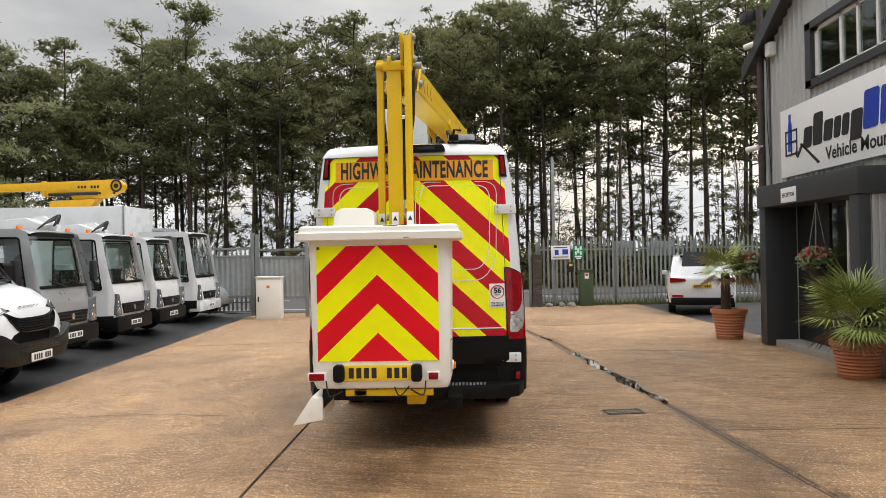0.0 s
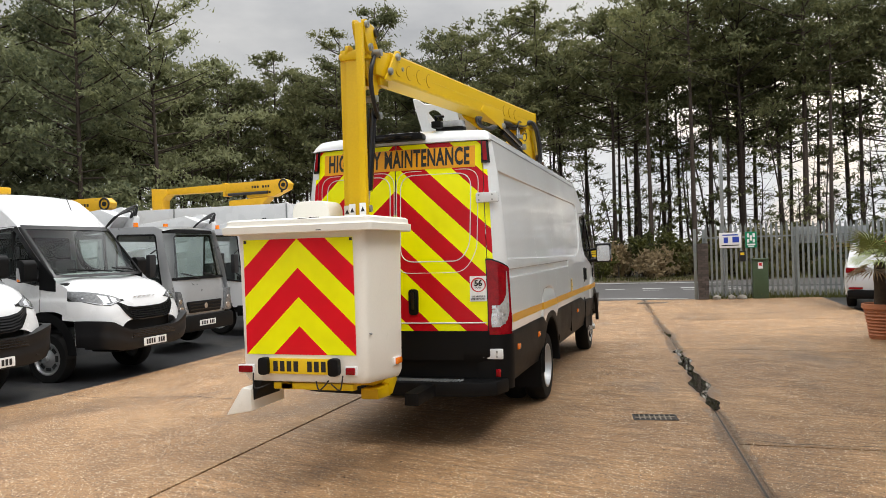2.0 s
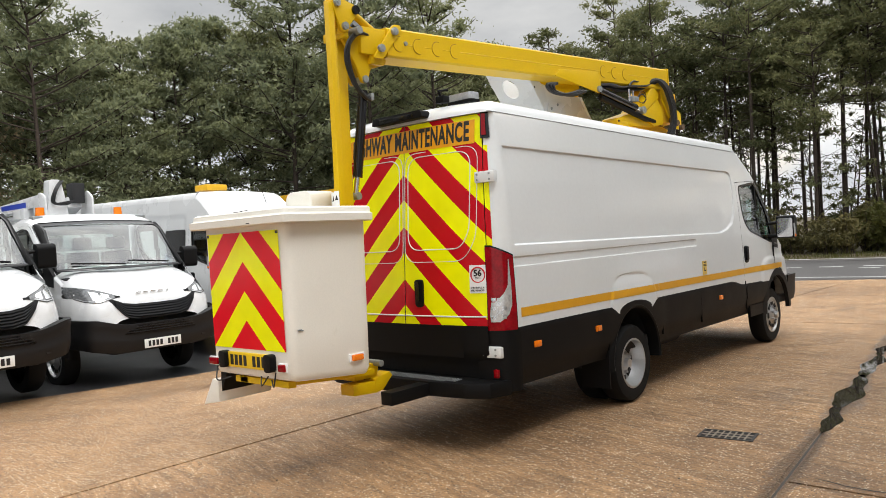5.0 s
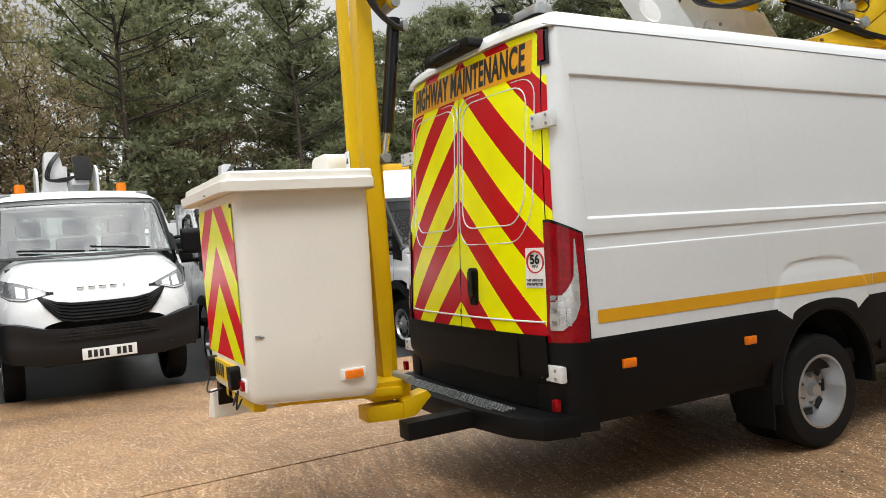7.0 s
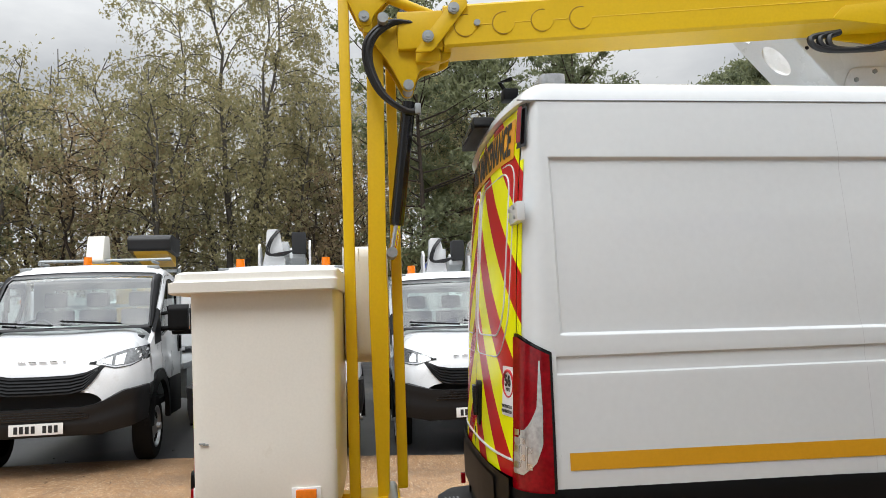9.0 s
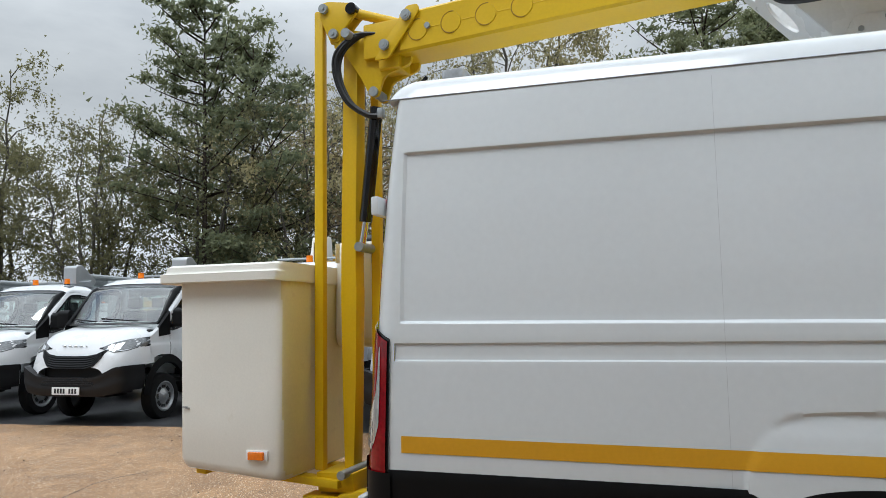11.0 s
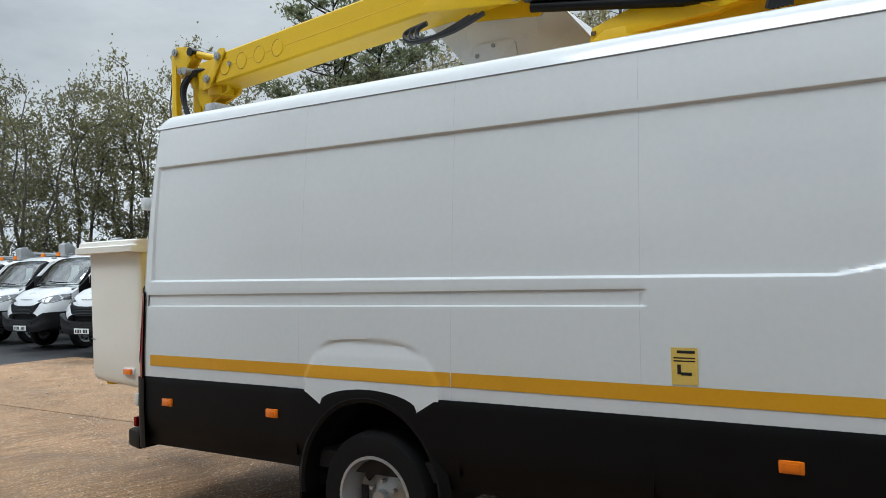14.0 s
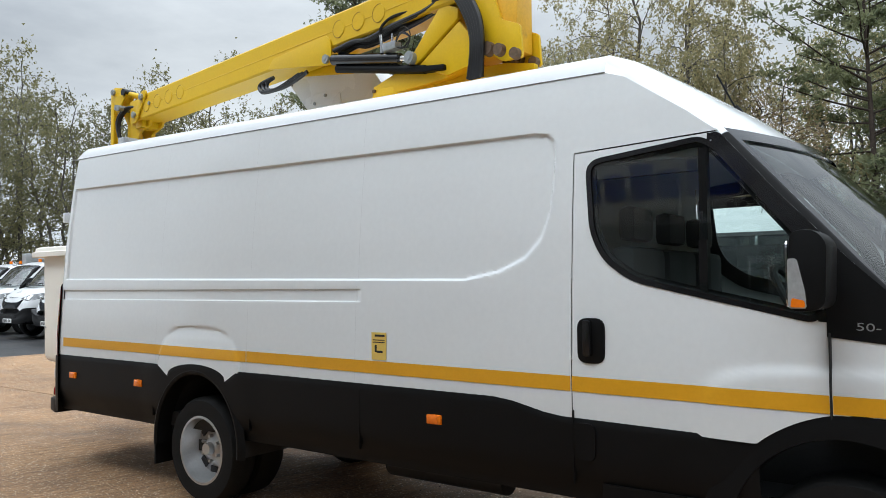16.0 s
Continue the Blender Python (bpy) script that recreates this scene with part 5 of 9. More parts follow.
    for k in range(10):
        o, q = rnd.uniform(-0.05, 0.03), rnd.uniform(-0.03, 0.03)
        pts = [(0.10 + o, 2.84, 3.235 + q), (0.11 + o, 3.05, 3.265 + q * 0.6), (0.11 + o, 3.20 + q, 3.245 + 0.8 * q), (0.11 + o, 3.45, 3.275 + q), (0.10 + o, 3.74, 3.315 + q * 0.6), (0.09 + o, 3.90, 3.37 + 0.4 * q)]
        boom_part("hose", tube(pts, rnd.choice((0.008, 0.012, 0.015)), 6, smooth_steps=5), M_hose, lift, "black hydraulic hose")
    for k in range(5):
        o = k * 0.02 - 0.03
        pts = [(0.11, 3.86 + o, 3.37), (0.15, 3.97 + o, 3.41), (0.175, 4.09 + o, 3.33), (0.18, 4.18 + o, 3.18), (0.18, 4.22 + o * 0.8, 3.05), (0.18, 4.22 + o * 0.8, 2.93), (0.15, 4.18 + o, 2.79)]
        boom_part("hose_loop", tube(pts, 0.024, 8, smooth_steps=6), M_hose, lift, "thick black hose loop")
    for k in range(3):
        pts = [(0.14, 2.45 + 0.05 * k, 3.155), (0.15, 2.20 + 0.05 * k, 3.09), (0.14, 1.98 + 0.04 * k, 3.10), (0.13, 1.93 + 0.05 * k, 3.17), (0.12, 2.10, 3.20)]
        boom_part("hose_loop", tube(pts, 0.017, 7, smooth_steps=6), M_hose, lift, "small black hose loop")
    vb = boom_part("valve_block", box(0.10, 0.17, 3.40, 3.52, 3.12, 3.175), M_galv, lift, "grey valve block", bevel=0.008)
    boom_part("valve_stem", cyl((0.14, 3.37, 3.12), (0.14, 3.36, 3.25), 0.014, bm=cyl((0.13, 3.46, 3.17), (0.13, 3.46, 3.24), 0.01)), M_chrome, vb)
    for k in range(5):
        q = rnd.uniform(-0.03, 0.03)
        boom_part("wire", tube([(0.15, 3.50, 3.15), (0.17, 3.58, 3.22 + q), (0.17, 3.66, 3.17 + q), (0.16, 3.60 + q, 3.11), (0.15, 3.52, 3.13)], 0.0045, 5, smooth_steps=5), M_hose, vb, "thin black wire")
    boom_part("arched_hose", tube([(0.14, 3.36, 3.24), (0.15, 3.37, 3.30), (0.14, 3.46, 3.35), (0.12, 3.60, 3.36), (0.10, 3.8, 3.37)], 0.011, 6, smooth_steps=5), M_hose, lift, "black hose arching to the boom")
    # head: elbow at the rear end
    for x in (-0.15, -0.015):
        part("elbow_plate", prism(rounded([(-0.30, 3.38), (-0.45, 3.42), (-0.50, 3.43), (-0.55, 3.42), (-0.56, 3.36), (-0.40, 3.12), (-0.33, 2.98), (-0.28, 2.98), (-0.24, 3.10), (-0.06, 3.16), (-0.04, 3.40), (-0.18, 3.43)], 0.03), "x", x - 0.014, x + 0.014), M_yellow, lift, "yellow elbow plate", bevel=0.003)
    part("elbow_pin", cyl((-0.18, -0.305, 3.01), (0.015, -0.305, 3.01), 0.03), M_galv, lift, "steel pivot pin")
    part("elbow_pin", cyl((-0.20, -0.44, 3.36), (0.12, -0.44, 3.36), 0.03), M_galv, lift, "steel pivot pin")
    for x in (-0.035, 0.045):
        lk = part("link_plate", prism(rounded([(-0.66, 3.585), (-0.60, 3.605), (-0.42, 3.57), (-0.39, 3.51), (-0.49, 3.40), (-0.51, 3.335), (-0.57, 3.335), (-0.645, 3.50)], 0.025), "x", x - 0.012, x + 0.012), M_yellow, lift, "yellow top link plate", bevel=0.003)
    for y, z in ((-0.615, 3.555), (-0.545, 3.385)):
        part("pin", cyl((0.057, y, z), (0.080, y, z), 0.030, seg=18, bm=cyl((0.080, y, z), (0.086, y, z), 0.012, seg=6)), M_galv, lk, "steel pin")
    part("bump_stop", cyl((-0.06, -0.425, 3.53), (0.075, -0.425, 3.53), 0.036, seg=16), M_blackgloss, lift, "black rubber stop")
    part("stay_tube", cyl((0.01, -0.42, 3.52), (-0.05, -0.16, 3.44), 0.03), M_yellow, lift, "yellow stay tube")
    part("cross_tube", cyl((-0.26, -0.42, 3.36), (0.04, -0.56, 3.36), 0.032), M_yellow, lift, "yellow cross tube")
    part("cross_plate", box(-0.20, 0.05, -0.55, -0.50, 3.30, 3.37), M_yellow, lift, bevel=0.006)
    part("end_cap", cyl((-0.095, -0.30, 3.44), (-0.06, -0.30, 3.46), 0.045, seg=14), M_blackgloss, lift)
    # three hanging arms
    part("hanger_tube", box(-0.27, -0.21, -0.43, -0.37, 0.74, 3.42), M_yellow, lift, "slim yellow hanger tube", bevel=0.012)
    part("hanger_tube", box(-0.01, 0.05, -0.69, -0.63, 0.74, 3.555), M_yellow, lift, "slim yellow hanger tube", bevel=0.012)
    mid = prism([(-0.44, 3.34), (-0.535, 3.34), (-0.560, 2.0), (-0.562, 1.75), (-0.552, 1.2), (-0.54, 0.70), (-0.48, 0.70), (-0.465, 1.2), (-0.455, 1.80), (-0.46, 1.95), (-0.45, 2.6)], "x", -0.17, -0.05)
    arm = part("hanger_arm", mid, M_yellow, lift, "tapered yellow hanger arm", bevel=0.008)
    part("arm_lug", cyl((-0.20, -0.425, 2.067), (-0.02, -0.425, 2.067), 0.03), M_galv, arm, "steel lug pin")
    lr = part("levelling_ram", cyl((-0.035, -0.305, 2.92), (-0.06, -0.395, 2.22), 0.040, seg=18), M_blackgloss, lift, "black levelling cylinder")
    part("ram_rod", cyl((-0.06, -0.395, 2.22), (-0.065, -0.425, 2.067), 0.022), M_chrome, lr)
    part("ram_valve", box(-0.02, 0.03, -0.275, -0.24, 2.84, 2.90), M_galv, lr, "grey hose fitting", bevel=0.008)
    for k in range(3):
        pts = [(-0.03 + 0.03 * k, -0.26, 3.36), (0.03 + 0.012 * k, -0.37 - 0.02 * k, 3.36), (0.05 + 0.01 * k, -0.49 - 0.02 * k, 3.26), (0.05, -0.51 - 0.018 * k, 3.12), (0.04, -0.44 - 0.014 * k, 2.95), (0.02, -0.33, 2.86), (0.0, -0.26, 2.845 + 0.015 * k)]
        part("hose", tube(pts, 0.019 if k == 1 else 0.012, 8, smooth_steps=6), M_hose, lift, "black hose at the elbow")
    for x, y in ((-0.24, -0.434), (0.02, -0.694), (-0.11, -0.612)):
        st = part("warning_label", box(x - 0.028, x + 0.028, y - 0.004, y, 1.98, 2.10), M_white_film, lift, "white warning label")
        part("label_print", prism([(x - 0.018, 2.03), (x + 0.018, 2.03), (x, 2.07)], "y", y - 0.0055, y - 0.004), M_print, st, smooth=False)
    # foot of the arms and jib under the basket
    part("arm_foot", prism([(-0.26, 0.62), (0.06, 0.62), (0.09, 0.74), (-0.30, 0.74)], "y", -0.66, -0.42), M_yellow, lift, "yellow foot casting", bevel=0.015)
    part("foot_shoe", prism([(-0.73, 0.525), (-0.73, 0.61), (-0.50, 0.605), (-0.50, 0.51)], "x", -0.03, 0.12), M_yellow, lift, "yellow support shoe", bevel=0.01)
    part("foot_wedge", prism([(-0.50, 0.51), (-0.50, 0.62), (-0.34, 0.655), (-0.31, 0.62), (-0.42, 0.52)], "x", 0.0, 0.12), M_yellow, lift, "yellow wedge plate", bevel=0.006)
    part("foot_pin", cyl((-0.31, -0.46, 0.74), (0.16, -0.46, 0.74), 0.026), M_galv, lift, "steel pin")
    tilt = Matrix(((1, 0, 0, 0), (0, 1, 0, 0), (0, -0.075, 1, -0.075 * 1.445), (0, 0, 0, 1)))
    for fx0, fx1, fy0, fy1 in ((-0.36, -0.26, -1.40, -0.5), (0.02, 0.12, -1.25, -0.5), (-0.42, 0.22, -1.40, -1.33)):
        bm = box(fx0, fx1, fy0, fy1, 0.725, 0.772)
        bmesh.ops.transform(bm, matrix=tilt, verts=bm.verts[:])
        part("basket_frame", bm, M_yellow, lift, "yellow bar under the basket", bevel=0.006)
    # the basket
    cx, x0, x1, y0, y1, z0, z1 = -0.155, -0.675, 0.365, -1.445, -0.715, 0.80, 1.86

    def shell(A, V):
        # rounded rectangle, slightly wider to the top
        k = 0.965 + 0.035 * V
        hx, hy = (x1 - x0) / 2 * k, (y1 - y0) / 2 * k
        c, s = np.cos(A), np.sin(A)
        e = 0.13
        low = np.where(V < 0.05, 0.94 + 0.06 * np.sqrt(np.clip(V / 0.05, 0, 1)), 1)
        return cx + np.sign(c) * np.abs(c) ** e * hx * low, (y0 + y1) / 2 + np.sign(s) * np.abs(s) ** e * hy * low, z0 - 0.02 - 0.055 * (0.5 + 0.5 * np.sign(s) * np.abs(s) ** e) + (z1 - z0 + 0.02 + 0.055 * (0.5 + 0.5 * np.sign(s) * np.abs(s) ** e)) * V
    ang = []
    for q in range(4):
        ang += list(q * math.pi / 2 + np.array([0.0, 0.02, 0.12, 0.3, 0.5, 0.65, 0.785, 0.92, 1.07, 1.27, 1.45, 1.55]))
    ang = np.array(ang + [2 * math.pi]) + math.pi / 2
    vs = [0, 0.004, 0.012, 0.025, 0.05, 0.3, 0.6, 0.9, 1.0]
    basket = grid("basket", shell, ang, vs, M_cream, lift, "cream fibreglass basket with a folded rim", keep=lambda x, y, z: y < y1 - 0.022)
    grid("basket_front", shell, ang, vs, M_gelcoat, basket, "bare yellowish fibreglass side facing the van", keep=lambda x, y, z: y >= y1 - 0.022)
    bm = prism(rounded([(x0 + 0.04, y0 + 0.04), (x1 - 0.04, y0 + 0.04), (x1 - 0.04, y1 - 0.04), (x0 + 0.04, y1 - 0.04)], 0.06), "z", z0 - 0.018, z0)
    bmesh.ops.transform(bm, matrix=tilt, verts=bm.verts[:])
    part("basket_floor", bm, M_cream, basket)

    def lid(A, V):
        # folded lip with a step, flush on the side that faces the van
        pr_o = np.interp(V, range(9), [0.0, 0.074, 0.082, 0.084, 0.064, 0.060, 0.056, 0.035, -0.1])
        pr_z = np.interp(V, range(9), [1.862, 1.853, 1.860, 1.908, 1.914, 1.920, 1.950, 1.962, 1.966])
        po1 = np.minimum(pr_o, 0.010)
        hx, hy = (x1 - x0) / 2 + pr_o, (y1 - y0) / 2 + (pr_o + po1) / 2
        c, q = np.cos(A), np.sin(A)
        return cx + np.sign(c) * np.abs(c) ** 0.09 * hx, (y0 + y1) / 2 + (po1 - pr_o) / 2 + np.sign(q) * np.abs(q) ** 0.09 * hy, pr_z
    rim = grid("rim", lid, ang, np.arange(0, 8.01, 0.25), M_cream, basket, "folded cream rim and cover")
    part("cover", prism(rounded([(x0 + 0.08, y0 + 0.08), (x1 - 0.08, y0 + 0.08), (x1 - 0.08, y1 - 0.08), (x0 + 0.08, y1 - 0.08)], 0.05), "z", 1.955, 1.966), M_cream, basket)
    part("control_hood", prism(rounded([(-0.625, 1.45), (-0.265, 1.45), (-0.275, 2.135), (-0.605, 2.135)], 0.09, 6), "y", -0.71, -0.45), M_cream, basket, "tall cream control hood", bevel=0.05)
    # chevron sheet on its back
    def sheet(X, Z):
        return X, y0 * 1.0 - 0.004 + 0 * X + (1 - (0.965 + 0.035 * (Z - z0) / (z1 - z0))) * (y1 - y0) / 2, Z
    grid("chevron_sheet", sheet, np.linspace(-0.61, 0.27, 8), np.linspace(0.98, 1.815, 8), M_chevron_bucket, basket, "red and yellow chevron sheet")
    for x in (-0.595, 0.255):
        part("rivet", box(x - 0.01, x + 0.01, y0 + 0.002, y0 - 0.008, 1.79, 1.81), M_print, basket)
    yp = y0 + 0.012
    pl = part("number_plate", box(-0.435, 0.085, yp - 0.02, yp, 0.842, 0.953), M_plate_y, basket, "yellow number plate", bevel=0.003)
    bars("plate_bar", 0.44, 0.075, 8, Matrix.Translation((-0.175, yp - 0.0205, 0.897)) @ Matrix.Rotation(radians(90), 4, "X"), M_print, pl)
    for x in (-0.455, 0.105):
        part("plate_lamp", prism(rounded([(x - 0.04, 0.835), (x + 0.04, 0.835), (x + 0.04, 0.96), (x - 0.04, 0.96)], 0.03), "y", yp - 0.055, yp), M_black, basket, "black number plate lamp", bevel=0.012)
    for x, w in ((-0.62, 0.055), (0.225, 0.035)):
        rl = part("rear_lamp", box(x - w, x + w, yp - 0.028, yp, 0.845, 0.895), M_red_lens, basket, "small red rear lamp", bevel=0.008)
        part("lamp_base", box(x - w - 0.012, x + w + 0.012, yp - 0.01, yp + 0.004, 0.838, 0.902), M_white_film, rl, bevel=0.003)
    xs = x1 - 0.016
    sm = part("side_marker", box(xs, xs + 0.03, -0.935, -0.835, 0.845, 0.89), M_orange_lens, basket, "amber side marker", bevel=0.007)
    part("lamp_base", box(xs - 0.006, xs + 0.012, -0.955, -0.815, 0.84, 0.897), M_white_film, sm, bevel=0.003)
    for a, b, c in (((-0.55, -1.46, 0.845), (-0.52, -1.49, 0.74), (-0.44, -1.42, 0.76)), ((0.17, -1.46, 0.84), (0.15, -1.47, 0.74), (0.06, -1.42, 0.77)), ((0.05, -1.44, 0.80), (-0.02, -1.45, 0.73), (-0.06, -1.42, 0.79)), ((0.33, -0.9, 0.84), (0.30, -0.93, 0.76), (0.24, -0.95, 0.79))):
        part("cable", tube([a, b, c], 0.0055, 5, smooth_steps=6), M_hose, basket, "thin black lamp cable")
    # folded step under the basket
    stp = part("basket_step", prism([(-0.80, 0.52), (-0.58, 0.56), (-0.58, 0.72), (-0.66, 0.73)], "y", -1.45, -0.98), M_cream, basket, "cream folding step", bevel=0.01)
    part("step_bracket", prism([(-0.60, 0.60), (-0.50, 0.78), (-0.58, 0.78)], "y", -1.42, -1.05), M_black, basket, "black step bracket")
    # chips and scratches
    bm = bmesh.new()
    for (x, z, w) in ((-0.06, 1.955, 0.05), (0.02, 1.958, 0.04), (0.05, 1.87, 0.02)):
        box(x - w, x + w, y0 - 0.0885, y0 - 0.086, z - 0.003, z + 0.002, bm)
    part("scratch", bm, M_print, basket, "dark scratches on the rim", smooth=False)
    part("scuff", box(x1 - 0.012, x1 - 0.003, -1.395, -1.365, 1.125, 1.132, box(x1 - 0.012, x1 - 0.003, -1.375, -1.350, 1.12, 1.126)), M_galv, basket, smooth=False)
    return lift


boom_lift = build_lift()


# ---- ground, yard slabs, road ----
def concrete_material():
    m, t, b = base_material("wet_brown_concrete")
    N, L = t.nodes, t.links
    geo = N.new("ShaderNodeNewGeometry")
    oi = N.new("ShaderNodeObjectInfo")

    def noise_node(scale, detail=5, rough=0.6, stretch=None):
        n = N.new("ShaderNodeTexNoise")
        n.inputs["Scale"].default_value = scale
        n.inputs["Detail"].default_value = detail
        n.inputs["Roughness"].default_value = rough
        if stretch:
            mp = N.new("ShaderNodeMapping")
            mp.inputs["Scale"].default_value = stretch
            L.new(geo.outputs["Position"], mp.inputs["Vector"])
            L.new(mp.outputs["Vector"], n.inputs["Vector"])
        else:
            L.new(geo.outputs["Position"], n.inputs["Vector"])
        return n.outputs["Fac"]

    def ramp(fac, a, b_, c0, c1):
        r = N.new("ShaderNodeValToRGB")
        r.color_ramp.elements[0].position, r.color_ramp.elements[1].position = a, b_
        r.color_ramp.elements[0].color, r.color_ramp.elements[1].color = (*c0, 1), (*c1, 1)
        L.new(fac, r.inputs["Fac"])
        return r.outputs["Color"]

    def mix(fac, a, b_, kind="MIX"):
        x = N.new("ShaderNodeMix")
        x.data_type, x.blend_type = "RGBA", kind
        if isinstance(fac, float):
            x.inputs["Factor"].default_value = fac
        else:
            L.new(fac, x.inputs["Factor"])
        for k, v in (("A", a), ("B", b_)):
            if isinstance(v, tuple):
                x.inputs[k].default_value = (*v, 1)
            else:
                L.new(v, x.inputs[k])
        return x.outputs["Result"]

    big = noise_node(0.35, 6)
    mid = noise_node(2.2, 7)
    grain = noise_node(38, 4, 0.7)
    col = ramp(big, 0.32, 0.70, (0.262, 0.155, 0.079), (0.425, 0.265, 0.138))
    col = mix(0.75, col, ramp(mid, 0.3, 0.72, (0.62, 0.60, 0.58), (1.2, 1.18, 1.12)), "MULTIPLY")
    col = mix(0.8, col, ramp(grain, 0.3, 0.7, (0.62, 0.60, 0.58), (1.35, 1.33, 1.3)), "MULTIPLY")
    # exposed stones, pale and dark
    vor = N.new("ShaderNodeTexVoronoi")
    vor.inputs["Scale"].default_value = 72
    L.new(geo.outputs["Position"], vor.inputs["Vector"])
    sepc = N.new("ShaderNodeSeparateColor")
    L.new(vor.outputs["Color"], sepc.inputs["Color"])

    def pick(chan, lo, dist):
        a = N.new("ShaderNodeMath")
        a.operation = "GREATER_THAN"
        L.new(sepc.outputs[chan], a.inputs[0])
        a.inputs[1].default_value = lo
        d = N.new("ShaderNodeMath")
        d.operation = "LESS_THAN"
        L.new(vor.outputs["Distance"], d.inputs[0])
        d.inputs[1].default_value = dist
        p = N.new("ShaderNodeMath")
        p.operation = "MULTIPLY"
        L.new(a.outputs[0], p.inputs[0])
        L.new(d.outputs[0], p.inputs[1])
        return p.outputs[0]
    col = mix(pick("Red", 0.77, 0.42), col, (0.80, 0.69, 0.53))
    col = mix(pick("Green", 0.80, 0.40), col, (0.075, 0.055, 0.04))
    # damp patches
    wet = noise_node(0.55, 7, 0.62, (1.0, 0.45, 1.0))
    wr = N.new("ShaderNodeMapRange")
    wr.inputs["From Min"].default_value, wr.inputs["From Max"].default_value = 0.52, 0.70
    L.new(wet, wr.inputs["Value"])
    col = mix(wr.outputs["Result"], col, mix(1.0, col, (0.62, 0.60, 0.58), "MULTIPLY"))
    # dark run-off stains along the drain channel and broad tyre lanes
    sx = N.new("ShaderNodeSeparateXYZ")
    L.new(geo.outputs["Position"], sx.inputs["Vector"])

    def calc(op, a, c=None, e=None):
        n = N.new("ShaderNodeMath")
        n.operation = op
        for k, v in enumerate((a, c, e)):
            if isinstance(v, (int, float)):
                n.inputs[k].default_value = v
            elif v is not None:
                L.new(v, n.inputs[k])
        return n.outputs[0]
    off = calc("SUBTRACT", calc("MULTIPLY_ADD", sx.outputs["Y"], 0.095, sx.outputs["X"]), 2.88)
    blotch = noise_node(1.6, 8, 0.68, (1.6, 0.5, 1.0))
    reach = calc("MULTIPLY", calc("MAXIMUM", calc("SUBTRACT", blotch, 0.36), 0.02), 0.75)
    near = N.new("ShaderNodeMapRange")
    near.interpolation_type = "SMOOTHSTEP"
    L.new(calc("DIVIDE", calc("ABSOLUTE", off), reach), near.inputs["Value"])
    near.inputs["From Min"].default_value, near.inputs["From Max"].default_value = 0.5, 1.15
    near.inputs["To Min"].default_value, near.inputs["To Max"].default_value = 1.0, 0.0
    stain = near.outputs["Result"]
    col = mix(stain, col, mix(1.0, col, (0.58, 0.57, 0.57), "MULTIPLY"))
    # worn scuffs and pale specks at a small scale
    fine = noise_node(150, 3, 0.75)
    col = mix(0.85, col, ramp(fine, 0.32, 0.68, (0.42, 0.40, 0.38), (1.7, 1.66, 1.6)), "MULTIPLY")
    brushed = noise_node(9, 5, 0.7, (0.35, 4.0, 1.0))
    col = mix(0.6, col, ramp(brushed, 0.3, 0.7, (0.70, 0.69, 0.68), (1.28, 1.27, 1.25)), "MULTIPLY")
    # drawn broom marks across the lanes beside the van; the western lane was floated smooth
    cx = N.new("ShaderNodeCombineXYZ")
    L.new(calc("MULTIPLY_ADD", sx.outputs["Y"], -0.4, calc("MULTIPLY", sx.outputs["X"], 1.5)), cx.inputs["X"])
    L.new(calc("MULTIPLY_ADD", sx.outputs["Y"], 15.0, calc("MULTIPLY", sx.outputs["X"], 3.9)), cx.inputs["Y"])
    broom = N.new("ShaderNodeTexNoise")
    broom.inputs["Scale"].default_value = 1.0
    broom.inputs["Detail"].default_value = 5
    broom.inputs["Roughness"].default_value = 0.62
    L.new(cx.outputs["Vector"], broom.inputs["Vector"])
    lane = calc("MULTIPLY", calc("GREATER_THAN", sx.outputs["X"], -1.2), calc("MULTIPLY_ADD", mid, 1.1, 0.25))
    tines = calc("MULTIPLY", broom.outputs["Fac"], lane)
    col = mix(calc("MINIMUM", lane, 1.0), col, mix(1.0, col, ramp(broom.outputs["Fac"], 0.36, 0.58, (0.66, 0.65, 0.64), (1.17, 1.17, 1.17)), "MULTIPLY"))
    r2 = N.new("ShaderNodeMapRange")
    r2.inputs["To Min"].default_value, r2.inputs["To Max"].default_value = 0.9, 1.1
    L.new(oi.outputs["Random"], r2.inputs["Value"])
    sc = N.new("ShaderNodeVectorMath")
    sc.operation = "SCALE"
    L.new(col, sc.inputs[0])
    L.new(r2.outputs["Result"], sc.inputs["Scale"])
    L.new(sc.outputs["Vector"], b.inputs["Base Color"])
    rr = N.new("ShaderNodeMapRange")
    rr.inputs["To Min"].default_value, rr.inputs["To Max"].default_value = 0.62, 0.30
    L.new(calc("MAXIMUM", wr.outputs["Result"], stain), rr.inputs["Value"])
    L.new(rr.outputs["Result"], b.inputs["Roughness"])
    # tamped ridges across the slabs and stony relief
    wave = N.new("ShaderNodeTexWave")
    wave.bands_direction = "Y"
    wave.inputs["Scale"].default_value = 7.0
    wave.inputs["Distortion"].default_value = 9.0
    wave.inputs["Detail"].default_value = 3
    L.new(geo.outputs["Position"], wave.inputs["Vector"])
    ad = N.new("ShaderNodeMath")
    ad.operation = "MULTIPLY_ADD"
    L.new(wave.outputs["Fac"], ad.inputs[0])
    ad.inputs[1].default_value = 0.22
    L.new(calc("MULTIPLY_ADD", tines, 0.9, calc("MULTIPLY_ADD", fine, 0.5, grain)), ad.inputs[2])
    bp = N.new("ShaderNodeBump")
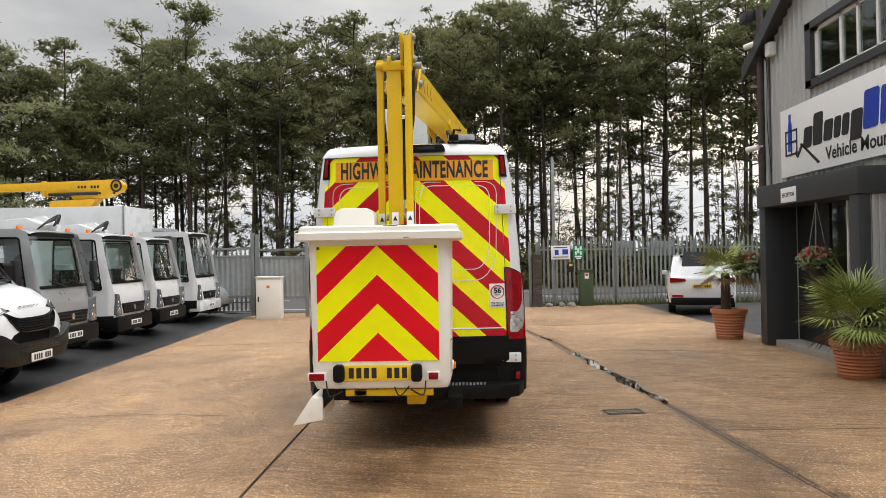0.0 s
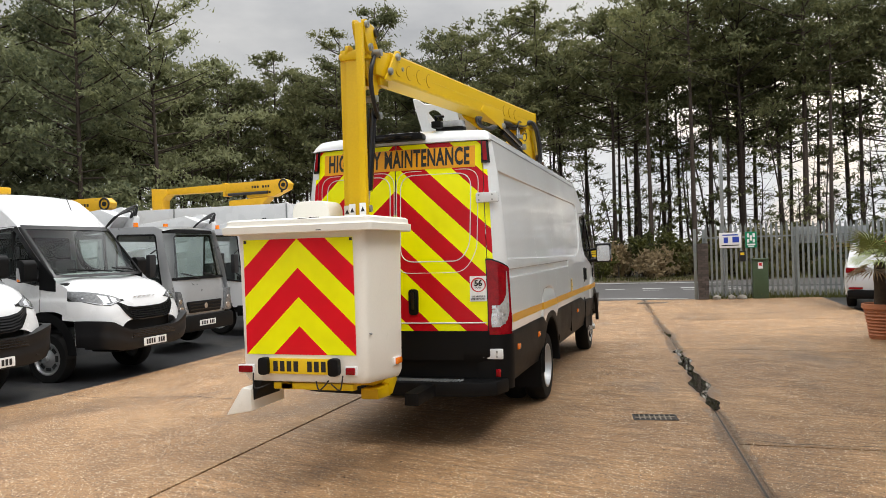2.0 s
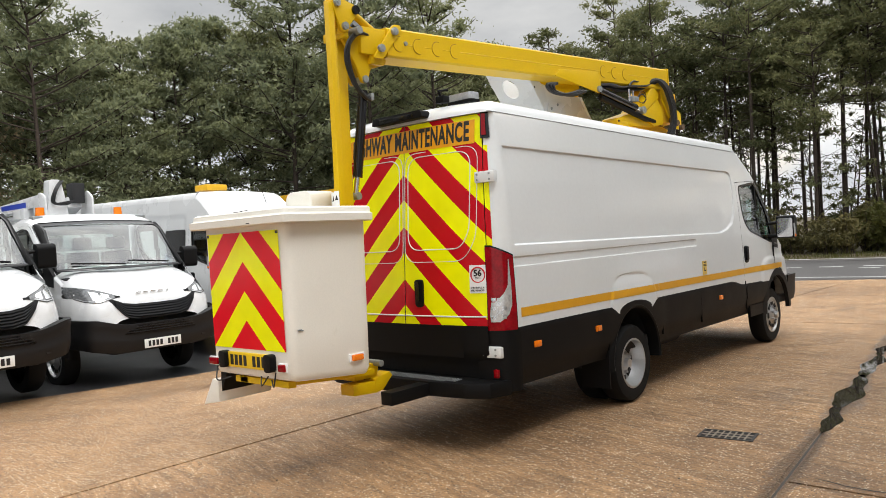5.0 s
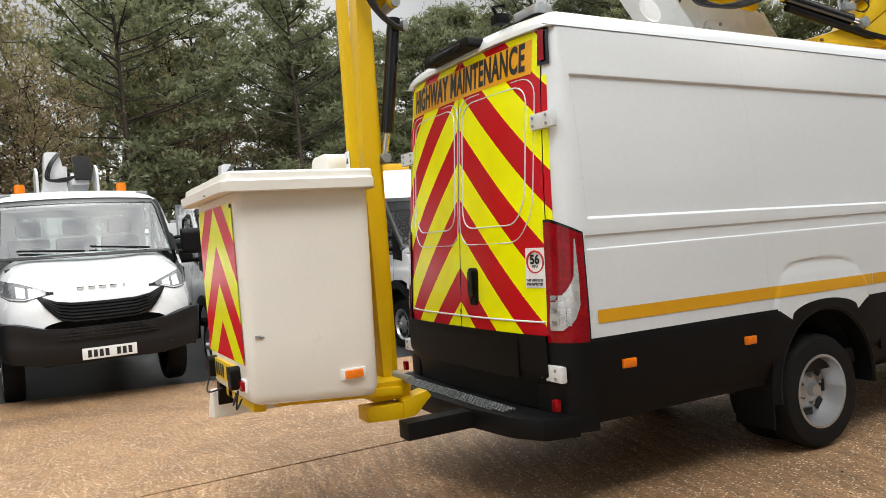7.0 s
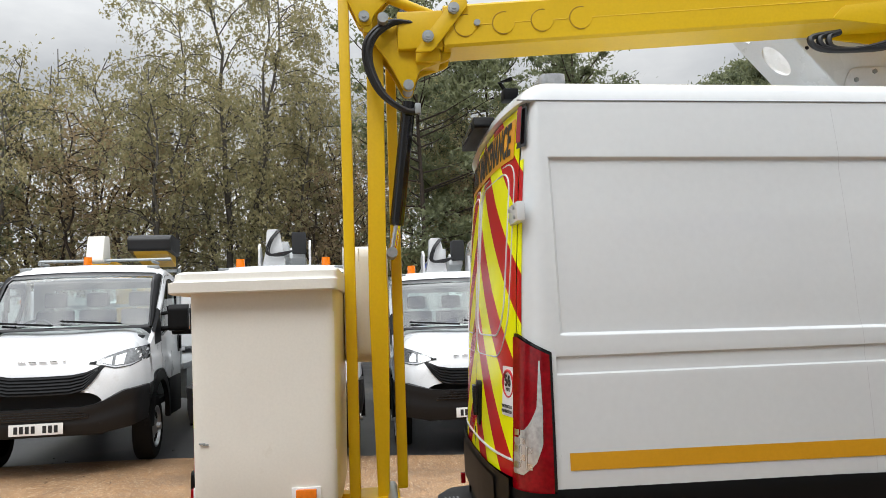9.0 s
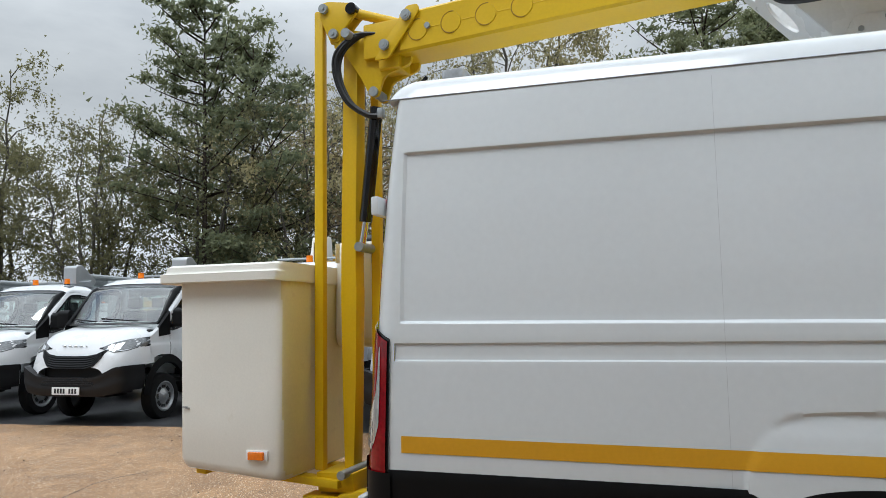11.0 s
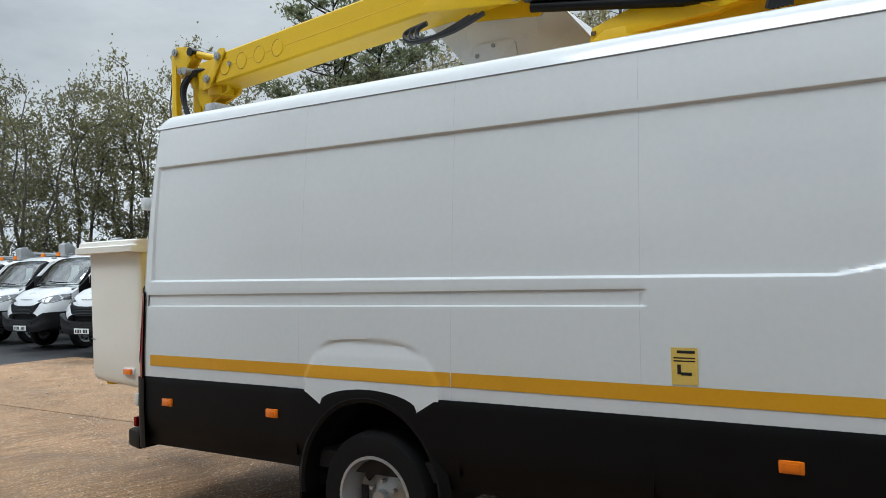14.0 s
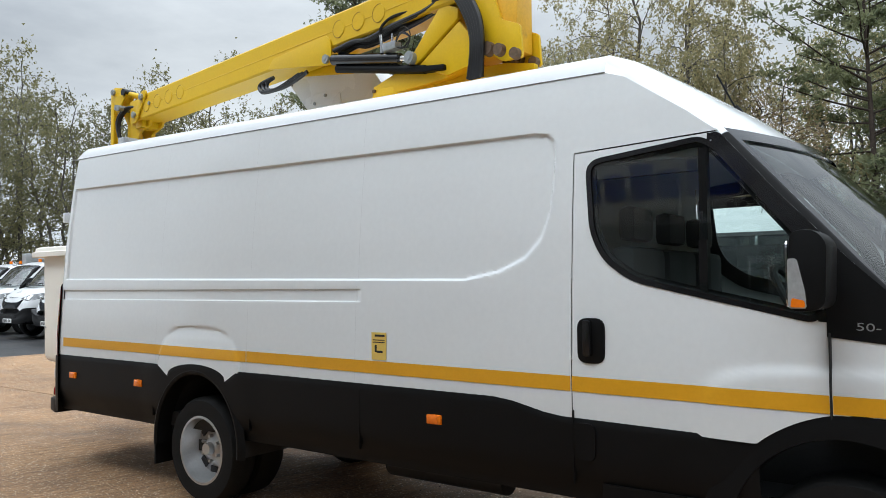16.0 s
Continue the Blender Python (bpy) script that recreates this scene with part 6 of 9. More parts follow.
    bp.inputs["Strength"].default_value = 0.7
    bp.inputs["Distance"].default_value = 0.018
    L.new(ad.outputs[0], bp.inputs["Height"])
    L.new(bp.outputs["Normal"], b.inputs["Normal"])
    return m


M_concrete = concrete_material()
M_tarmac = mat("wet_tarmac", (0.028, 0.028, 0.030), 0.42, vary=0.35, scale=0.9, fine=70, bump=0.004, dirt=(0.085, 0.072, 0.058), dirt_scale=0.8, dirt_at=0.55)
M_road = mat("road_asphalt", (0.078, 0.074, 0.072), 0.6, vary=0.4, scale=0.7, fine=50, bump=0.003)
M_line = mat("worn_road_paint", (0.62, 0.62, 0.6), 0.6, vary=0.15, dirt=(0.2, 0.2, 0.2), dirt_scale=6, dirt_at=0.58)
M_soil = mat("leafy_soil", (0.10, 0.075, 0.045), 0.9, vary=0.4, scale=0.8, fine=14, bump=0.02, dirt=(0.05, 0.075, 0.025), dirt_scale=0.5, dirt_at=0.5)
M_joint = mat("dirty_joint", (0.035, 0.028, 0.022), 0.6, vary=0.4, scale=4)
M_water = mat("standing_water", (0.04, 0.034, 0.026), -0.06, vary=0.3, scale=3)
M_iron = mat("cast_iron", (0.03, 0.026, 0.023), 0.55, metal=0.3, vary=0.3, bump=0.001)


def channel_x(y):
    return 2.88 - 0.095 * np.asarray(y, float)


def site_ground():
    ys = np.concatenate([[-2500, -600, -150, -70], np.arange(-40, 61, 2.0), [80, 160, 600, 2500]])
    xs = np.concatenate([[-2500, -600, -150, -80], np.arange(-50, 51, 2.0), [80, 160, 600, 2500]])
    g = grid("ground", lambda X, Y: (X, Y, ground_z(X, Y) - 0.10), xs, ys, M_soil)
    tagged(g, "brown leafy ground round the yard", "ground", kind="structure")
    # tarmac under the parked row, to the south and beside the building
    p = grid("parking", lambda X, Y: (X, Y, ground_z(X, Y) - 0.020), np.arange(-34, 30.1, 1.0), np.arange(-46, 20.1, 1.0), M_tarmac)
    tagged(p, "dark wet tarmac parking area", "parking area", kind="structure")
    r = grid("road", lambda X, Y: (X, Y, ground_z(X, Y) - 0.06 + 0.05 * np.exp(-((Y - 26) / 4) ** 2)), np.arange(-90, 91, 3.0), np.linspace(20.1, 33.4, 8), M_road)
    tagged(r, "grey asphalt road beyond the gate", "road", kind="structure")

    def line(x0, x1, y, w, z=-0.005):
        bm = bmesh.new()
        zz = float(gz(x0, y)) - 0.06 + 0.05 * math.exp(-((y - 26) / 4) ** 2) + 0.006
        box(x0, x1, y - w / 2, y + w / 2, zz - 0.004, zz + 0.002, bm)
        part("road_line", bm, M_line, r, "worn white road line", smooth=False)
    line(-60, 60, 31.6, 0.2)
    line(-60, 2.4, 20.9, 0.12)
    for k in range(34):
        x = -32 + k * 1.55
        line(x, x + 1.2, 26.9, 0.22)
        line(x + 0.1, x + 1.15, 25.7, 0.13) if k % 7 in (0, 1, 2, 5) else None
    # concrete slabs
    yard = thing("yard_slabs", Matrix.Identity(4), "brown concrete yard cast in large slabs", "paving", kind="structure")
    gap = 0.014
    left = lambda y: -5.5 - 0.085 * np.maximum(y - 1.0, 0)
    mid = lambda y: -1.20 + 0 * y
    chan = lambda y: channel_x(y) - 0.016
    chan2 = lambda y: channel_x(y) + 0.016
    right = lambda y: 6.40 + 0 * y
    lanes = ((left, mid, (-11.3, 9.5, 19.9)), (mid, chan, (-11.3, 8.6, 14.4, 19.9)), (chan2, right, (-11.3, -5.6, 0.5, 6.4, 12.2, 19.9)))
    for a, b, cuts in lanes:
        for y0, y1 in zip(cuts, cuts[1:]):
            n = max(3, int((y1 - y0) / 0.25))

            def fn(U, Y, a=a, b=b, y0=y0, y1=y1):
                xa, xb = a(Y) + gap, b(Y) - gap
                edge = (U < -0.0001) | (U > 1.0001) | (Y < y0 + gap) | (Y > y1 - gap)
                x = xa + (xb - xa) * np.clip(U, 0, 1)
                yy = np.clip(Y, y0 + gap, y1 - gap)
                return x, yy, ground_z(x, yy) - np.where(edge, 0.05, 0.0)
            us = np.concatenate([[-0.001], np.linspace(0, 1, 21), [1.001]])
            vs = np.concatenate([[y0], np.linspace(y0 + gap, y1 - gap, n), [y1]])
            grid("slab", fn, us, vs, M_concrete, yard)
    # joint fill under the slabs
    jf = grid("joint_fill", lambda U, Y: (left(Y) + 0.05 + 11.8 * U, Y, ground_z(left(Y) + 11.8 * U, Y) - 0.013), np.linspace(0, 1, 30), np.arange(-11.2, 19.9, 0.5), M_joint, yard, "dark dirt in the joints")
    # drain channel: a shallow dished strip with standing water
    def dish(U, Y):
        x = channel_x(Y) + 0.030 * U
        return x, Y, ground_z(x, Y) - 0.012 + 0.011 * U ** 2 - 0.002
    grid("drain_channel", dish, np.linspace(-1, 1, 7), np.arange(-11.2, 19.6, 0.2), M_concrete, yard, "dark shallow drain channel")
    rnd = random.Random(8)
    for y0, ln, wd in ((2.3, 1.0, 0.06), (3.45, 1.6, 0.095), (4.85, 1.4, 0.085), (5.9, 0.8, 0.06), (8.6, 1.0, 0.04)):
        def pond(A, R, y0=y0, ln=ln, wd=wd):
            y = y0 + ln / 2 * R * np.sin(A)
            x = channel_x(y) + 0.02 * np.sin(4 * y) + wd * R * np.cos(A) * (1 + 0.3 * np.sin(3 * A + y0) + 0.22 * np.sin(7 * A + y0))
            return x, y, ground_z(x, y) + 0.0015
        grid("puddle", pond, np.linspace(0, 2 * math.pi, 48), [0.0, 0.5, 1.0], M_water, yard, "still rain water in the channel")
    # stains beside it, hairline cracks
    for pts in (((3.0, 0.62), (3.6, 0.58), (4.2, 0.64), (5.1, 0.55), (5.8, 0.66)), ((5.1, 0.55), (5.25, 0.1), (5.1, -0.4), (5.35, -1.1)), ((-1.3, -4.2), (-2.3, -4.5), (-3.2, -4.3)), ((-2.2, 1.4), (-3.4, 1.7), (-4.6, 1.5), (-6.0, 1.8)), ((3.4, 3.2), (4.0, 3.5), (4.6, 3.3)), ((-1.3, -8.0), (0.2, -8.3), (1.4, -8.1))):
        P = []
        for (xa, ya), (xb, yb) in zip(pts, pts[1:]):
            for k in range(6):
                q = k / 6
                P.append((xa + (xb - xa) * q + rnd.uniform(-0.03, 0.03), ya + (yb - ya) * q + rnd.uniform(-0.03, 0.03)))
        v, f = [], []
        for i, (x, y) in enumerate(P):
            w = rnd.uniform(0.003, 0.009)
            dx, dy = (P[min(i + 1, len(P) - 1)][0] - P[max(i - 1, 0)][0]), (P[min(i + 1, len(P) - 1)][1] - P[max(i - 1, 0)][1])
            l = math.hypot(dx, dy) or 1
            v += [(x - dy / l * w, y + dx / l * w, gz(x, y) + 0.002), (x + dy / l * w, y - dx / l * w, gz(x, y) + 0.002)]
        f = [(2 * i, 2 * i + 1, 2 * i + 3, 2 * i + 2) for i in range(len(P) - 1)]
        from_arrays("crack", v, f, M_joint, yard, "hairline crack", smooth=False)
    # small stones lying about
    st = bmesh.new()
    for k in range(420):
        x, y = rnd.uniform(-6, 6), rnd.uniform(-9, 12)
        s = rnd.uniform(0.002, 0.006)
        box(-s, s, -s * 0.8, s * 0.8, 0, s, st, Matrix.Translation((x, y, gz(x, y))) @ Matrix.Rotation(rnd.uniform(0, 3), 4, "Z"))
    for k in range(160):
        x, y = rnd.uniform(-6.2, -2), rnd.uniform(-12, -3)
        s = rnd.uniform(0.003, 0.009)
        box(-s, s, -s * 0.8, s * 0.8, 0, s, st, Matrix.Translation((x, y, gz(x, y))) @ Matrix.Rotation(rnd.uniform(0, 3), 4, "Z"))
    tagged(part("gravel", st, M_joint, smooth=False), "scattered dark grit and leaf crumbs", "gravel", kind="stuff")
    # gully grating
    gx, gy = 2.14, 1.375
    gr = thing("drain_grate", Matrix.Translation((gx, gy, gz(gx, gy))) @ Matrix.Rotation(radians(8), 4, "Z"), "black cast iron drain grate in the concrete", "drain grate")
    part("frame", box(-0.21, 0.21, -0.125, -0.105, 0, 0.006, box(-0.21, 0.21, 0.105, 0.125, 0, 0.006, box(-0.21, -0.19, -0.105, 0.105, 0, 0.006, box(0.19, 0.21, -0.105, 0.105, 0, 0.006)))), M_iron, gr, smooth=False)
    M_worn = mat("worn_dusty_iron", (0.26, 0.22, 0.17), 0.6, metal=0.2, vary=0.35, scale=20)
    M_pit_shade = mat("pit_shade", (0.012, 0.011, 0.010), 0.8, vary=0.3)
    # thin plate on the slab; the shade between the bars is its colour
    part("pit", box(-0.19, 0.19, -0.105, 0.105, 0.0012, 0.0022), M_pit_shade, gr, "dark plate standing for the shaded opening")
    for k in range(7):
        x = -0.144 + k * 0.048
        part("bar", box(x - 0.006, x + 0.006, -0.105, 0.105, 0.002, 0.006), M_worn, gr, smooth=False)
    for y in (-0.035, 0.035):
        part("cross_bar", box(-0.19, 0.19, y - 0.006, y + 0.006, 0.002, 0.0065), M_worn, gr, smooth=False)
    gx, gy = 1.35, 18.3
    c2 = thing("drain_cover", Matrix.Translation((gx, gy, gz(gx, gy))), "dark iron cover near the gate", "drain cover")
    part("plate", box(-0.45, 0.45, -0.2, 0.2, 0, 0.006), M_iron, c2)


site_ground()

# ---- gate, palisade fences, cabinets and signs ----
M_pale = mat("galvanised_pale", (0.22, 0.24, 0.235), 0.48, metal=0.35, vary=0.25, scale=4, per_object=0.12)
M_brick_dark = mat("dark_brick", (0.075, 0.06, 0.052), 0.85, vary=0.4, scale=9, bump=0.004, per_object=0.3)
M_green_cab = mat("green_cabinet_paint", (0.045, 0.075, 0.035), 0.45, vary=0.15, scale=4, dirt=(0.09, 0.09, 0.06), dirt_scale=3, dirt_at=0.55)
M_stone = mat("rough_stone", (0.22, 0.2, 0.17), 0.9, vary=0.3, scale=6, bump=0.01)


def pale_mesh(h):
    bm = bmesh.new()
    v = [(-0.035, 0.0), (-0.035, h - 0.14), (-0.02, h - 0.05), (0, h), (0.02, h - 0.05), (0.035, h - 0.14), (0.035, 0.0)]
    a = [bm.verts.new((x, 0.012 * (1 - abs(x) / 0.035) - 0.012, z)) for x, z in v]
    b = [bm.verts.new((x, 0.012 * (1 - abs(x) / 0.035) - 0.009, z)) for x, z in v]
    bm.faces.new(a)
    bm.faces.new(b[::-1])
    n = len(a)
    for i in range(n):
        bm.faces.new((a[i], b[i], b[(i + 1) % n], a[(i + 1) % n]))
    me = bpy.data.meshes.new("pale")
    bm.to_mesh(me)
    bm.free()
    me.materials.append(M_pale)
    return me


def palisade(x0, x1, y, h=2.35, step=0.152, label="grey galvanised palisade fence"):
    z = gz((x0 + x1) / 2, y) - 0.02
    f = thing("palisade_fence", Matrix.Translation((x0, y, z)), label, "fence")
    me = pale_mesh(h)
    n = int((x1 - x0) / step)
    for i in range(n):
        o = new("pale", me)
        o.parent = f
        o.matrix_basis = pose((i + 0.5) * step, -0.045, 0.06, 0, 0, 0)
    for zz in (0.35, h - 0.42):
        part("rail", box(0, x1 - x0, -0.035, 0.0, zz, zz + 0.05), M_pale, f)
    k = 0.0
    while k <= x1 - x0 + 0.01:
        part("post", box(k - 0.05, k + 0.05, 0.0, 0.10, 0, h - 0.12), M_pale, f, bevel=0.006)
        k += 2.75
    return f


palisade(2.95, 15.0, 20.0)
palisade(-16.5, -6.62, 18.9, 2.15)
# open gate leaf standing on the parked side, sheeted at the bottom
def sheeted_gate(x0, x1, y, label):
    z = gz((x0 + x1) / 2, y)
    g = thing("yard_gate", Matrix.Translation((x0, y, z)), label, "gate")
    w = x1 - x0
    for x in (0.0, w):
        part("gate_post", box(x - 0.06, x + 0.06, -0.06, 0.06, 0, 2.75), M_pale, g, "square grey post", bevel=0.01)
    for zz in (0.12, 0.62, 1.95, 2.2):
        part("rail", box(0.06, w - 0.06, -0.025, 0.025, zz, zz + 0.07), M_pale, g, bevel=0.005)
    bm = bmesh.new()
    n = int(w / 0.09)
    xs = np.linspace(0.07, w - 0.07, 2 * n)
    v = []
    for i, x in enumerate(xs):
        d = 0.012 if (i // 2) % 2 else -0.012
        v += [(x, d, 0.66), (x, d, 1.98)]
    me = from_arrays("gate_sheet", v, [(2 * i, 2 * i + 2, 2 * i + 3, 2 * i + 1) for i in range(len(xs) - 1)], M_galv, g, "ribbed grey sheet", smooth=False)
    return g


sheeted_gate(-9.4, -6.65, 18.0, "grey steel gate with ribbed infill")
sheeted_gate(-6.5, -4.85, 18.0, "grey steel gate leaf beside the opening")

gp = thing("gate_pillar", Matrix.Translation((2.78, 19.75, gz(2.78, 19.75))), "dark brick gate pillar with a grey steel post", "pillar")
part("steel_post", box(-0.16, -0.06, -0.05, 0.05, 0, 2.3), M_pale, gp, "grey steel post", bevel=0.006)
part("core", box(-0.04, 0.29, -0.16, 0.16, 0, 1.82), M_joint, gp)
bme = box(-0.105, 0.105, -0.05, 0.05, -0.0325, 0.0325)
bmesh.ops.bevel(bme, geom=bme.edges[:], offset=0.005, segments=1, affect="EDGES")
brick_me = bpy.data.meshes.new("brick")
bme.to_mesh(brick_me)
bme.free()
brick_me.materials.append(M_brick_dark)
for row in range(24):
    for k, (bx, by, rot) in enumerate(((0.065, -0.125, 0), (0.24, -0.07, 90), (0.185, 0.125, 0), (0.01, 0.07, 90))):
        o = new("brick", brick_me)
        o.parent = gp
        if row % 2:
            bx, by = 0.25 - bx, by
        o.matrix_basis = pose(bx, by, 0.04 + row * 0.075, 0, 0, rot)

sp = thing("sign_pole", Matrix.Translation((3.55, 20.12, gz(3.55, 20.1))), "tall grey lamp pole behind the fence", "pole")
part("pole", cyl((0, 0, 0), (0, 0, 5.3), 0.05, 0.04), M_galv, sp)
part("pole_sleeve", box(-0.055, 0.055, -0.05, -0.02, 2.3, 5.2), M_galv, sp, "narrow pale board on the pole", bevel=0.01)


def fence_sign(name, x0, x1, z0, z1, material, label, deco=None, y=19.93):
    s = thing(name, Matrix.Translation(((x0 + x1) / 2, y, (z0 + z1) / 2)), label, "sign")
    w, h = (x1 - x0) / 2, (z1 - z0) / 2
    part("panel", box(-w, w, -0.008, 0.0, -h, h), material, s, bevel=0.002)
    for item in deco or ():
        a, b, c, d, mm = item
        part("marking", box(a * w, b * w, -0.0105, -0.0075, c * h, d * h), mm, s, smooth=False)
    return s


fence_sign("site_sign", 3.43, 4.10, 1.47, 1.96, M_white_film, "white site safety sign with blue symbols on the fence", ((-0.6, -0.2, -0.35, 0.4, M_blue_film), (0.2, 0.8, -0.3, 0.45, M_blue_film), (-0.7, 0.7, 0.62, 0.78, M_blue_film), (-0.8, 0.8, -0.72, -0.6, M_print)))
fence_sign("assembly_sign", 4.22, 4.56, 1.46, 1.97, M_green_film, "green assembly point sign with white symbols on the fence", ((-0.7, -0.3, 0.3, 0.8, M_white_film), (0.3, 0.7, 0.3, 0.8, M_white_film), (-0.7, -0.3, -0.35, 0.1, M_white_film), (0.3, 0.7, -0.35, 0.1, M_white_film), (-0.2, 0.2, -0.1, 0.55, M_white_film), (-0.75, 0.75, -0.7, -0.5, M_white_film), (-0.5, 0.5, -0.9, -0.76, M_white_film)))
fence_sign("fence_board", 5.66, 6.34, 1.56, 2.08, M_galv, "blank grey board behind the fence pales", y=20.06)
fence_sign("fence_board", 6.90, 7.78, 1.54, 2.06, M_galv, "blank grey board behind the fence pales", y=20.06)
fence_sign("key_box", 4.02, 4.22, 1.02, 1.36, M_print, "small black box with a yellow label", ((-0.6, 0.6, 0.2, 0.7, M_plate_y),))
cabg = thing("green_cabinet", Matrix.Translation((4.62, 19.75, gz(4.6, 19.7))), "olive green steel utility cabinet", "cabinet")
part("body", box(-0.23, 0.23, -0.16, 0.16, 0, 1.22), M_green_cab, cabg, bevel=0.012)
part("lid", box(-0.25, 0.25, -0.19, 0.19, 1.22, 1.27), M_green_cab, cabg, bevel=0.012)
part("notice", box(-0.07, 0.07, -0.166, -0.16, 0.95, 1.15), M_white_film, cabg, "white prohibition notice")
part("notice_mark", box(-0.045, 0.045, -0.168, -0.165, 1.04, 1.13), M_red_film, cabg)
wc = thing("white_cabinet", Matrix.Translation((-5.98, 17.55, gz(-6, 17.5))), "cream steel electric cabinet with a single door", "cabinet")
part("body", box(-0.40, 0.40, -0.2, 0.2, 0, 1.32), M_cream, wc, bevel=0.01)
part("door", box(-0.35, 0.35, -0.215, -0.2, 0.06, 1.24), M_cream, wc, bevel=0.006)
part("cap", box(-0.43, 0.43, -0.24, 0.22, 1.32, 1.37), M_cream, wc, bevel=0.01)
part("lock", box(-0.34, -0.30, -0.235, -0.21, 0.55, 0.72), M_print, wc, "black latch")
part("hazard_label", box(-0.05, 0.05, -0.219, -0.214, 1.0, 1.08), M_orange_lens, wc)
rnd = random.Random(21)
for x in (3.3, 3.75, 4.05):
    s = thing("stone", Matrix.Translation((x, 19.6 + rnd.uniform(-0.1, 0.1), gz(x, 19.6))) @ Matrix.Rotation(rnd.uniform(0, 3), 4, "Z"), "rough grey stone at the foot of the fence", "stone")
    bm = bmesh.new()
    bmesh.ops.create_icosphere(bm, subdivisions=2, radius=1)
    for v in bm.verts:
        v.co = Vector((v.co.x * 0.17, v.co.y * 0.12, max(v.co.z, -0.3) * 0.11 + 0.03)) * (1 + 0.3 * noise.noise(v.co * 2 + Vector((x, 0, 0))))
    part("rock", bm, M_stone, s)
ys_ = thing("road_sign", Matrix.Translation((-2.65, 36.4, gz(-2.65, 36.4) - 0.1)), "yellow notice on a wooden post across the road", "sign")
part("post", box(-0.06, 0.06, -0.05, 0.05, 0, 2.45), M_brick_dark, ys_, "weathered post")
part("panel", box(-0.27, 0.27, -0.07, -0.05, 1.38, 1.78), M_plate_y, ys_, "yellow panel")
part("marking", box(-0.22, 0.22, -0.074, -0.07, 1.63, 1.66, box(-0.22, 0.22, -0.074, -0.07, 1.51, 1.54)), M_print, ys_, smooth=False)

# ---- reception building ----
M_clad = mat("grey_cladding", (0.44, 0.445, 0.44), 0.45, metal=0.15, vary=0.08, scale=0.7, dirt=(0.24, 0.24, 0.23), dirt_scale=1.2, dirt_at=0.6)
M_trim = mat("anthracite_trim", (0.035, 0.038, 0.042), 0.45, vary=0.12)
M_door_dark = mat("dark_door", (0.02, 0.021, 0.023), 0.35, vary=0.15)
M_upvc = mat("white_window_frame", (0.8, 0.8, 0.79), 0.35, vary=0.04)
M_room = mat("room_wall", (0.25, 0.24, 0.22), 0.8, vary=0.1)
FX = 6.42


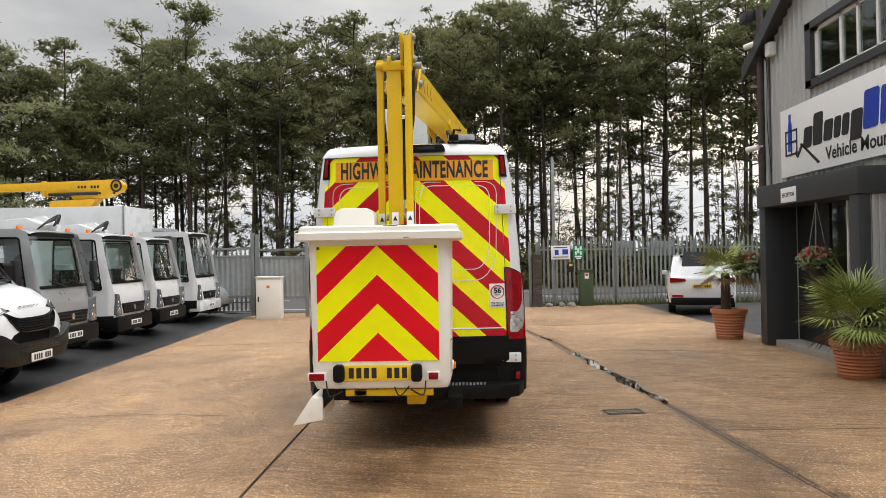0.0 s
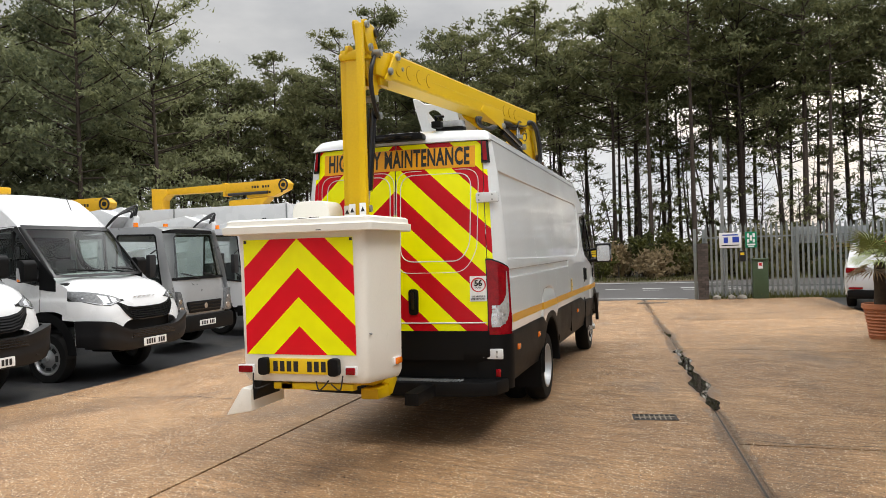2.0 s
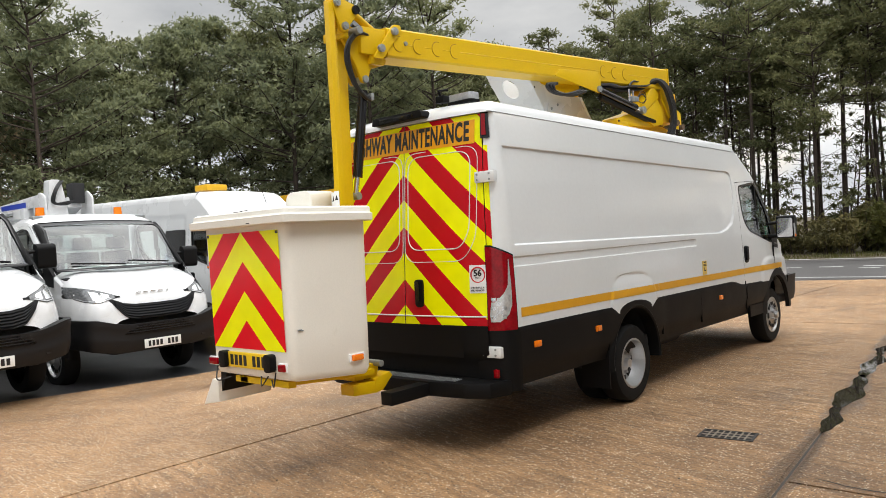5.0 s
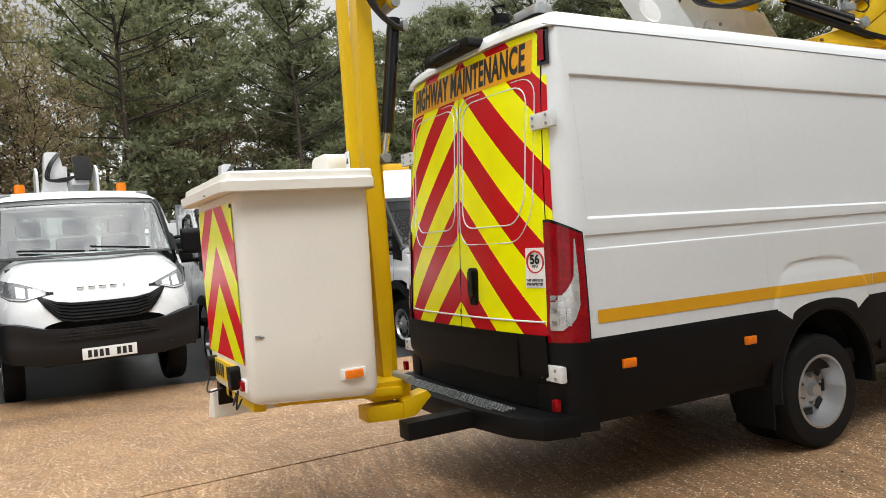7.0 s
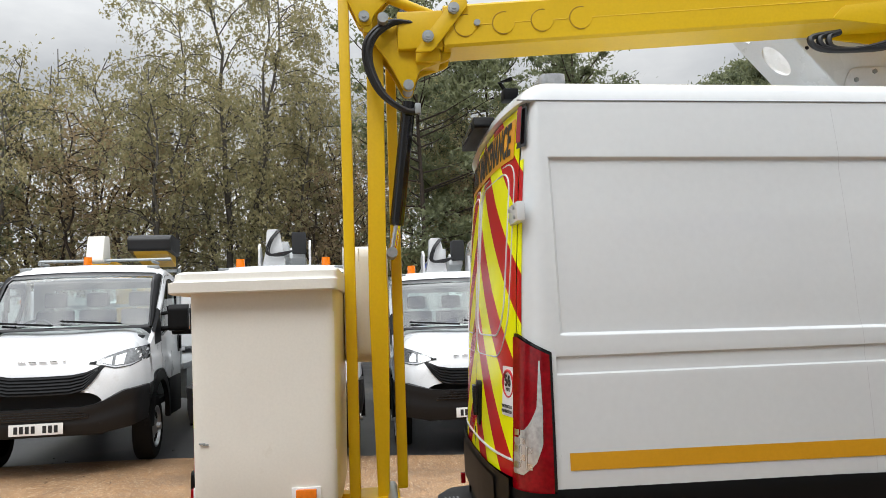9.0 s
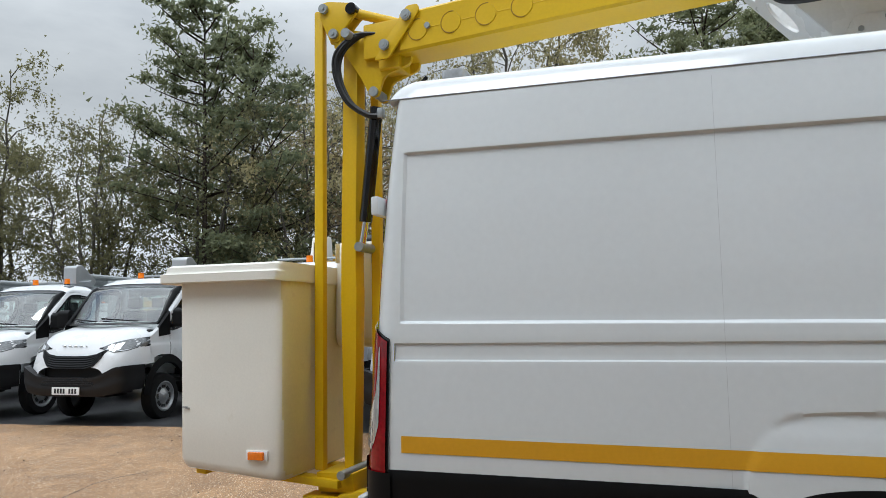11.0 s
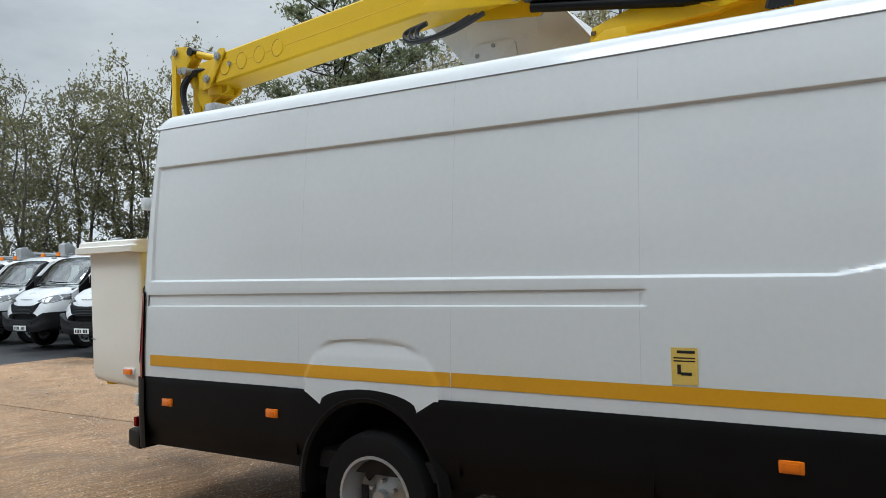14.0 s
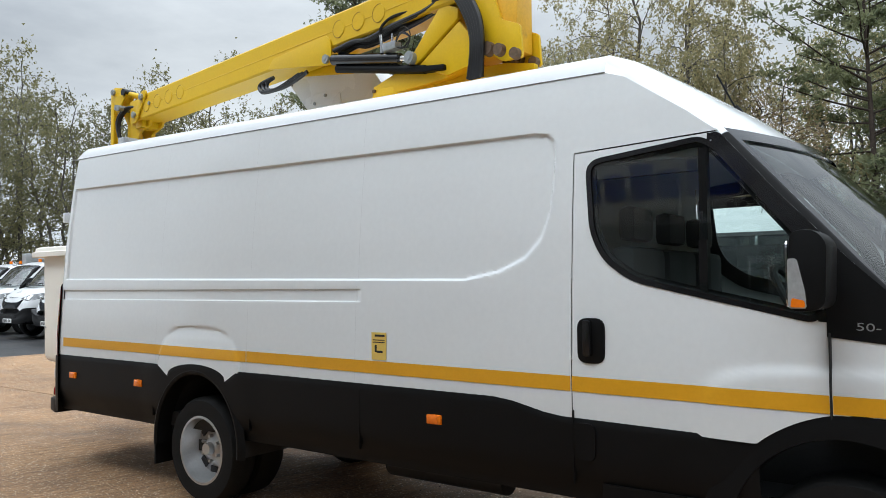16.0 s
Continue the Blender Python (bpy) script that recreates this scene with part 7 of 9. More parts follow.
def facade():
    b = thing("reception_building", Matrix.Identity(4), "grey corrugated clad building with anthracite trim", "building")
    # ribbed sheet, the pattern repeats each 0.2 m
    y0, y1 = -5.7, 8.3
    ys, xo = [], []
    k = y0
    while k < y1:
        for d, o in ((0.0, 0.0), (0.11, 0.0), (0.13, -0.03), (0.18, -0.03)):
            ys.append(k + d)
            xo.append(o)
        k += 0.2
    ys.append(y1)
    xo.append(0.0)
    ys, xo = np.array(ys), np.array(xo)
    win = (3.3, 6.22, 4.45, 5.55)
    dor = (4.05, 6.95, 0.0, 2.5)
    zlev = np.array([0.0, 0.6, 1.2, 1.8, 2.5, 3.0, 3.6, 4.45, 5.0, 5.55, 6.2, 7.0, 8.0, 9.2])

    def fn(Y, Z):
        X = FX + np.interp(Y, ys, xo)
        top = 5.5 + 0.52 * (7.0 - np.abs(Y - 1.3))
        return X, Y, np.minimum(Z, top)

    def hole(x, y, z):
        w = (y > win[0]) & (y < win[1]) & (z > win[2]) & (z < win[3])
        d = (y > dor[0]) & (y < dor[1]) & (z < dor[3])
        return ~(w | d)
    grid("wall", fn, ys, zlev, M_clad, b, "grey ribbed metal cladding", keep=hole, smooth=False)
    part("wall_lining", box(FX + 0.02, FX + 0.2, 6.95, 8.3, 0, 5.5, box(FX + 0.02, FX + 0.2, -5.7, 3.3, 0, 5.5)), M_room, b)
    part("side_wall", box(FX + 0.05, 22, 8.2, 8.3, 0, 5.5), M_clad, b, "grey side wall")
    part("side_wall", box(FX + 0.05, 22, -5.7, -5.6, 0, 5.5), M_clad, b)
    part("back_wall", box(21.9, 22, -5.6, 8.2, 0, 5.5), M_clad, b)
    for s in (-1, 1):
        bm = prism([(1.3, 9.2), (1.3 + s * 7.35, 9.2 - 0.52 * 7.35), (1.3 + s * 7.35, 9.08 - 0.52 * 7.35), (1.3, 9.08)], "x", FX - 0.25, 22.2)
        part("roof", bm, M_trim, b, "anthracite metal roof slope")
        part("verge_trim", prism([(1.3, 9.28), (1.3 + s * 7.4, 9.28 - 0.52 * 7.4), (1.3 + s * 7.4, 8.98 - 0.52 * 7.4), (1.3, 8.98)], "x", FX - 0.29, FX - 0.24), M_trim, b, "dark verge trim")
    # window
    wn = part("window", box(FX - 0.11, FX + 0.06, win[0], win[0] + 0.2, win[2], win[3], box(FX - 0.11, FX + 0.06, win[1] - 0.2, win[1], win[2], win[3], box(FX - 0.11, FX + 0.06, win[0], win[1], win[2], win[2] + 0.12, box(FX - 0.11, FX + 0.06, win[0], win[1], win[3] - 0.12, win[3])))), M_trim, b, "deep anthracite window surround")
    fr = bmesh.new()
    for a, c in ((3.5, 3.56), (4.05, 4.11), (5.1, 5.18), (5.9, 6.02), (4.6, 4.66)):
        box(FX - 0.03, FX + 0.03, a, c, 4.57, 5.43, fr)
    for a, c in ((4.57, 4.63), (5.37, 5.43)):
        box(FX - 0.03, FX + 0.03, 3.5, 6.02, a, c, fr)
    part("window_frame", fr, M_upvc, wn, "white window frame")
    part("pane", box(FX - 0.004, FX + 0.004, 3.5, 6.02, 4.6, 5.4), M_glass_dark, wn, "dark reflecting glass").visible_shadow = False
    part("room_back", box(FX + 1.6, FX + 1.7, 3.0, 6.6, 3.4, 5.9), M_room, b)
    # porch
    pc = part("porch_canopy", box(5.82, FX, 3.62, 7.22, 2.47, 2.86), M_trim, b, "anthracite porch canopy", bevel=0.03)
    for ya, yb, xb in ((6.93, 7.20, FX), (3.66, 3.93, 6.02)):
        part("porch_pier", box(5.86, xb, ya, yb, 0.0, 2.48), M_trim, b, "anthracite porch pier", bevel=0.01)
    part("porch_return", box(6.02, FX, 3.70, 3.90, 0.0, 2.47), M_clad, b, "grey clad return beside the porch")
    for k in range(4):
        part("cladding_rib", box(6.05 + 0.09 * k, 6.09 + 0.09 * k, 3.675, 3.702, 0.0, 2.47), M_clad, b, bevel=0.008)
    part("door", box(FX + 0.02, FX + 0.07, 5.75, 6.93, 0.02, 2.47), M_door_dark, b, "dark entrance door")
    part("door_screen", box(FX + 0.02, FX + 0.07, 4.0, 4.55, 0.02, 2.47, box(FX + 0.02, FX + 0.07, 4.55, 5.75, 0.02, 0.9)), M_door_dark, b, "dark door screen")
    part("door_glass", box(FX + 0.04, FX + 0.05, 4.55, 5.75, 0.9, 2.4), M_glass_dark, b, "dark door glass").visible_shadow = False
    part("door_frame", box(FX + 0.01, FX + 0.08, 4.52, 4.58, 0.9, 2.47, box(FX + 0.01, FX + 0.08, 5.1, 5.16, 0.9, 2.47)), M_upvc, b)
    part("door_step", box(6.0, FX + 0.1, 3.95, 6.9, -0.2, 0.10), M_stone, b, "low concrete step", bevel=0.01)
    part("lobby", box(FX + 1.5, FX + 1.6, 3.6, 7.0, 0, 2.6), M_room, b)
    part("plinth", box(FX - 0.02, FX + 0.02, -5.7, 3.65, -0.3, 0.12), M_stone, b)
    # reception plate
    rp = part("reception_plate", box(5.806, 5.819, 5.52, 6.10, 2.50, 2.745), M_white_film, b, "white plate with black lettering", bevel=0.002)
    words("lettering", "RECEPTION", 0.10, Matrix.Translation((5.8045, 5.81, 2.62)) @ Matrix.Rotation(radians(-90), 4, "Z") @ Matrix.Rotation(radians(90), 4, "X"), M_print, rp, width=0.46, bold=0.002)
    # big board
    sb = part("name_board", box(6.33, 6.385, 0.9, 7.32, 3.03, 4.26), M_white_film, b, "long white name board", bevel=0.003)
    def on_board(name, shapes, material, lab=""):
        for poly in shapes:
            part(name, prism(poly, "x", 6.318, 6.331), material, sb, lab, smooth=False)
    # basket emblem in plain shapes
    on_board("emblem", [rounded([(6.98, 3.47), (6.83, 3.47), (6.84, 3.95), (6.88, 4.02), (6.87, 4.14), (6.95, 4.14), (6.94, 4.02), (6.97, 3.95)], 0.02)], M_blue_film, "plain blue emblem")
    cage = []
    for a, c, d, e in ((7.10, 6.62, 3.40, 3.43), (7.10, 6.62, 3.62, 3.65), (7.10, 6.62, 3.82, 3.85), (7.10, 7.07, 3.40, 3.85), (6.65, 6.62, 3.40, 3.85), (6.86, 6.84, 3.40, 3.85)):
        cage.append([(a, d), (c, d), (c, e), (a, e)])
    on_board("emblem_cage", cage, M_print, "plain dark bars")
    on_board("emblem_arm", [[(6.70, 3.40), (6.60, 3.32), (6.42, 3.50), (6.44, 3.56), (6.60, 3.40), (6.68, 3.45)], [(6.50, 3.55), (6.44, 3.56), (5.78, 3.16), (5.84, 3.14)]], M_print)
    # brand word as plain blocks
    yy = 6.38
    for wd, z0, z1, mm in ((0.30, 3.45, 3.80, M_print), (0.32, 3.45, 3.98, M_print), (0.28, 3.47, 3.80, M_print), (0.20, 3.47, 3.80, M_print), (0.20, 3.47, 3.80, M_print), (0.32, 3.35, 3.80, M_print), (0.40, 3.46, 4.02, M_blue_film), (0.13, 3.46, 4.0, M_blue_film), (0.30, 3.46, 3.82, M_blue_film), (0.30, 3.46, 4.02, M_blue_film), (0.28, 3.46, 3.82, M_blue_film), (0.22, 3.46, 3.82, M_blue_film)):
        on_board("name_block", [rounded([(yy, z0), (yy - wd, z0), (yy - wd - 0.06, z1), (yy - 0.06, z1)], 0.06)], mm)
        yy -= wd + 0.06
    words("lettering", "Vehicle Mounted", 0.30, Matrix.Translation((6.325, 4.42, 3.25)) @ Matrix.Rotation(radians(-90), 4, "Z") @ Matrix.Rotation(radians(90), 4, "X"), M_print, sb, width=2.30, bold=0.006, label="black lettering")
    # corner pole with lamp and cameras
    pl = part("corner_pole", cyl((6.30, 8.15, 0), (6.30, 8.15, 6.5), 0.075, 0.06), M_brick_dark, b, "weathered wooden pole")
    part("downpipe", cyl((6.36, 7.98, 2.9), (6.36, 7.98, 5.4), 0.05), M_galv, b, "grey downpipe")
    part("flood_lamp", box(6.05, 6.25, 8.2, 8.55, 6.25, 6.45), M_print, pl, "black floodlight", bevel=0.02)
    for z in (5.75, 3.72):
        cm = part("camera_housing", cyl((6.2, 8.05, z), (6.02, 8.2, z - 0.04), 0.06, 0.055, bm=cyl((6.2, 8.05, z), (6.3, 8.1, z + 0.02), 0.02)), M_upvc, pl, "white security camera")
    part("alarm_box", box(6.24, 6.38, 7.55, 7.78, 5.4, 5.65), M_upvc, b, "white alarm box", bevel=0.03)
    part("wall_bracket", box(6.12, 6.3, 8.2, 8.26, 3.47, 3.51, box(6.15, 6.3, 8.2, 8.26, 4.92, 4.96)), M_galv, pl)
    part("cable", tube([(6.30, 8.04, 5.9), (6.33, 7.9, 5.2), (6.30, 7.86, 4.2), (6.34, 7.8, 3.2)], 0.008, 5, smooth_steps=4), M_hose, b)
    return b


facade()

# ---- planters ----
M_terracotta = mat("terracotta", (0.42, 0.16, 0.075), 0.75, vary=0.15, scale=5, fine=60, bump=0.002, dirt=(0.30, 0.17, 0.11), dirt_scale=6, dirt_at=0.55)
M_palm = mat("palm_green", (0.26, 0.31, 0.08), 0.5, vary=0.3, scale=8, per_object=0.25)
M_palm_dead = mat("dry_frond", (0.20, 0.13, 0.06), 0.8, vary=0.3)
M_bark = mat("fibrous_trunk", (0.06, 0.045, 0.03), 0.95, vary=0.4, scale=20, bump=0.01)
M_flower = mat("red_bloom", (0.55, 0.03, 0.06), 0.6, vary=0.3)
M_leaf_red = mat("mixed_foliage", (0.15, 0.19, 0.07), 0.6, vary=0.4, per_object=0.2)


def pot(parent, r, h):
    prof = [(0.0, 0.02), (r * 0.66, 0.0), (r * 0.70, h * 0.05), (r * 0.78, h * 0.4), (r * 0.90, h * 0.78), (r * 0.93, h * 0.84), (r * 1.0, h * 0.86), (r * 1.0, h * 0.98), (r * 0.96, h), (r * 0.90, h * 0.97), (r * 0.88, h * 0.88), (0.0, h * 0.88)]
    i = np.arange(0, len(prof) - 1 + 0.001, 0.0625)
    rr = np.interp(i, np.arange(len(prof)), [p[0] for p in prof])
    zz = np.interp(i, np.arange(len(prof)), [p[1] for p in prof])
    rr = rr + np.where((zz < h * 0.8) & (zz > h * 0.08) & (rr > r * 0.5), 0.012 * np.sin(zz * 2 * math.pi / (h / 11)), 0)
    q = np.arange(len(i))
    return grid("pot", lambda A, K: (np.interp(K, q, rr) * np.cos(A), np.interp(K, q, rr) * np.sin(A), np.interp(K, q, zz)), np.linspace(0, 2 * math.pi, 37), q, M_terracotta, parent, "ribbed terracotta pot")


def fan_frond(rnd, L, blades, w):
    """One palm frond: a stalk and a fan of narrow folded blades."""
    v, f = [], []
    stalk = 0.42 * L
    for k in range(blades):
        a = radians(-100 + 200 * k / (blades - 1))
        ln = (L - stalk) * (0.72 + 0.28 * math.cos(a * 0.7)) * rnd.uniform(0.9, 1.08)
        d = Vector((math.cos(a), math.sin(a), 0))
        n = Vector((-math.sin(a), math.cos(a), 0))
        b0 = Vector((stalk, 0, 0))
        droop = rnd.uniform(0.02, 0.16)
        i0 = len(v)
        m_ = b0 + d * ln * 0.55 + Vector((0, 0, 0.03))
        e = b0 + d * ln + Vector((0, 0, -droop * ln))
        v += [b0, m_ + n * w, m_ - n * w, e]
        f += [(i0, i0 + 2, i0 + 1), (i0 + 1, i0 + 2, i0 + 3)]
    i0 = len(v)
    v += [Vector((0, 0.006, 0)), Vector((0, -0.006, 0)), Vector((stalk, -0.004, 0)), Vector((stalk, 0.004, 0))]
    f.append((i0, i0 + 1, i0 + 2, i0 + 3))
    return v, f


def palm(root, base, count, L, trunk_h, seed, low=-20, high=72):
    rnd = random.Random(seed)
    if trunk_h > 0.2:
        part("trunk", cyl(base, (base[0], base[1], base[2] + trunk_h), 0.10, 0.085, 12), M_bark, root, "shaggy dark trunk")
    for k in range(count):
        v, f = fan_frond(rnd, L * rnd.uniform(0.8, 1.1), 19, 0.014)
        up = rnd.uniform(low, high)
        mm = Matrix.Translation((base[0], base[1], base[2] + trunk_h)) @ Matrix.Rotation(2 * math.pi * (k * 0.382), 4, "Z") @ Matrix.Rotation(radians(-up), 4, "Y") @ Matrix.Rotation(rnd.uniform(-0.5, 0.5), 4, "X")
        from_arrays("frond", [mm @ p for p in v], f, M_palm_dead if up < low + 10 else M_palm, root, "", smooth=False)


def bloom_clump(root, c, r, n, seed, leaf, flower):
    rnd = random.Random(seed)
    for nm, material, count, s in (("leaf_mass", leaf, n, 0.06), ("bloom", flower, n // 3, 0.035)):
        v, f = [], []
        for k in range(count):
            d = Vector((rnd.gauss(0, 1), rnd.gauss(0, 1), rnd.gauss(0, 1))).normalized() * r * rnd.uniform(0.35, 1) ** 0.6
            if nm == "bloom":
                d.z = abs(d.z) * 0.9 + 0.02
            p = Vector(c) + Vector((d.x, d.y, d.z * 0.75))
            a = Vector((rnd.gauss(0, 1), rnd.gauss(0, 1), rnd.gauss(0, 1))).normalized()
            b = a.orthogonal().normalized()
            q = s * rnd.uniform(0.6, 1.3)
            i0 = len(v)
            v += [p - a * q, p + b * q * 0.5, p + a * q, p - b * q * 0.5]
            f.append((i0, i0 + 1, i0 + 2, i0 + 3))
        from_arrays(nm, v, f, material, root, "", smooth=False)


x, y = 5.62, 8.2
p1 = thing("potted_palm", Matrix.Translation((x, y, gz(x, y))), "fan palm with drooping fronds in a ribbed terracotta pot", "potted plant", "planters by the door")
pot(p1, 0.35, 0.60)
palm(p1, (-0.06, 0, 0.5), 24, 0.78, 0.80, 3, -30, 70)
bloom_clump(p1, (0.30, -0.12, 1.50), 0.34, 420, 5, M_leaf_red, M_flower)
x, y = 5.63, 3.30
p2 = thing("potted_palm", Matrix.Translation((x, y, gz(x, y))), "bushy fan palm in a plain terracotta pot", "potted plant", "planters by the door")
pot(p2, 0.35, 0.50)
palm(p2, (0, 0, 0.44), 52, 0.88, 0.30, 9, -35, 72)
x, y = 6.05, 5.35
hb = thing("hanging_basket", Matrix.Translation((x, y, 0)), "hanging basket of red flowers on chains from the canopy", "hanging basket")
bloom_clump(hb, (0, 0, 1.55), 0.30, 420, 11, M_leaf_red, M_flower)
part("bowl", cyl((0, 0, 1.28), (0, 0, 1.48), 0.10, 0.2, 18), M_bark, hb, "brown fibre bowl")
for a in (0, 2.1, 4.2):
    part("chain", tube([(0.19 * math.cos(a), 0.19 * math.sin(a), 1.48), (0, 0, 2.47)], 0.006, 5), M_galv, hb)


# ---- trees ----
def leaf_material(name, col, col2, rough=0.6):
    m, t, b = base_material(name)
    N, L = t.nodes, t.links
    geo = N.new("ShaderNodeNewGeometry")
    oi = N.new("ShaderNodeObjectInfo")
    mx = N.new("ShaderNodeMix")
    mx.data_type = "RGBA"
    mx.inputs["A"].default_value, mx.inputs["B"].default_value = (*col, 1), (*col2, 1)
    n = N.new("ShaderNodeTexNoise")
    n.inputs["Scale"].default_value = 0.55
    n.inputs["Detail"].default_value = 4
    L.new(geo.outputs["Position"], n.inputs["Vector"])
    ad = N.new("ShaderNodeMath")
    ad.operation = "MULTIPLY_ADD"
    L.new(geo.outputs["Random Per Island"], ad.inputs[0])
    ad.inputs[1].default_value = 0.6
    a2 = N.new("ShaderNodeMath")
    a2.operation = "MULTIPLY_ADD"
    L.new(oi.outputs["Random"], a2.inputs[0])
    a2.inputs[1].default_value = 0.5
    L.new(n.outputs["Fac"], a2.inputs[2])
    a3 = N.new("ShaderNodeMath")
    a3.operation = "SUBTRACT"
    L.new(a2.outputs[0], a3.inputs[0])
    a3.inputs[1].default_value = 0.55
    L.new(a3.outputs[0], ad.inputs[2])
    L.new(ad.outputs[0], mx.inputs["Factor"])
    L.new(mx.outputs["Result"], b.inputs["Base Color"])
    b.inputs["Roughness"].default_value = rough
    b.inputs["Specular IOR Level"].default_value = 0.3
    # thin blades let light through
    tl = N.new("ShaderNodeBsdfTranslucent")
    ms = N.new("ShaderNodeMixShader")
    ms.inputs["Fac"].default_value = 0.5
    L.new(mx.outputs["Result"], tl.inputs["Color"])
    L.new(b.outputs["BSDF"], ms.inputs[1])
    L.new(tl.outputs["BSDF"], ms.inputs[2])
    L.new(ms.outputs["Shader"], N["Material Output"].inputs["Surface"])
    return m


M_needle = leaf_material("pine_needles", (0.095, 0.11, 0.052), (0.25, 0.25, 0.11))
M_needle2 = leaf_material("spruce_needles", (0.15, 0.175, 0.105), (0.36, 0.37, 0.19))
M_birch_leaf = leaf_material("autumn_birch_leaves", (0.27, 0.26, 0.14), (0.52, 0.45, 0.235))
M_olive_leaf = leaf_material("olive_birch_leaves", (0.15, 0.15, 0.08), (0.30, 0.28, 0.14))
M_brown_leaf = leaf_material("brown_autumn_leaves", (0.25, 0.195, 0.12), (0.45, 0.34, 0.19))
M_gorse = leaf_material("gorse_green", (0.045, 0.056, 0.022), (0.14, 0.14, 0.035))
M_pine_bark = mat("pine_bark", (0.060, 0.044, 0.034), 0.95, vary=0.4, scale=1.5, fine=14, bump=0.02, per_object=0.25)
M_birch_bark = mat("birch_bark", (0.11, 0.098, 0.082), 0.85, vary=0.45, scale=3, fine=9, bump=0.008, per_object=0.2)


def limb(V, F, pts, r0, r1, seg=5):
    """Adds a tapered tube along pts to the lists."""
    prev = None
    n = len(pts)
    for i, p in enumerate(pts):
        d = (pts[min(i + 1, n - 1)] - pts[max(i - 1, 0)]).normalized()
        u = d.orthogonal().normalized()
        w = d.cross(u)
        r = r0 + (r1 - r0) * i / (n - 1)
        base = len(V)
        for k in range(seg):
            a = 2 * math.pi * k / seg
            V.append(p + r * (math.cos(a) * u + math.sin(a) * w))
        if prev is not None:
            for k in range(seg):
                F.append((prev + k, prev + (k + 1) % seg, base + (k + 1) % seg, base + k))
        prev = base


def sprays(centres, rs, count, length, width, rng, flat=0.6, droop=0.0):
    """Small leaf blades scattered round the centres: vertex and face arrays."""
    C = np.repeat(np.asarray(centres), count, axis=0)
    R = np.repeat(np.asarray(rs), count)
    n = len(C)
    off = rng.normal(size=(n, 3))
    off /= np.linalg.norm(off, axis=1)[:, None]
    off *= (np.abs(rng.normal(0, 0.55, n)) * R)[:, None]
    off[:, 2] *= flat
    P = C + off
    a = rng.normal(size=(n, 3))
    a[:, 2] -= droop
    a /= np.linalg.norm(a, axis=1)[:, None]
    b = np.cross(a, rng.normal(size=(n, 3)))
    b /= np.linalg.norm(b, axis=1)[:, None]
    ln = (length * rng.uniform(0.6, 1.4, n))[:, None]
    wd = (width * rng.uniform(0.6, 1.4, n))[:, None]
    V = np.stack([P - a * ln * 0.5 - b * wd * 0.5, P - a * ln * 0.4 + b * wd * 0.5, P + a * ln * 0.5], 1).reshape(-1, 3)
    F = np.arange(n * 3).reshape(-1, 3)
    return V, F


def make_meshes(name, wood_v, wood_f, wood_m, leaf_v, leaf_f, leaf_m):
    a = bpy.data.meshes.new("trunk")
    a.from_pydata([tuple(v) for v in wood_v], [], wood_f)
    a.materials.append(wood_m)
    a.shade_smooth()
    b = bpy.data.meshes.new("crown")
    b.from_pydata(leaf_v.tolist(), [], leaf_f.tolist())
    b.materials.append(leaf_m)
    return a, b


def pine_meshes(seed, h, start, spread, full, leaf_m, blades=(68, 0.27, 0.110, 0.42)):
    rnd, rng = random.Random(seed), np.random.default_rng(seed)
    V, F = [], []
    bend = [rnd.uniform(-0.3, 0.3) for _ in range(4)]
    stem = [Vector((bend[0] * math.sin(2.2 * t + bend[1]) * t, bend[2] * math.sin(2.0 * t + bend[3]) * t, h * t)) for t in np.linspace(0, 1, 9)]
    limb(V, F, stem, 0.15 * h / 15, 0.03, 7)

    def at(t):
        q = t * 8
        i = min(int(q), 7)
        return stem[i].lerp(stem[i + 1], q - i)
    cen, rad = [], []
    nb = int(34 * full)
    for k in range(nb):
        t = start + (0.98 - start) * (k + rnd.random()) / nb
        s = (t - start) / (1 - start)
        ln = spread * (0.35 + 1.1 * math.sin(math.pi * min(1, 0.12 + 0.88 * s) ** 0.8) ** 0.8) * rnd.uniform(0.55, 1.15)
        a = rnd.uniform(0, 2 * math.pi)
        p0 = at(t)
        rise = rnd.uniform(-0.05, 0.35) + 0.45 * s
        d = Vector((math.cos(a), math.sin(a), 0))
        pts = [p0 + d * ln * q + Vector((0, 0, ln * rise * q ** 1.3)) + Vector((rnd.uniform(-0.1, 0.1), rnd.uniform(-0.1, 0.1), 0)) * q for q in (0, 0.4, 0.75, 1)]
        limb(V, F, pts, 0.05, 0.012, 4)
        for q in (0.45, 0.62, 0.8, 0.98):
            if rnd.random() < 0.9:
                c = pts[0].lerp(pts[-1], q) + Vector((rnd.uniform(-0.4, 0.4), rnd.uniform(-0.4, 0.4), rnd.uniform(0, 0.35)))
                cen.append(tuple(c))
                rad.append(rnd.uniform(0.75, 1.4) * (0.7 + 0.5 * (1 - s)))
    for k in range(12):
        t = rnd.uniform(0.18, start)
        a = rnd.uniform(0, 2 * math.pi)
        p0 = at(t)
        ln = rnd.uniform(0.4, 1.6)
        limb(V, F, [p0, p0 + Vector((math.cos(a), math.sin(a), rnd.uniform(-0.2, 0.3))) * ln], 0.025, 0.006, 4)
    LV, LF = sprays(cen, rad, blades[0], blades[1], blades[2], rng, blades[3])
    return make_meshes("pine", V, F, M_pine_bark, LV, LF, leaf_m)


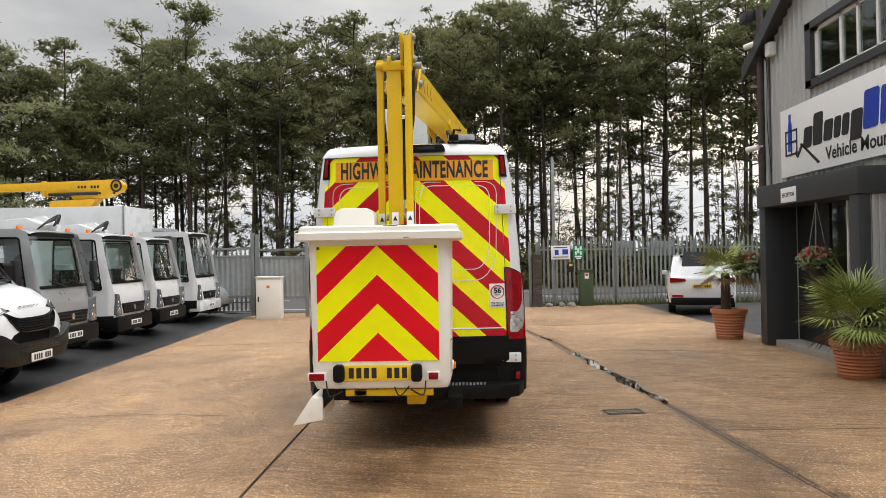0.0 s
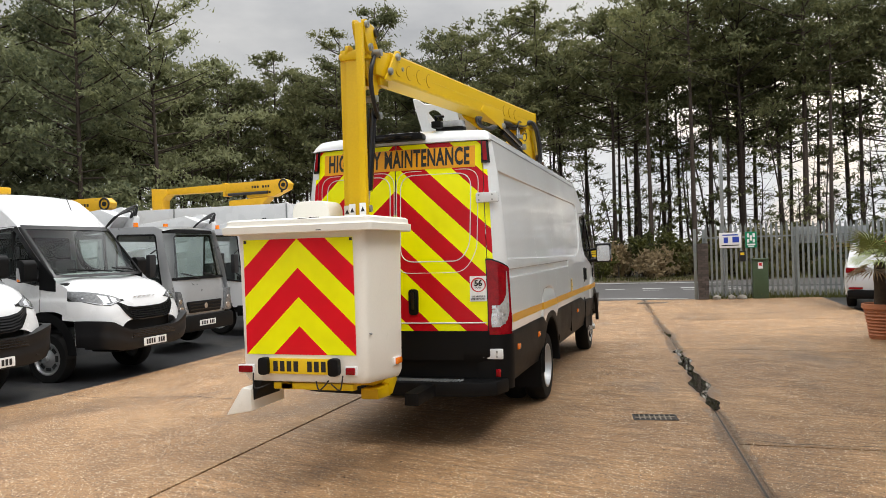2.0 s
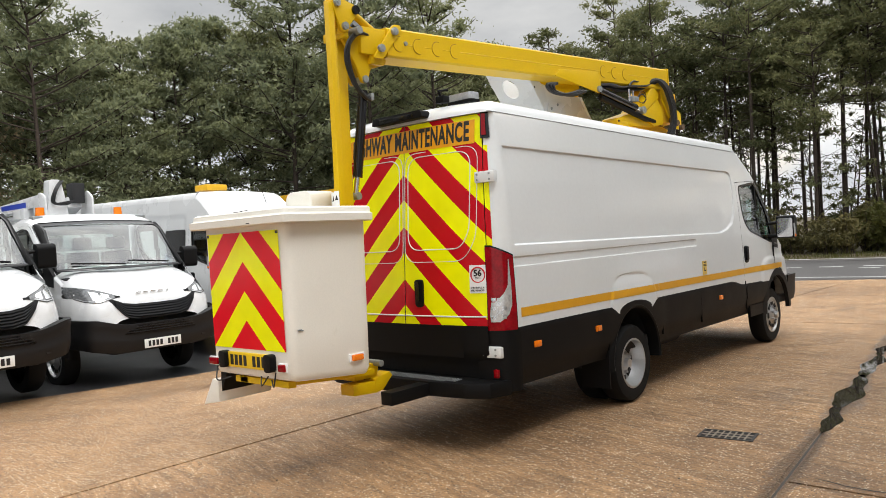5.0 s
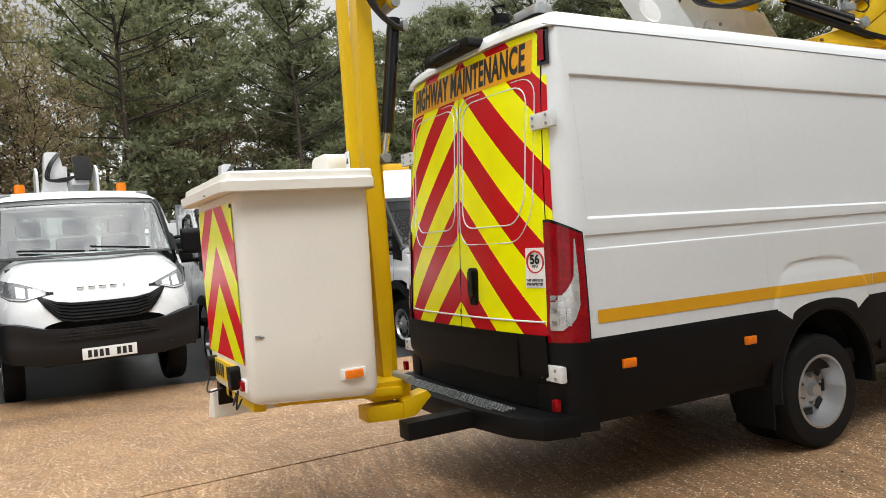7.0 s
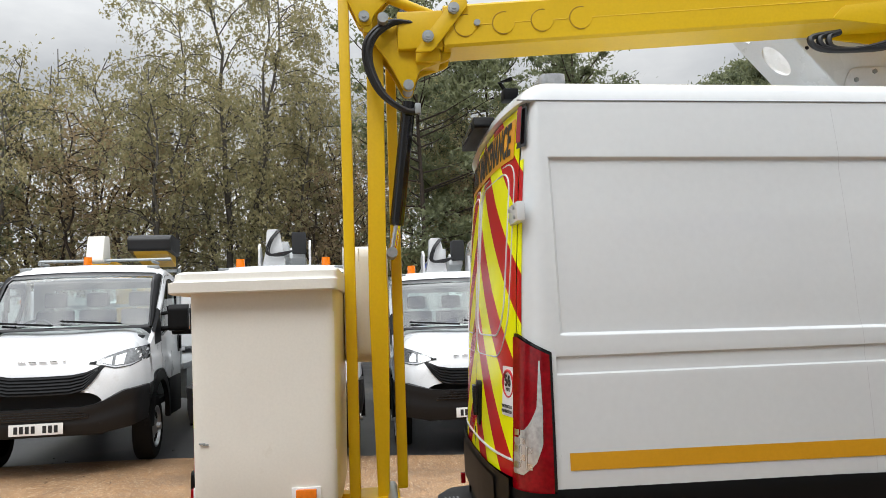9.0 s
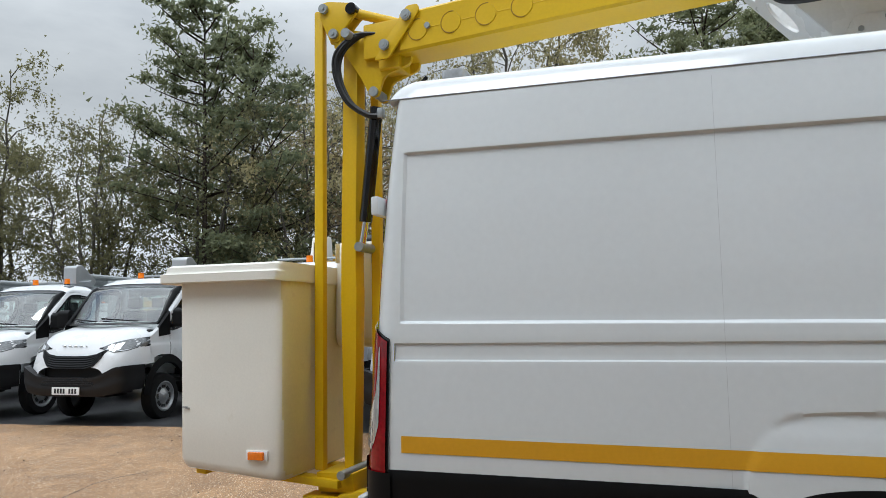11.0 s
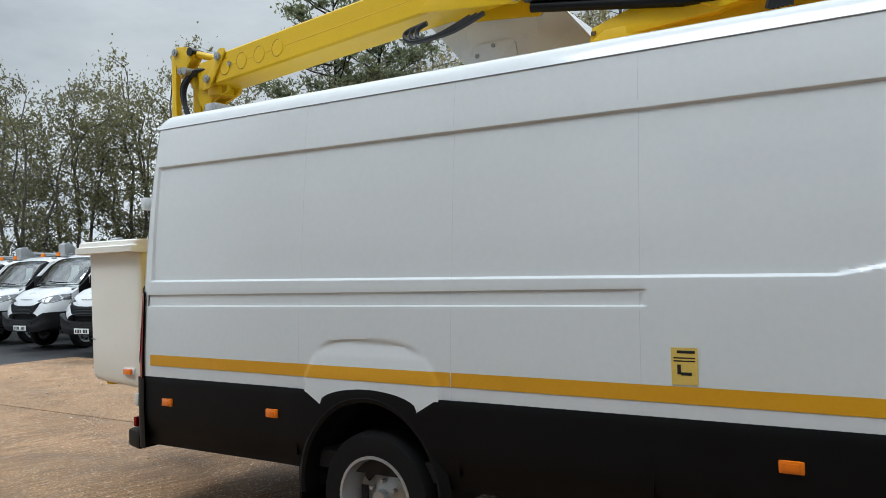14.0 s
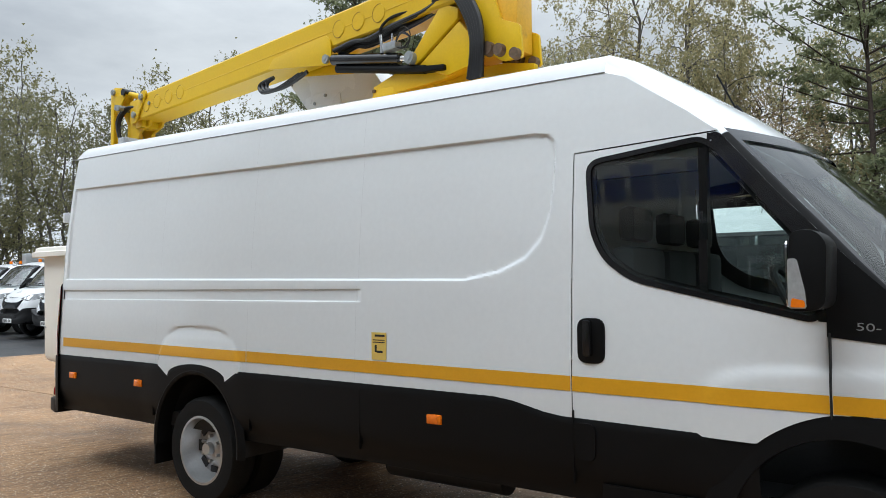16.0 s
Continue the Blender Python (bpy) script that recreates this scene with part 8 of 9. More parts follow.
def broad_meshes(seed, h, leaf_m, leaf_n, droop, bark, spread=0.25, n=15):
    """A forked tree: crooked stems fan out low down, arching boughs fill a round crown, twigs hang."""
    rnd, rng = random.Random(seed), np.random.default_rng(seed)
    V, F, cen, rad = [], [], [], []
    turn = rnd.uniform(0, 6.28)
    stems = rnd.choice((3, 4, 4))
    for k in range(stems):
        a = turn + 2 * math.pi * (k + rnd.uniform(-0.25, 0.25)) / stems
        d = Vector((math.cos(a), math.sin(a), 0))
        lean = spread * h * rnd.uniform(0.25, 0.75) * (0.4 if k == 0 else 1.0)
        tall = h * (0.92 if k == 0 else rnd.uniform(0.70, 0.90))
        fork = rnd.uniform(0.03, 0.16)
        wob = [rnd.uniform(-0.3, 0.3) for _ in range(22)]
        stem = []
        for i, t in enumerate(np.linspace(0, 1, 11)):
            out = lean * max(0.0, t - fork) ** 0.8 / (1 - fork)
            stem.append(d * (0.10 + out) + Vector((wob[i] * t * 1.2, wob[i + 11] * t * 1.2, tall * t)))
        limb(V, F, stem, 0.125 * h / 14, 0.018, 6)
        for m in range(n):
            t = 0.22 + 0.76 * (m + rnd.random()) / n
            q = t * 10
            i = min(int(q), 9)
            p0 = stem[i].lerp(stem[i + 1], q - i)
            zr = p0.z / h
            dome = math.sqrt(max(0.16, 1 - ((zr - 0.52) / 0.52) ** 2))
            ln = spread * h * dome * rnd.uniform(0.45, 1.0)
            b = a + rnd.gauss(0, 1.1)
            e = Vector((math.cos(b), math.sin(b), 0))
            up = rnd.uniform(0.45, 1.0)
            pts = [p0 + e * ln * u * 0.85 + Vector((0, 0, ln * (up * u - (0.25 + 0.45 * droop) * u * u))) + Vector((rnd.uniform(-0.22, 0.22), rnd.uniform(-0.22, 0.22), rnd.uniform(-0.12, 0.12))) * min(1, 2 * u) for u in (0, 0.25, 0.5, 0.75, 1)]
            limb(V, F, pts, 0.045 - 0.02 * t, 0.008, 4)
            for u in (0.35, 0.55, 0.72, 0.88, 1.0):
                i2 = min(int(u * 4), 3)
                c = pts[i2].lerp(pts[i2 + 1], u * 4 - i2)
                for w in range(2):
                    f = c + Vector((rnd.uniform(-0.55, 0.55), rnd.uniform(-0.55, 0.55), rnd.uniform(-0.1, 0.5)))
                    g = f + Vector((rnd.uniform(-0.3, 0.3), rnd.uniform(-0.3, 0.3), -rnd.uniform(0.2, 1.1) * droop))
                    limb(V, F, [c, g], 0.008, 0.003, 3)
                    cen.append(tuple(f.lerp(g, rnd.uniform(0.2, 0.8))))
                    rad.append(rnd.uniform(0.35, 0.7))
    LV, LF = sprays(cen, rad, leaf_n, 0.15, 0.10, rng, 1.1 + 0.35 * droop, droop)
    return make_meshes("birch", V, F, bark, LV, LF, leaf_m)


def shrub_meshes(seed, leaf_m, h):
    rnd, rng = random.Random(seed), np.random.default_rng(seed)
    V, F, cen, rad = [], [], [], []
    for k in range(16):
        a, r = rnd.uniform(0, 2 * math.pi), rnd.uniform(0.1, 1.4)
        top = Vector((r * math.cos(a), r * math.sin(a), h * rnd.uniform(0.45, 1.0) * (1 - 0.25 * r)))
        limb(V, F, [Vector((0.3 * math.cos(a), 0.3 * math.sin(a), 0)), top * 0.6, top], 0.03, 0.006, 4)
        for u in (0.35, 0.6, 0.85, 1.0):
            cen.append(tuple(top * u + Vector((rnd.uniform(-0.2, 0.2), rnd.uniform(-0.2, 0.2), 0))))
            rad.append(rnd.uniform(0.3, 0.55))
    LV, LF = sprays(cen, rad, 22, 0.26, 0.12, rng, 0.8)
    return make_meshes("shrub", V, F, M_pine_bark, LV, LF, leaf_m)


PINES = [pine_meshes(100 + k, (15.5, 16.5, 14.5, 17.0, 15.0)[k], (0.48, 0.55, 0.44, 0.58, 0.5)[k], (2.7, 2.5, 2.9, 2.4, 2.6)[k], (1.0, 0.9, 1.05, 0.95, 0.9)[k], M_needle) for k in range(5)]
FULL = [pine_meshes(200 + k, (15.0, 16.0, 13.5)[k], (0.16, 0.22, 0.12)[k], (3.0, 2.8, 2.6)[k], (1.7, 1.6, 1.7)[k], M_needle2, (84, 0.25, 0.110, 0.34)) for k in range(3)]
BIRCH = [broad_meshes(300 + k, (13.5, 13.0, 14.5, 12.0)[k], M_brown_leaf if k == 3 else M_birch_leaf, (15, 12, 17, 9)[k], (1.0, 0.8, 1.2, 0.4)[k], M_birch_bark if k < 3 else M_pine_bark, (0.24, 0.26, 0.22, 0.27)[k]) for k in range(4)]
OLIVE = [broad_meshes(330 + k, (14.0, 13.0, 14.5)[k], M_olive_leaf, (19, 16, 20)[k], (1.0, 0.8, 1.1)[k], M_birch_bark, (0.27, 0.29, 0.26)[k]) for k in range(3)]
BIRCH.append(broad_meshes(311, 20.5, M_birch_leaf, 22, 1.2, M_birch_bark, 0.205, 36))


def sapling_meshes(seed, h):
    """A leaning young stem with many thin bare branches and few leaves."""
    rnd, rng = random.Random(seed), np.random.default_rng(seed)
    V, F, cen, rad = [], [], [], []
    lx, ly = rnd.uniform(-0.16, 0.16), rnd.uniform(-0.1, 0.1)
    stem = [Vector((lx * h * t + 0.25 * math.sin(4 * t + seed), ly * h * t, h * t)) for t in np.linspace(0, 1, 7)]
    limb(V, F, stem, 0.085, 0.015, 5)
    for k in range(30):
        t = rnd.uniform(0.15, 0.98)
        i = min(int(t * 6), 5)
        p0 = stem[i].lerp(stem[i + 1], t * 6 - i)
        a, ln = rnd.uniform(0, 2 * math.pi), rnd.uniform(0.6, 2.4) * (1.15 - 0.6 * t)
        d = Vector((math.cos(a), math.sin(a), rnd.uniform(0.0, 0.9)))
        p1 = p0 + d * ln * 0.5 + Vector((rnd.uniform(-0.2, 0.2), rnd.uniform(-0.2, 0.2), rnd.uniform(-0.1, 0.2)))
        p2 = p0 + d * ln + Vector((0, 0, rnd.uniform(-0.3, 0.3)))
        limb(V, F, [p0, p1, p2], 0.026, 0.006, 3)
        for w in range(2):
            e = p1 + Vector((rnd.uniform(-0.6, 0.6), rnd.uniform(-0.6, 0.6), rnd.uniform(-0.1, 0.6)))
            limb(V, F, [p1, e], 0.012, 0.004, 3)
        if rnd.random() < 0.6:
            cen.append(tuple(p2))
            rad.append(rnd.uniform(0.4, 0.8))
    LV, LF = sprays(cen, rad, 46, 0.26, 0.09, rng, 0.6)
    return make_meshes("sapling", V, F, M_pine_bark, LV, LF, M_needle)


SAPLING = [sapling_meshes(500 + k, (6.5, 8.5, 10.5, 9.0)[k]) for k in range(4)]
M_bramble = leaf_material("bramble_leaves", (0.075, 0.075, 0.035), (0.21, 0.18, 0.07))
SHRUB = [shrub_meshes(400, M_gorse, 2.6), shrub_meshes(401, M_bramble, 2.2), shrub_meshes(402, M_brown_leaf, 1.9)]


def plant(name, pair, x, y, s, turn, label, category, group):
    z = gz(x, y) - 0.12
    t = thing(name, Matrix.Translation((x, y, z)) @ Matrix.Rotation(turn, 4, "Z") @ Matrix.Diagonal((s, s, s, 1)), label, category, group)
    for nm, me in zip(("trunk", "crown"), pair):
        o = new(nm, me)
        o.parent = t
    return t


rnd = random.Random(77)
# the pine belt beyond the road
TALL = [pine_meshes(160 + k, 17.0 + 0.5 * k, 0.67, 2.9, 0.85, M_needle) for k in range(2)]
for row, (y0, n, x0, x1) in enumerate(((43.5, 27, -46, 34), (47.0, 25, -48, 38), (51.0, 20, -52, 42), (56, 12, -52, 44))):
    for k in range(n):
        x = x0 + (x1 - x0) * (k + rnd.uniform(0.1, 0.9)) / n
        y = y0 + rnd.uniform(-1.4, 1.4)
        if 10 < x < 25 and rnd.random() < 0.4:
            continue
        pick = rnd.choice(PINES)
        if -14 < x < 3 and k % 2:
            pick = TALL[k // 2 % 2]
        plant("pine_tree", pick, x, y, rnd.uniform(0.88, 1.12) * float(lerp(x, [-46, -26, -8, 2, 14], [1.0, 0.90, 0.95, 1.08, 1.12])), rnd.uniform(0, 6.3), "tall pine with a bare trunk and dark green crown", "pine tree", "pine belt beyond the road")
POLES = [pine_meshes(150 + k, 15.5 + k, 0.66, 1.7, 0.42, M_needle) for k in range(3)]
for k in range(46):
    x = -44 + 78 * (k + rnd.random()) / 46
    plant("pine_tree", rnd.choice(POLES), x, rnd.uniform(41.5, 49), rnd.uniform(0.85, 1.12), rnd.uniform(0, 6.3), "slender pine with a long bare trunk and thin crown", "pine tree", "pine belt beyond the road")
for k in range(84):
    x = -45 + 80 * (k + rnd.random()) / 84
    plant("sapling_tree", SAPLING[k % 4], x, rnd.uniform(40.5, 54), rnd.uniform(0.8, 1.2), rnd.uniform(0, 6.3), "thin leaning young tree with bare branches", "tree", "young trees under the pines")
# thicker pines to the west
for k in range(26):
    y = 3 + 38 * (k + rnd.random()) / 26
    x = -41 - rnd.uniform(0, 9) + 0.06 * y
    if 7.5 < y < 11.5:
        continue
    pick = FULL if rnd.random() < 0.72 else PINES
    plant("pine_tree", rnd.choice(pick), x, y, rnd.uniform(1.02, 1.36) * (0.84 if 11 < y < 22 else 1.0), rnd.uniform(0, 6.3), "dense dark green conifer with branches low down", "pine tree", "conifers west of the yard")
# birches and mixed autumn trees to the south-west
for k in range(40):
    q = (k + rnd.random()) / 40
    ang = radians(172 + 94 * q)
    d = rnd.uniform(41, 52)
    x, y = 4 + d * math.cos(ang), 1 + d * math.sin(ang)
    pick = rnd.random()
    if (k % 2 if q < 0.4 else k % 3 == 2):
        continue
    if pick < 0.08 and q < 0.4:
        plant("pine_tree", rnd.choice(FULL), x, y, rnd.uniform(0.85, 1.1), rnd.uniform(0, 6.3), "dark conifer among the birches", "pine tree", "trees south-west of the yard")
    else:
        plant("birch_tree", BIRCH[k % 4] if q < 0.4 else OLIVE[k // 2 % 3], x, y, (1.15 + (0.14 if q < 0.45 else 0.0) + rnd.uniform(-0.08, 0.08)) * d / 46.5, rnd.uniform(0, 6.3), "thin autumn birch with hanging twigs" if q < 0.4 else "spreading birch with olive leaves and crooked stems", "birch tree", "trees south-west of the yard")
for x, y, s, kind in ((-33, -10.6, 1.15, 0), (-34.3, -7.6, 1.16, 4), (-34, -12.5, 1.2, 3), (-33, -15.5, 1.15, 3), (-31.5, -18.5, 1.2, 1), (-35.5, -4.9, 1.12, 2), (-34.6, -3.4, 0.98, 3), (-35.5, -2.2, 1.0, 3), (-39, 7.0, 1.0, 3)):
    plant("birch_tree", BIRCH[kind], x, y, s, rnd.uniform(0, 6.3), "tall autumn birch with hanging twigs" if kind != 3 else "broad tree with thin brown autumn leaves", "birch tree", "trees south-west of the yard")
for x, y, s in ((-37.6, 2.2, 1.32), (-36.5, 11.0, 1.12), (-40, 13.5, 1.0), (-30.5, -24.5, 1.3), (-31.5, -22.0, 1.15), (-33, 31, 1.36), (-30, 34.5, 1.3), (-36.5, 27, 1.4)):
    plant("pine_tree", FULL[0], x, y, s, rnd.uniform(0, 6.3), "tall dense conifer with branches low down", "pine tree", "conifers west of the yard")
# undergrowth
for k in range(104):
    x = -46 + 80 * (k + rnd.random()) / 104
    plant("shrub", SHRUB[rnd.choice((0, 0, 1, 1, 2))], x, rnd.uniform(37.3, 42.5), rnd.uniform(0.75, 1.35), rnd.uniform(0, 6.3), "dark green gorse bush at the roadside", "bush", "roadside bushes")
for k in range(30):
    q = (k + rnd.random()) / 30
    ang = radians(150 + 115 * q)
    d = rnd.uniform(34, 40)
    plant("shrub", SHRUB[rnd.choice((0, 1, 2, 2))], 4 + d * math.cos(ang), 1 + d * math.sin(ang), rnd.uniform(0.7, 1.2), rnd.uniform(0, 6.3), "brown and green undergrowth bush", "bush", "bushes round the yard")
for k in range(14):
    plant("shrub", SHRUB[rnd.choice((0, 1))], 3.6 + 11.5 * (k + rnd.random()) / 14, rnd.uniform(33.2, 36), rnd.uniform(0.3, 0.6), rnd.uniform(0, 6.3), "low green bush on the verge", "bush", "verge bushes")
# grass along the fence and verge
def grass(name, x0, x1, y0, y1, n, h, seed, label):
    rng = np.random.default_rng(seed)
    x, y = rng.uniform(x0, x1, n), rng.uniform(y0, y1, n)
    z = ground_z(x, y) - 0.09
    a = rng.uniform(0, 2 * math.pi, n)
    hh = h * rng.uniform(0.4, 1.2, n)
    w = 0.012
    lx, ly = rng.normal(0, 0.3, n) * hh, rng.normal(0, 0.3, n) * hh
    V = np.stack([np.stack([x - w * np.cos(a), y - w * np.sin(a), z], 1), np.stack([x + w * np.cos(a), y + w * np.sin(a), z], 1), np.stack([x + lx, y + ly, z + hh], 1)], 1).reshape(-1, 3)
    return tagged(from_arrays(name, V.tolist(), np.arange(n * 3).reshape(-1, 3).tolist(), M_gorse, None, "", smooth=False), label, "grass", kind="stuff")


grass("grass", 2.9, 15, 19.6, 20.9, 5200, 0.34, 5, "rough grass and weeds along the fence")
grass("verge_grass", -50, 40, 34.6, 38.0, 13000, 0.26, 6, "rough verge grass beyond the road")


# ---- the parked row ----
def at_nose(x, y, heading, reach=7.32, grow_by=1.05):
    """The pose of a vehicle whose nose stands at (x, y) and points along heading (degrees from +x)."""
    r = Matrix.Rotation(radians(heading - 90), 4, "Z")
    p = r @ Vector((0, reach, 0))
    p = p * grow_by
    cx, cy = x - p.x, y - p.y
    ax, ay = x - math.cos(radians(heading)) * 2.5, y - math.sin(radians(heading)) * 2.5
    return Matrix.Translation((cx, cy, gz(ax, ay) - 0.02)) @ r @ Matrix.Diagonal((grow_by, grow_by, grow_by * (1.045 if grow_by > 1 else 1.0), 1))


def copy_at(ob, x, y, heading):
    """A copy of a parked vehicle, of the same size, with its nose at (x, y)."""
    return copy_thing(ob, at_nose(x, y, heading) @ Matrix.Diagonal((*ob.scale, 1)).inverted())


def beacon(parent, x, y, z, s=1.0):
    b = part("beacon", cyl((x, y, z), (x, y, z + 0.10 * s), 0.055 * s, 0.05 * s, 14), M_orange_lens, parent, "amber roof beacon")
    part("beacon_base", cyl((x, y, z - 0.03), (x, y, z), 0.06 * s, seg=14), M_print, b)
    return b


def road_wheels(root, ys, twin=False, r=0.36):
    for k, y in enumerate(ys):
        for s in (-1, 1):
            wheel("wheel", Matrix.Translation((s * 0.84, y, r)) @ (Matrix.Rotation(math.pi, 4, "Z") if s < 0 else Matrix.Identity(4)), root, r, 0.2, 0.08 if (twin and k) else 0.0, "black tyre on a silver steel wheel")


def arches(root, y):
    ang = np.linspace(radians(0), radians(180), 26)
    for s in (-1, 1):
        grid("wheel_arch", lambda A, V: (s * (1.006 - 0.012 * V ** 2 - 0.05 * (V < 0.05)), y + (0.42 + 0.15 * V) * np.cos(A), 0.42 + (0.45 + 0.13 * V) * np.sin(A)), ang, [0, 0.08, 0.5, 1], M_black, root, "black wheel arch", flip=(s < 0))
        part("door_sill", box(s * 0.93, s * 0.995, 4.98, 5.72, 0.42, 0.875), M_black, root, "black sill", bevel=0.02)


def low_cab(name, m, label, group, seed, old_face=True):
    """A chassis cab with a low roof."""
    t = thing(name, m, label, "truck", group)
    root = {"ob": t, "paint": M_white2}
    cab_front(root, False, old_face, plate_seed=seed)

    def roof(U, Y):
        z1 = top_line(Y, False)
        hw = side_half(z1) - 0.035
        a = np.abs(U)
        rear = sstep(4.94, 5.1, Y)
        return U * hw, Y + 0.10 * sstep(5.5, 5.76, Y) * (1 - U ** 2), z1 - 0.005 + (0.085 * (1 - np.clip((a - 0.78) / 0.22, 0, 1) ** 2.2) + 0.03 * (1 - a ** 2)) * (1 - 0.9 * sstep(5.45, 5.76, Y)) * (0.3 + 0.7 * rear)
    us = np.concatenate([np.linspace(-1, -0.8, 6), np.linspace(-0.7, 0.7, 9), np.linspace(0.8, 1, 6)])
    grid("roof", roof, us, np.linspace(4.93, 5.76, 16), M_white2, t, "white cab roof")
    bw = part("cab_back", box(-0.90, 0.90, 4.92, 4.96, 0.6, 1.45, box(-0.88, -0.62, 4.92, 4.96, 1.45, 2.1, box(0.62, 0.88, 4.92, 4.96, 1.45, 2.1, box(-0.62, 0.62, 4.92, 4.96, 1.98, 2.12)))), M_white2, t, "white cab rear wall")
    for s in (-1, 1):
        part("cab_quarter", box(s * 0.93, s * 0.97, 4.93, 5.06, 0.87, 2.08), M_white2, t)
    part("rear_glass", box(-0.62, 0.62, 4.935, 4.943, 1.45, 1.98), M_glass, t, "clear cab rear window").visible_shadow = False
    arches(t, 6.22)
    road_wheels(t, (6.22, 2.12), True)
    for x in (-0.40, 0.40):
        part("chassis_rail", box(x - 0.05, x + 0.05, 0.5, 5.2, 0.55, 0.72), M_black, t)
    for x in (-0.76, 0.76):
        part("marker_pod", box(x - 0.07, x + 0.07, 5.46, 5.58, 2.165, 2.23), M_galv, t, "small grey roof marker", bevel=0.015)
    return t


def flat_deck(t, with_rail=True):
    part("deck", box(-0.98, 0.98, 0.2, 4.7, 0.90, 0.98), M_galv, t, "grey checker-plate deck", bevel=0.01)
    for s in (-1, 1):
        part("side_locker", box(s * 0.70, s * 0.97, 2.8, 4.4, 0.5, 0.9), M_galv, t, "grey side locker", bevel=0.015)
        part("rear_guard", box(s * 0.66, s * 0.99, 1.65, 2.6, 0.80, 0.83), M_black, t)
    if with_rail:
        for x in (-0.9, -0.3, 0.3, 0.9):
            part("headboard_post", box(x - 0.025, x + 0.025, 4.55, 4.6, 0.98, 2.25), M_galv, t)
        for z in (1.3, 1.75, 2.2):
            part("headboard_rail", box(-0.9, 0.9, 4.55, 4.6, z, z + 0.04), M_galv, t)


def white_lift(t, turn=0):
    """A folded white knuckle lift behind the cab."""
    part("turret", cyl((0, 3.4, 0.98), (0, 3.4, 1.5), 0.32, 0.26, 20), M_white2, t, "white turret")
    part("post", box(-0.18, 0.18, 3.2, 3.65, 1.5, 2.45), M_white2, t, bevel=0.02)
    part("lower_arm", prism([(0.6, 2.10), (4.2, 2.20), (4.7, 2.40), (4.66, 2.56), (4.3, 2.46), (0.6, 2.32)], "x", -0.28, -0.06), M_white2, t, "folded white arm", bevel=0.015)
    part("knuckle", prism(rounded([(0.34, 2.20), (-0.02, 2.20), (0.02, 2.50), (0.08, 2.80), (0.25, 2.80), (0.27, 2.5)], 0.04), "y", 4.62, 4.82), M_white2, t, "white knuckle", bevel=0.015)
    part("knuckle_cheek", prism(rounded([(4.50, 2.25), (4.90, 2.25), (4.90, 2.55), (4.72, 2.62), (4.50, 2.50)], 0.04), "x", 0.34, 0.37), M_white2, t, bevel=0.004)
    part("knuckle_cheek", prism(rounded([(4.50, 2.25), (4.90, 2.25), (4.90, 2.55), (4.72, 2.66), (4.50, 2.50)], 0.04), "x", -0.37, -0.34), M_white2, t, bevel=0.004)
    part("motor_box", box(-0.30, -0.10, 4.58, 4.78, 2.46, 2.76), M_interior, t, "dark motor box", bevel=0.02)
    for k in range(3):
        part("hose", tube([(0.10 - 0.02 * k, 4.84, 2.78), (0.21 - 0.02 * k, 4.88, 2.64), (0.25 - 0.02 * k, 4.88, 2.46), (0.04, 4.87, 2.43 + 0.02 * k), (-0.11, 4.8, 2.50)], 0.011, 6, smooth_steps=5), M_hose, t, "black hose loop")
    part("upper_arm", prism([(0.4, 2.30), (4.5, 2.48), (4.5, 2.66), (0.4, 2.46)], "x", -0.04, 0.12), M_white2, t, "folded white arm", bevel=0.015)
    part("blue_mark", box(0.1205, 0.124, 2.6, 3.6, 2.47, 2.55), M_blue_film, t)
    part("basket", prism(rounded([(-0.55, 0.1), (0.55, 0.1), (0.55, 0.85), (-0.55, 0.85)], 0.08), "z", 1.15, 2.15), M_white2, t, "white work basket", bevel=0.03)


def yellow_lift(t, side=1):
    part("turret", cyl((0, 3.3, 0.98), (0, 3.3, 1.55), 0.34, 0.28, 20), M_yellow_old, t, "yellow turret")
    part("post", box(-0.2, 0.2, 3.05, 3.6, 1.5, 2.25), M_yellow_old, t, bevel=0.02)
    part("lower_arm", prism([(0.5, 2.10), (3.8, 2.18), (4.4, 2.30), (4.4, 2.46), (3.7, 2.40), (0.5, 2.32)], "x", 0.10, 0.36), M_yellow_old, t, "folded yellow arm", bevel=0.015)
    part("head_box", prism(rounded([(3.95, 2.46), (4.62, 2.50), (4.66, 2.66), (4.55, 2.72), (3.95, 2.70)], 0.04), "x", -0.80, -0.22), M_print, t, "black boom end box", bevel=0.03)
    part("head_tray", prism([(3.92, 2.32), (4.50, 2.46), (4.58, 2.50), (3.95, 2.48)], "x", -0.74, -0.28), M_yellow_old, t, "yellow tray under the box", bevel=0.01)
    part("rest_casting", prism(rounded([(4.55, 2.34), (4.95, 2.34), (4.85, 2.68), (4.62, 2.70)], 0.04), "x", 0.02, 0.24), M_cream, t, "cream boom rest", bevel=0.02)
    for z in (2.36,):
        part("guard_rail", tube([(-0.85, 4.85, z), (0.85, 4.85, z)], 0.02, 8), M_galv, t, "grey roof guard rail")
    part("basket", prism(rounded([(-0.6, 0.1), (0.5, 0.1), (0.5, 0.85), (-0.6, 0.85)], 0.08), "z", 1.1, 2.05), M_white2, t, "white work basket", bevel=0.03)


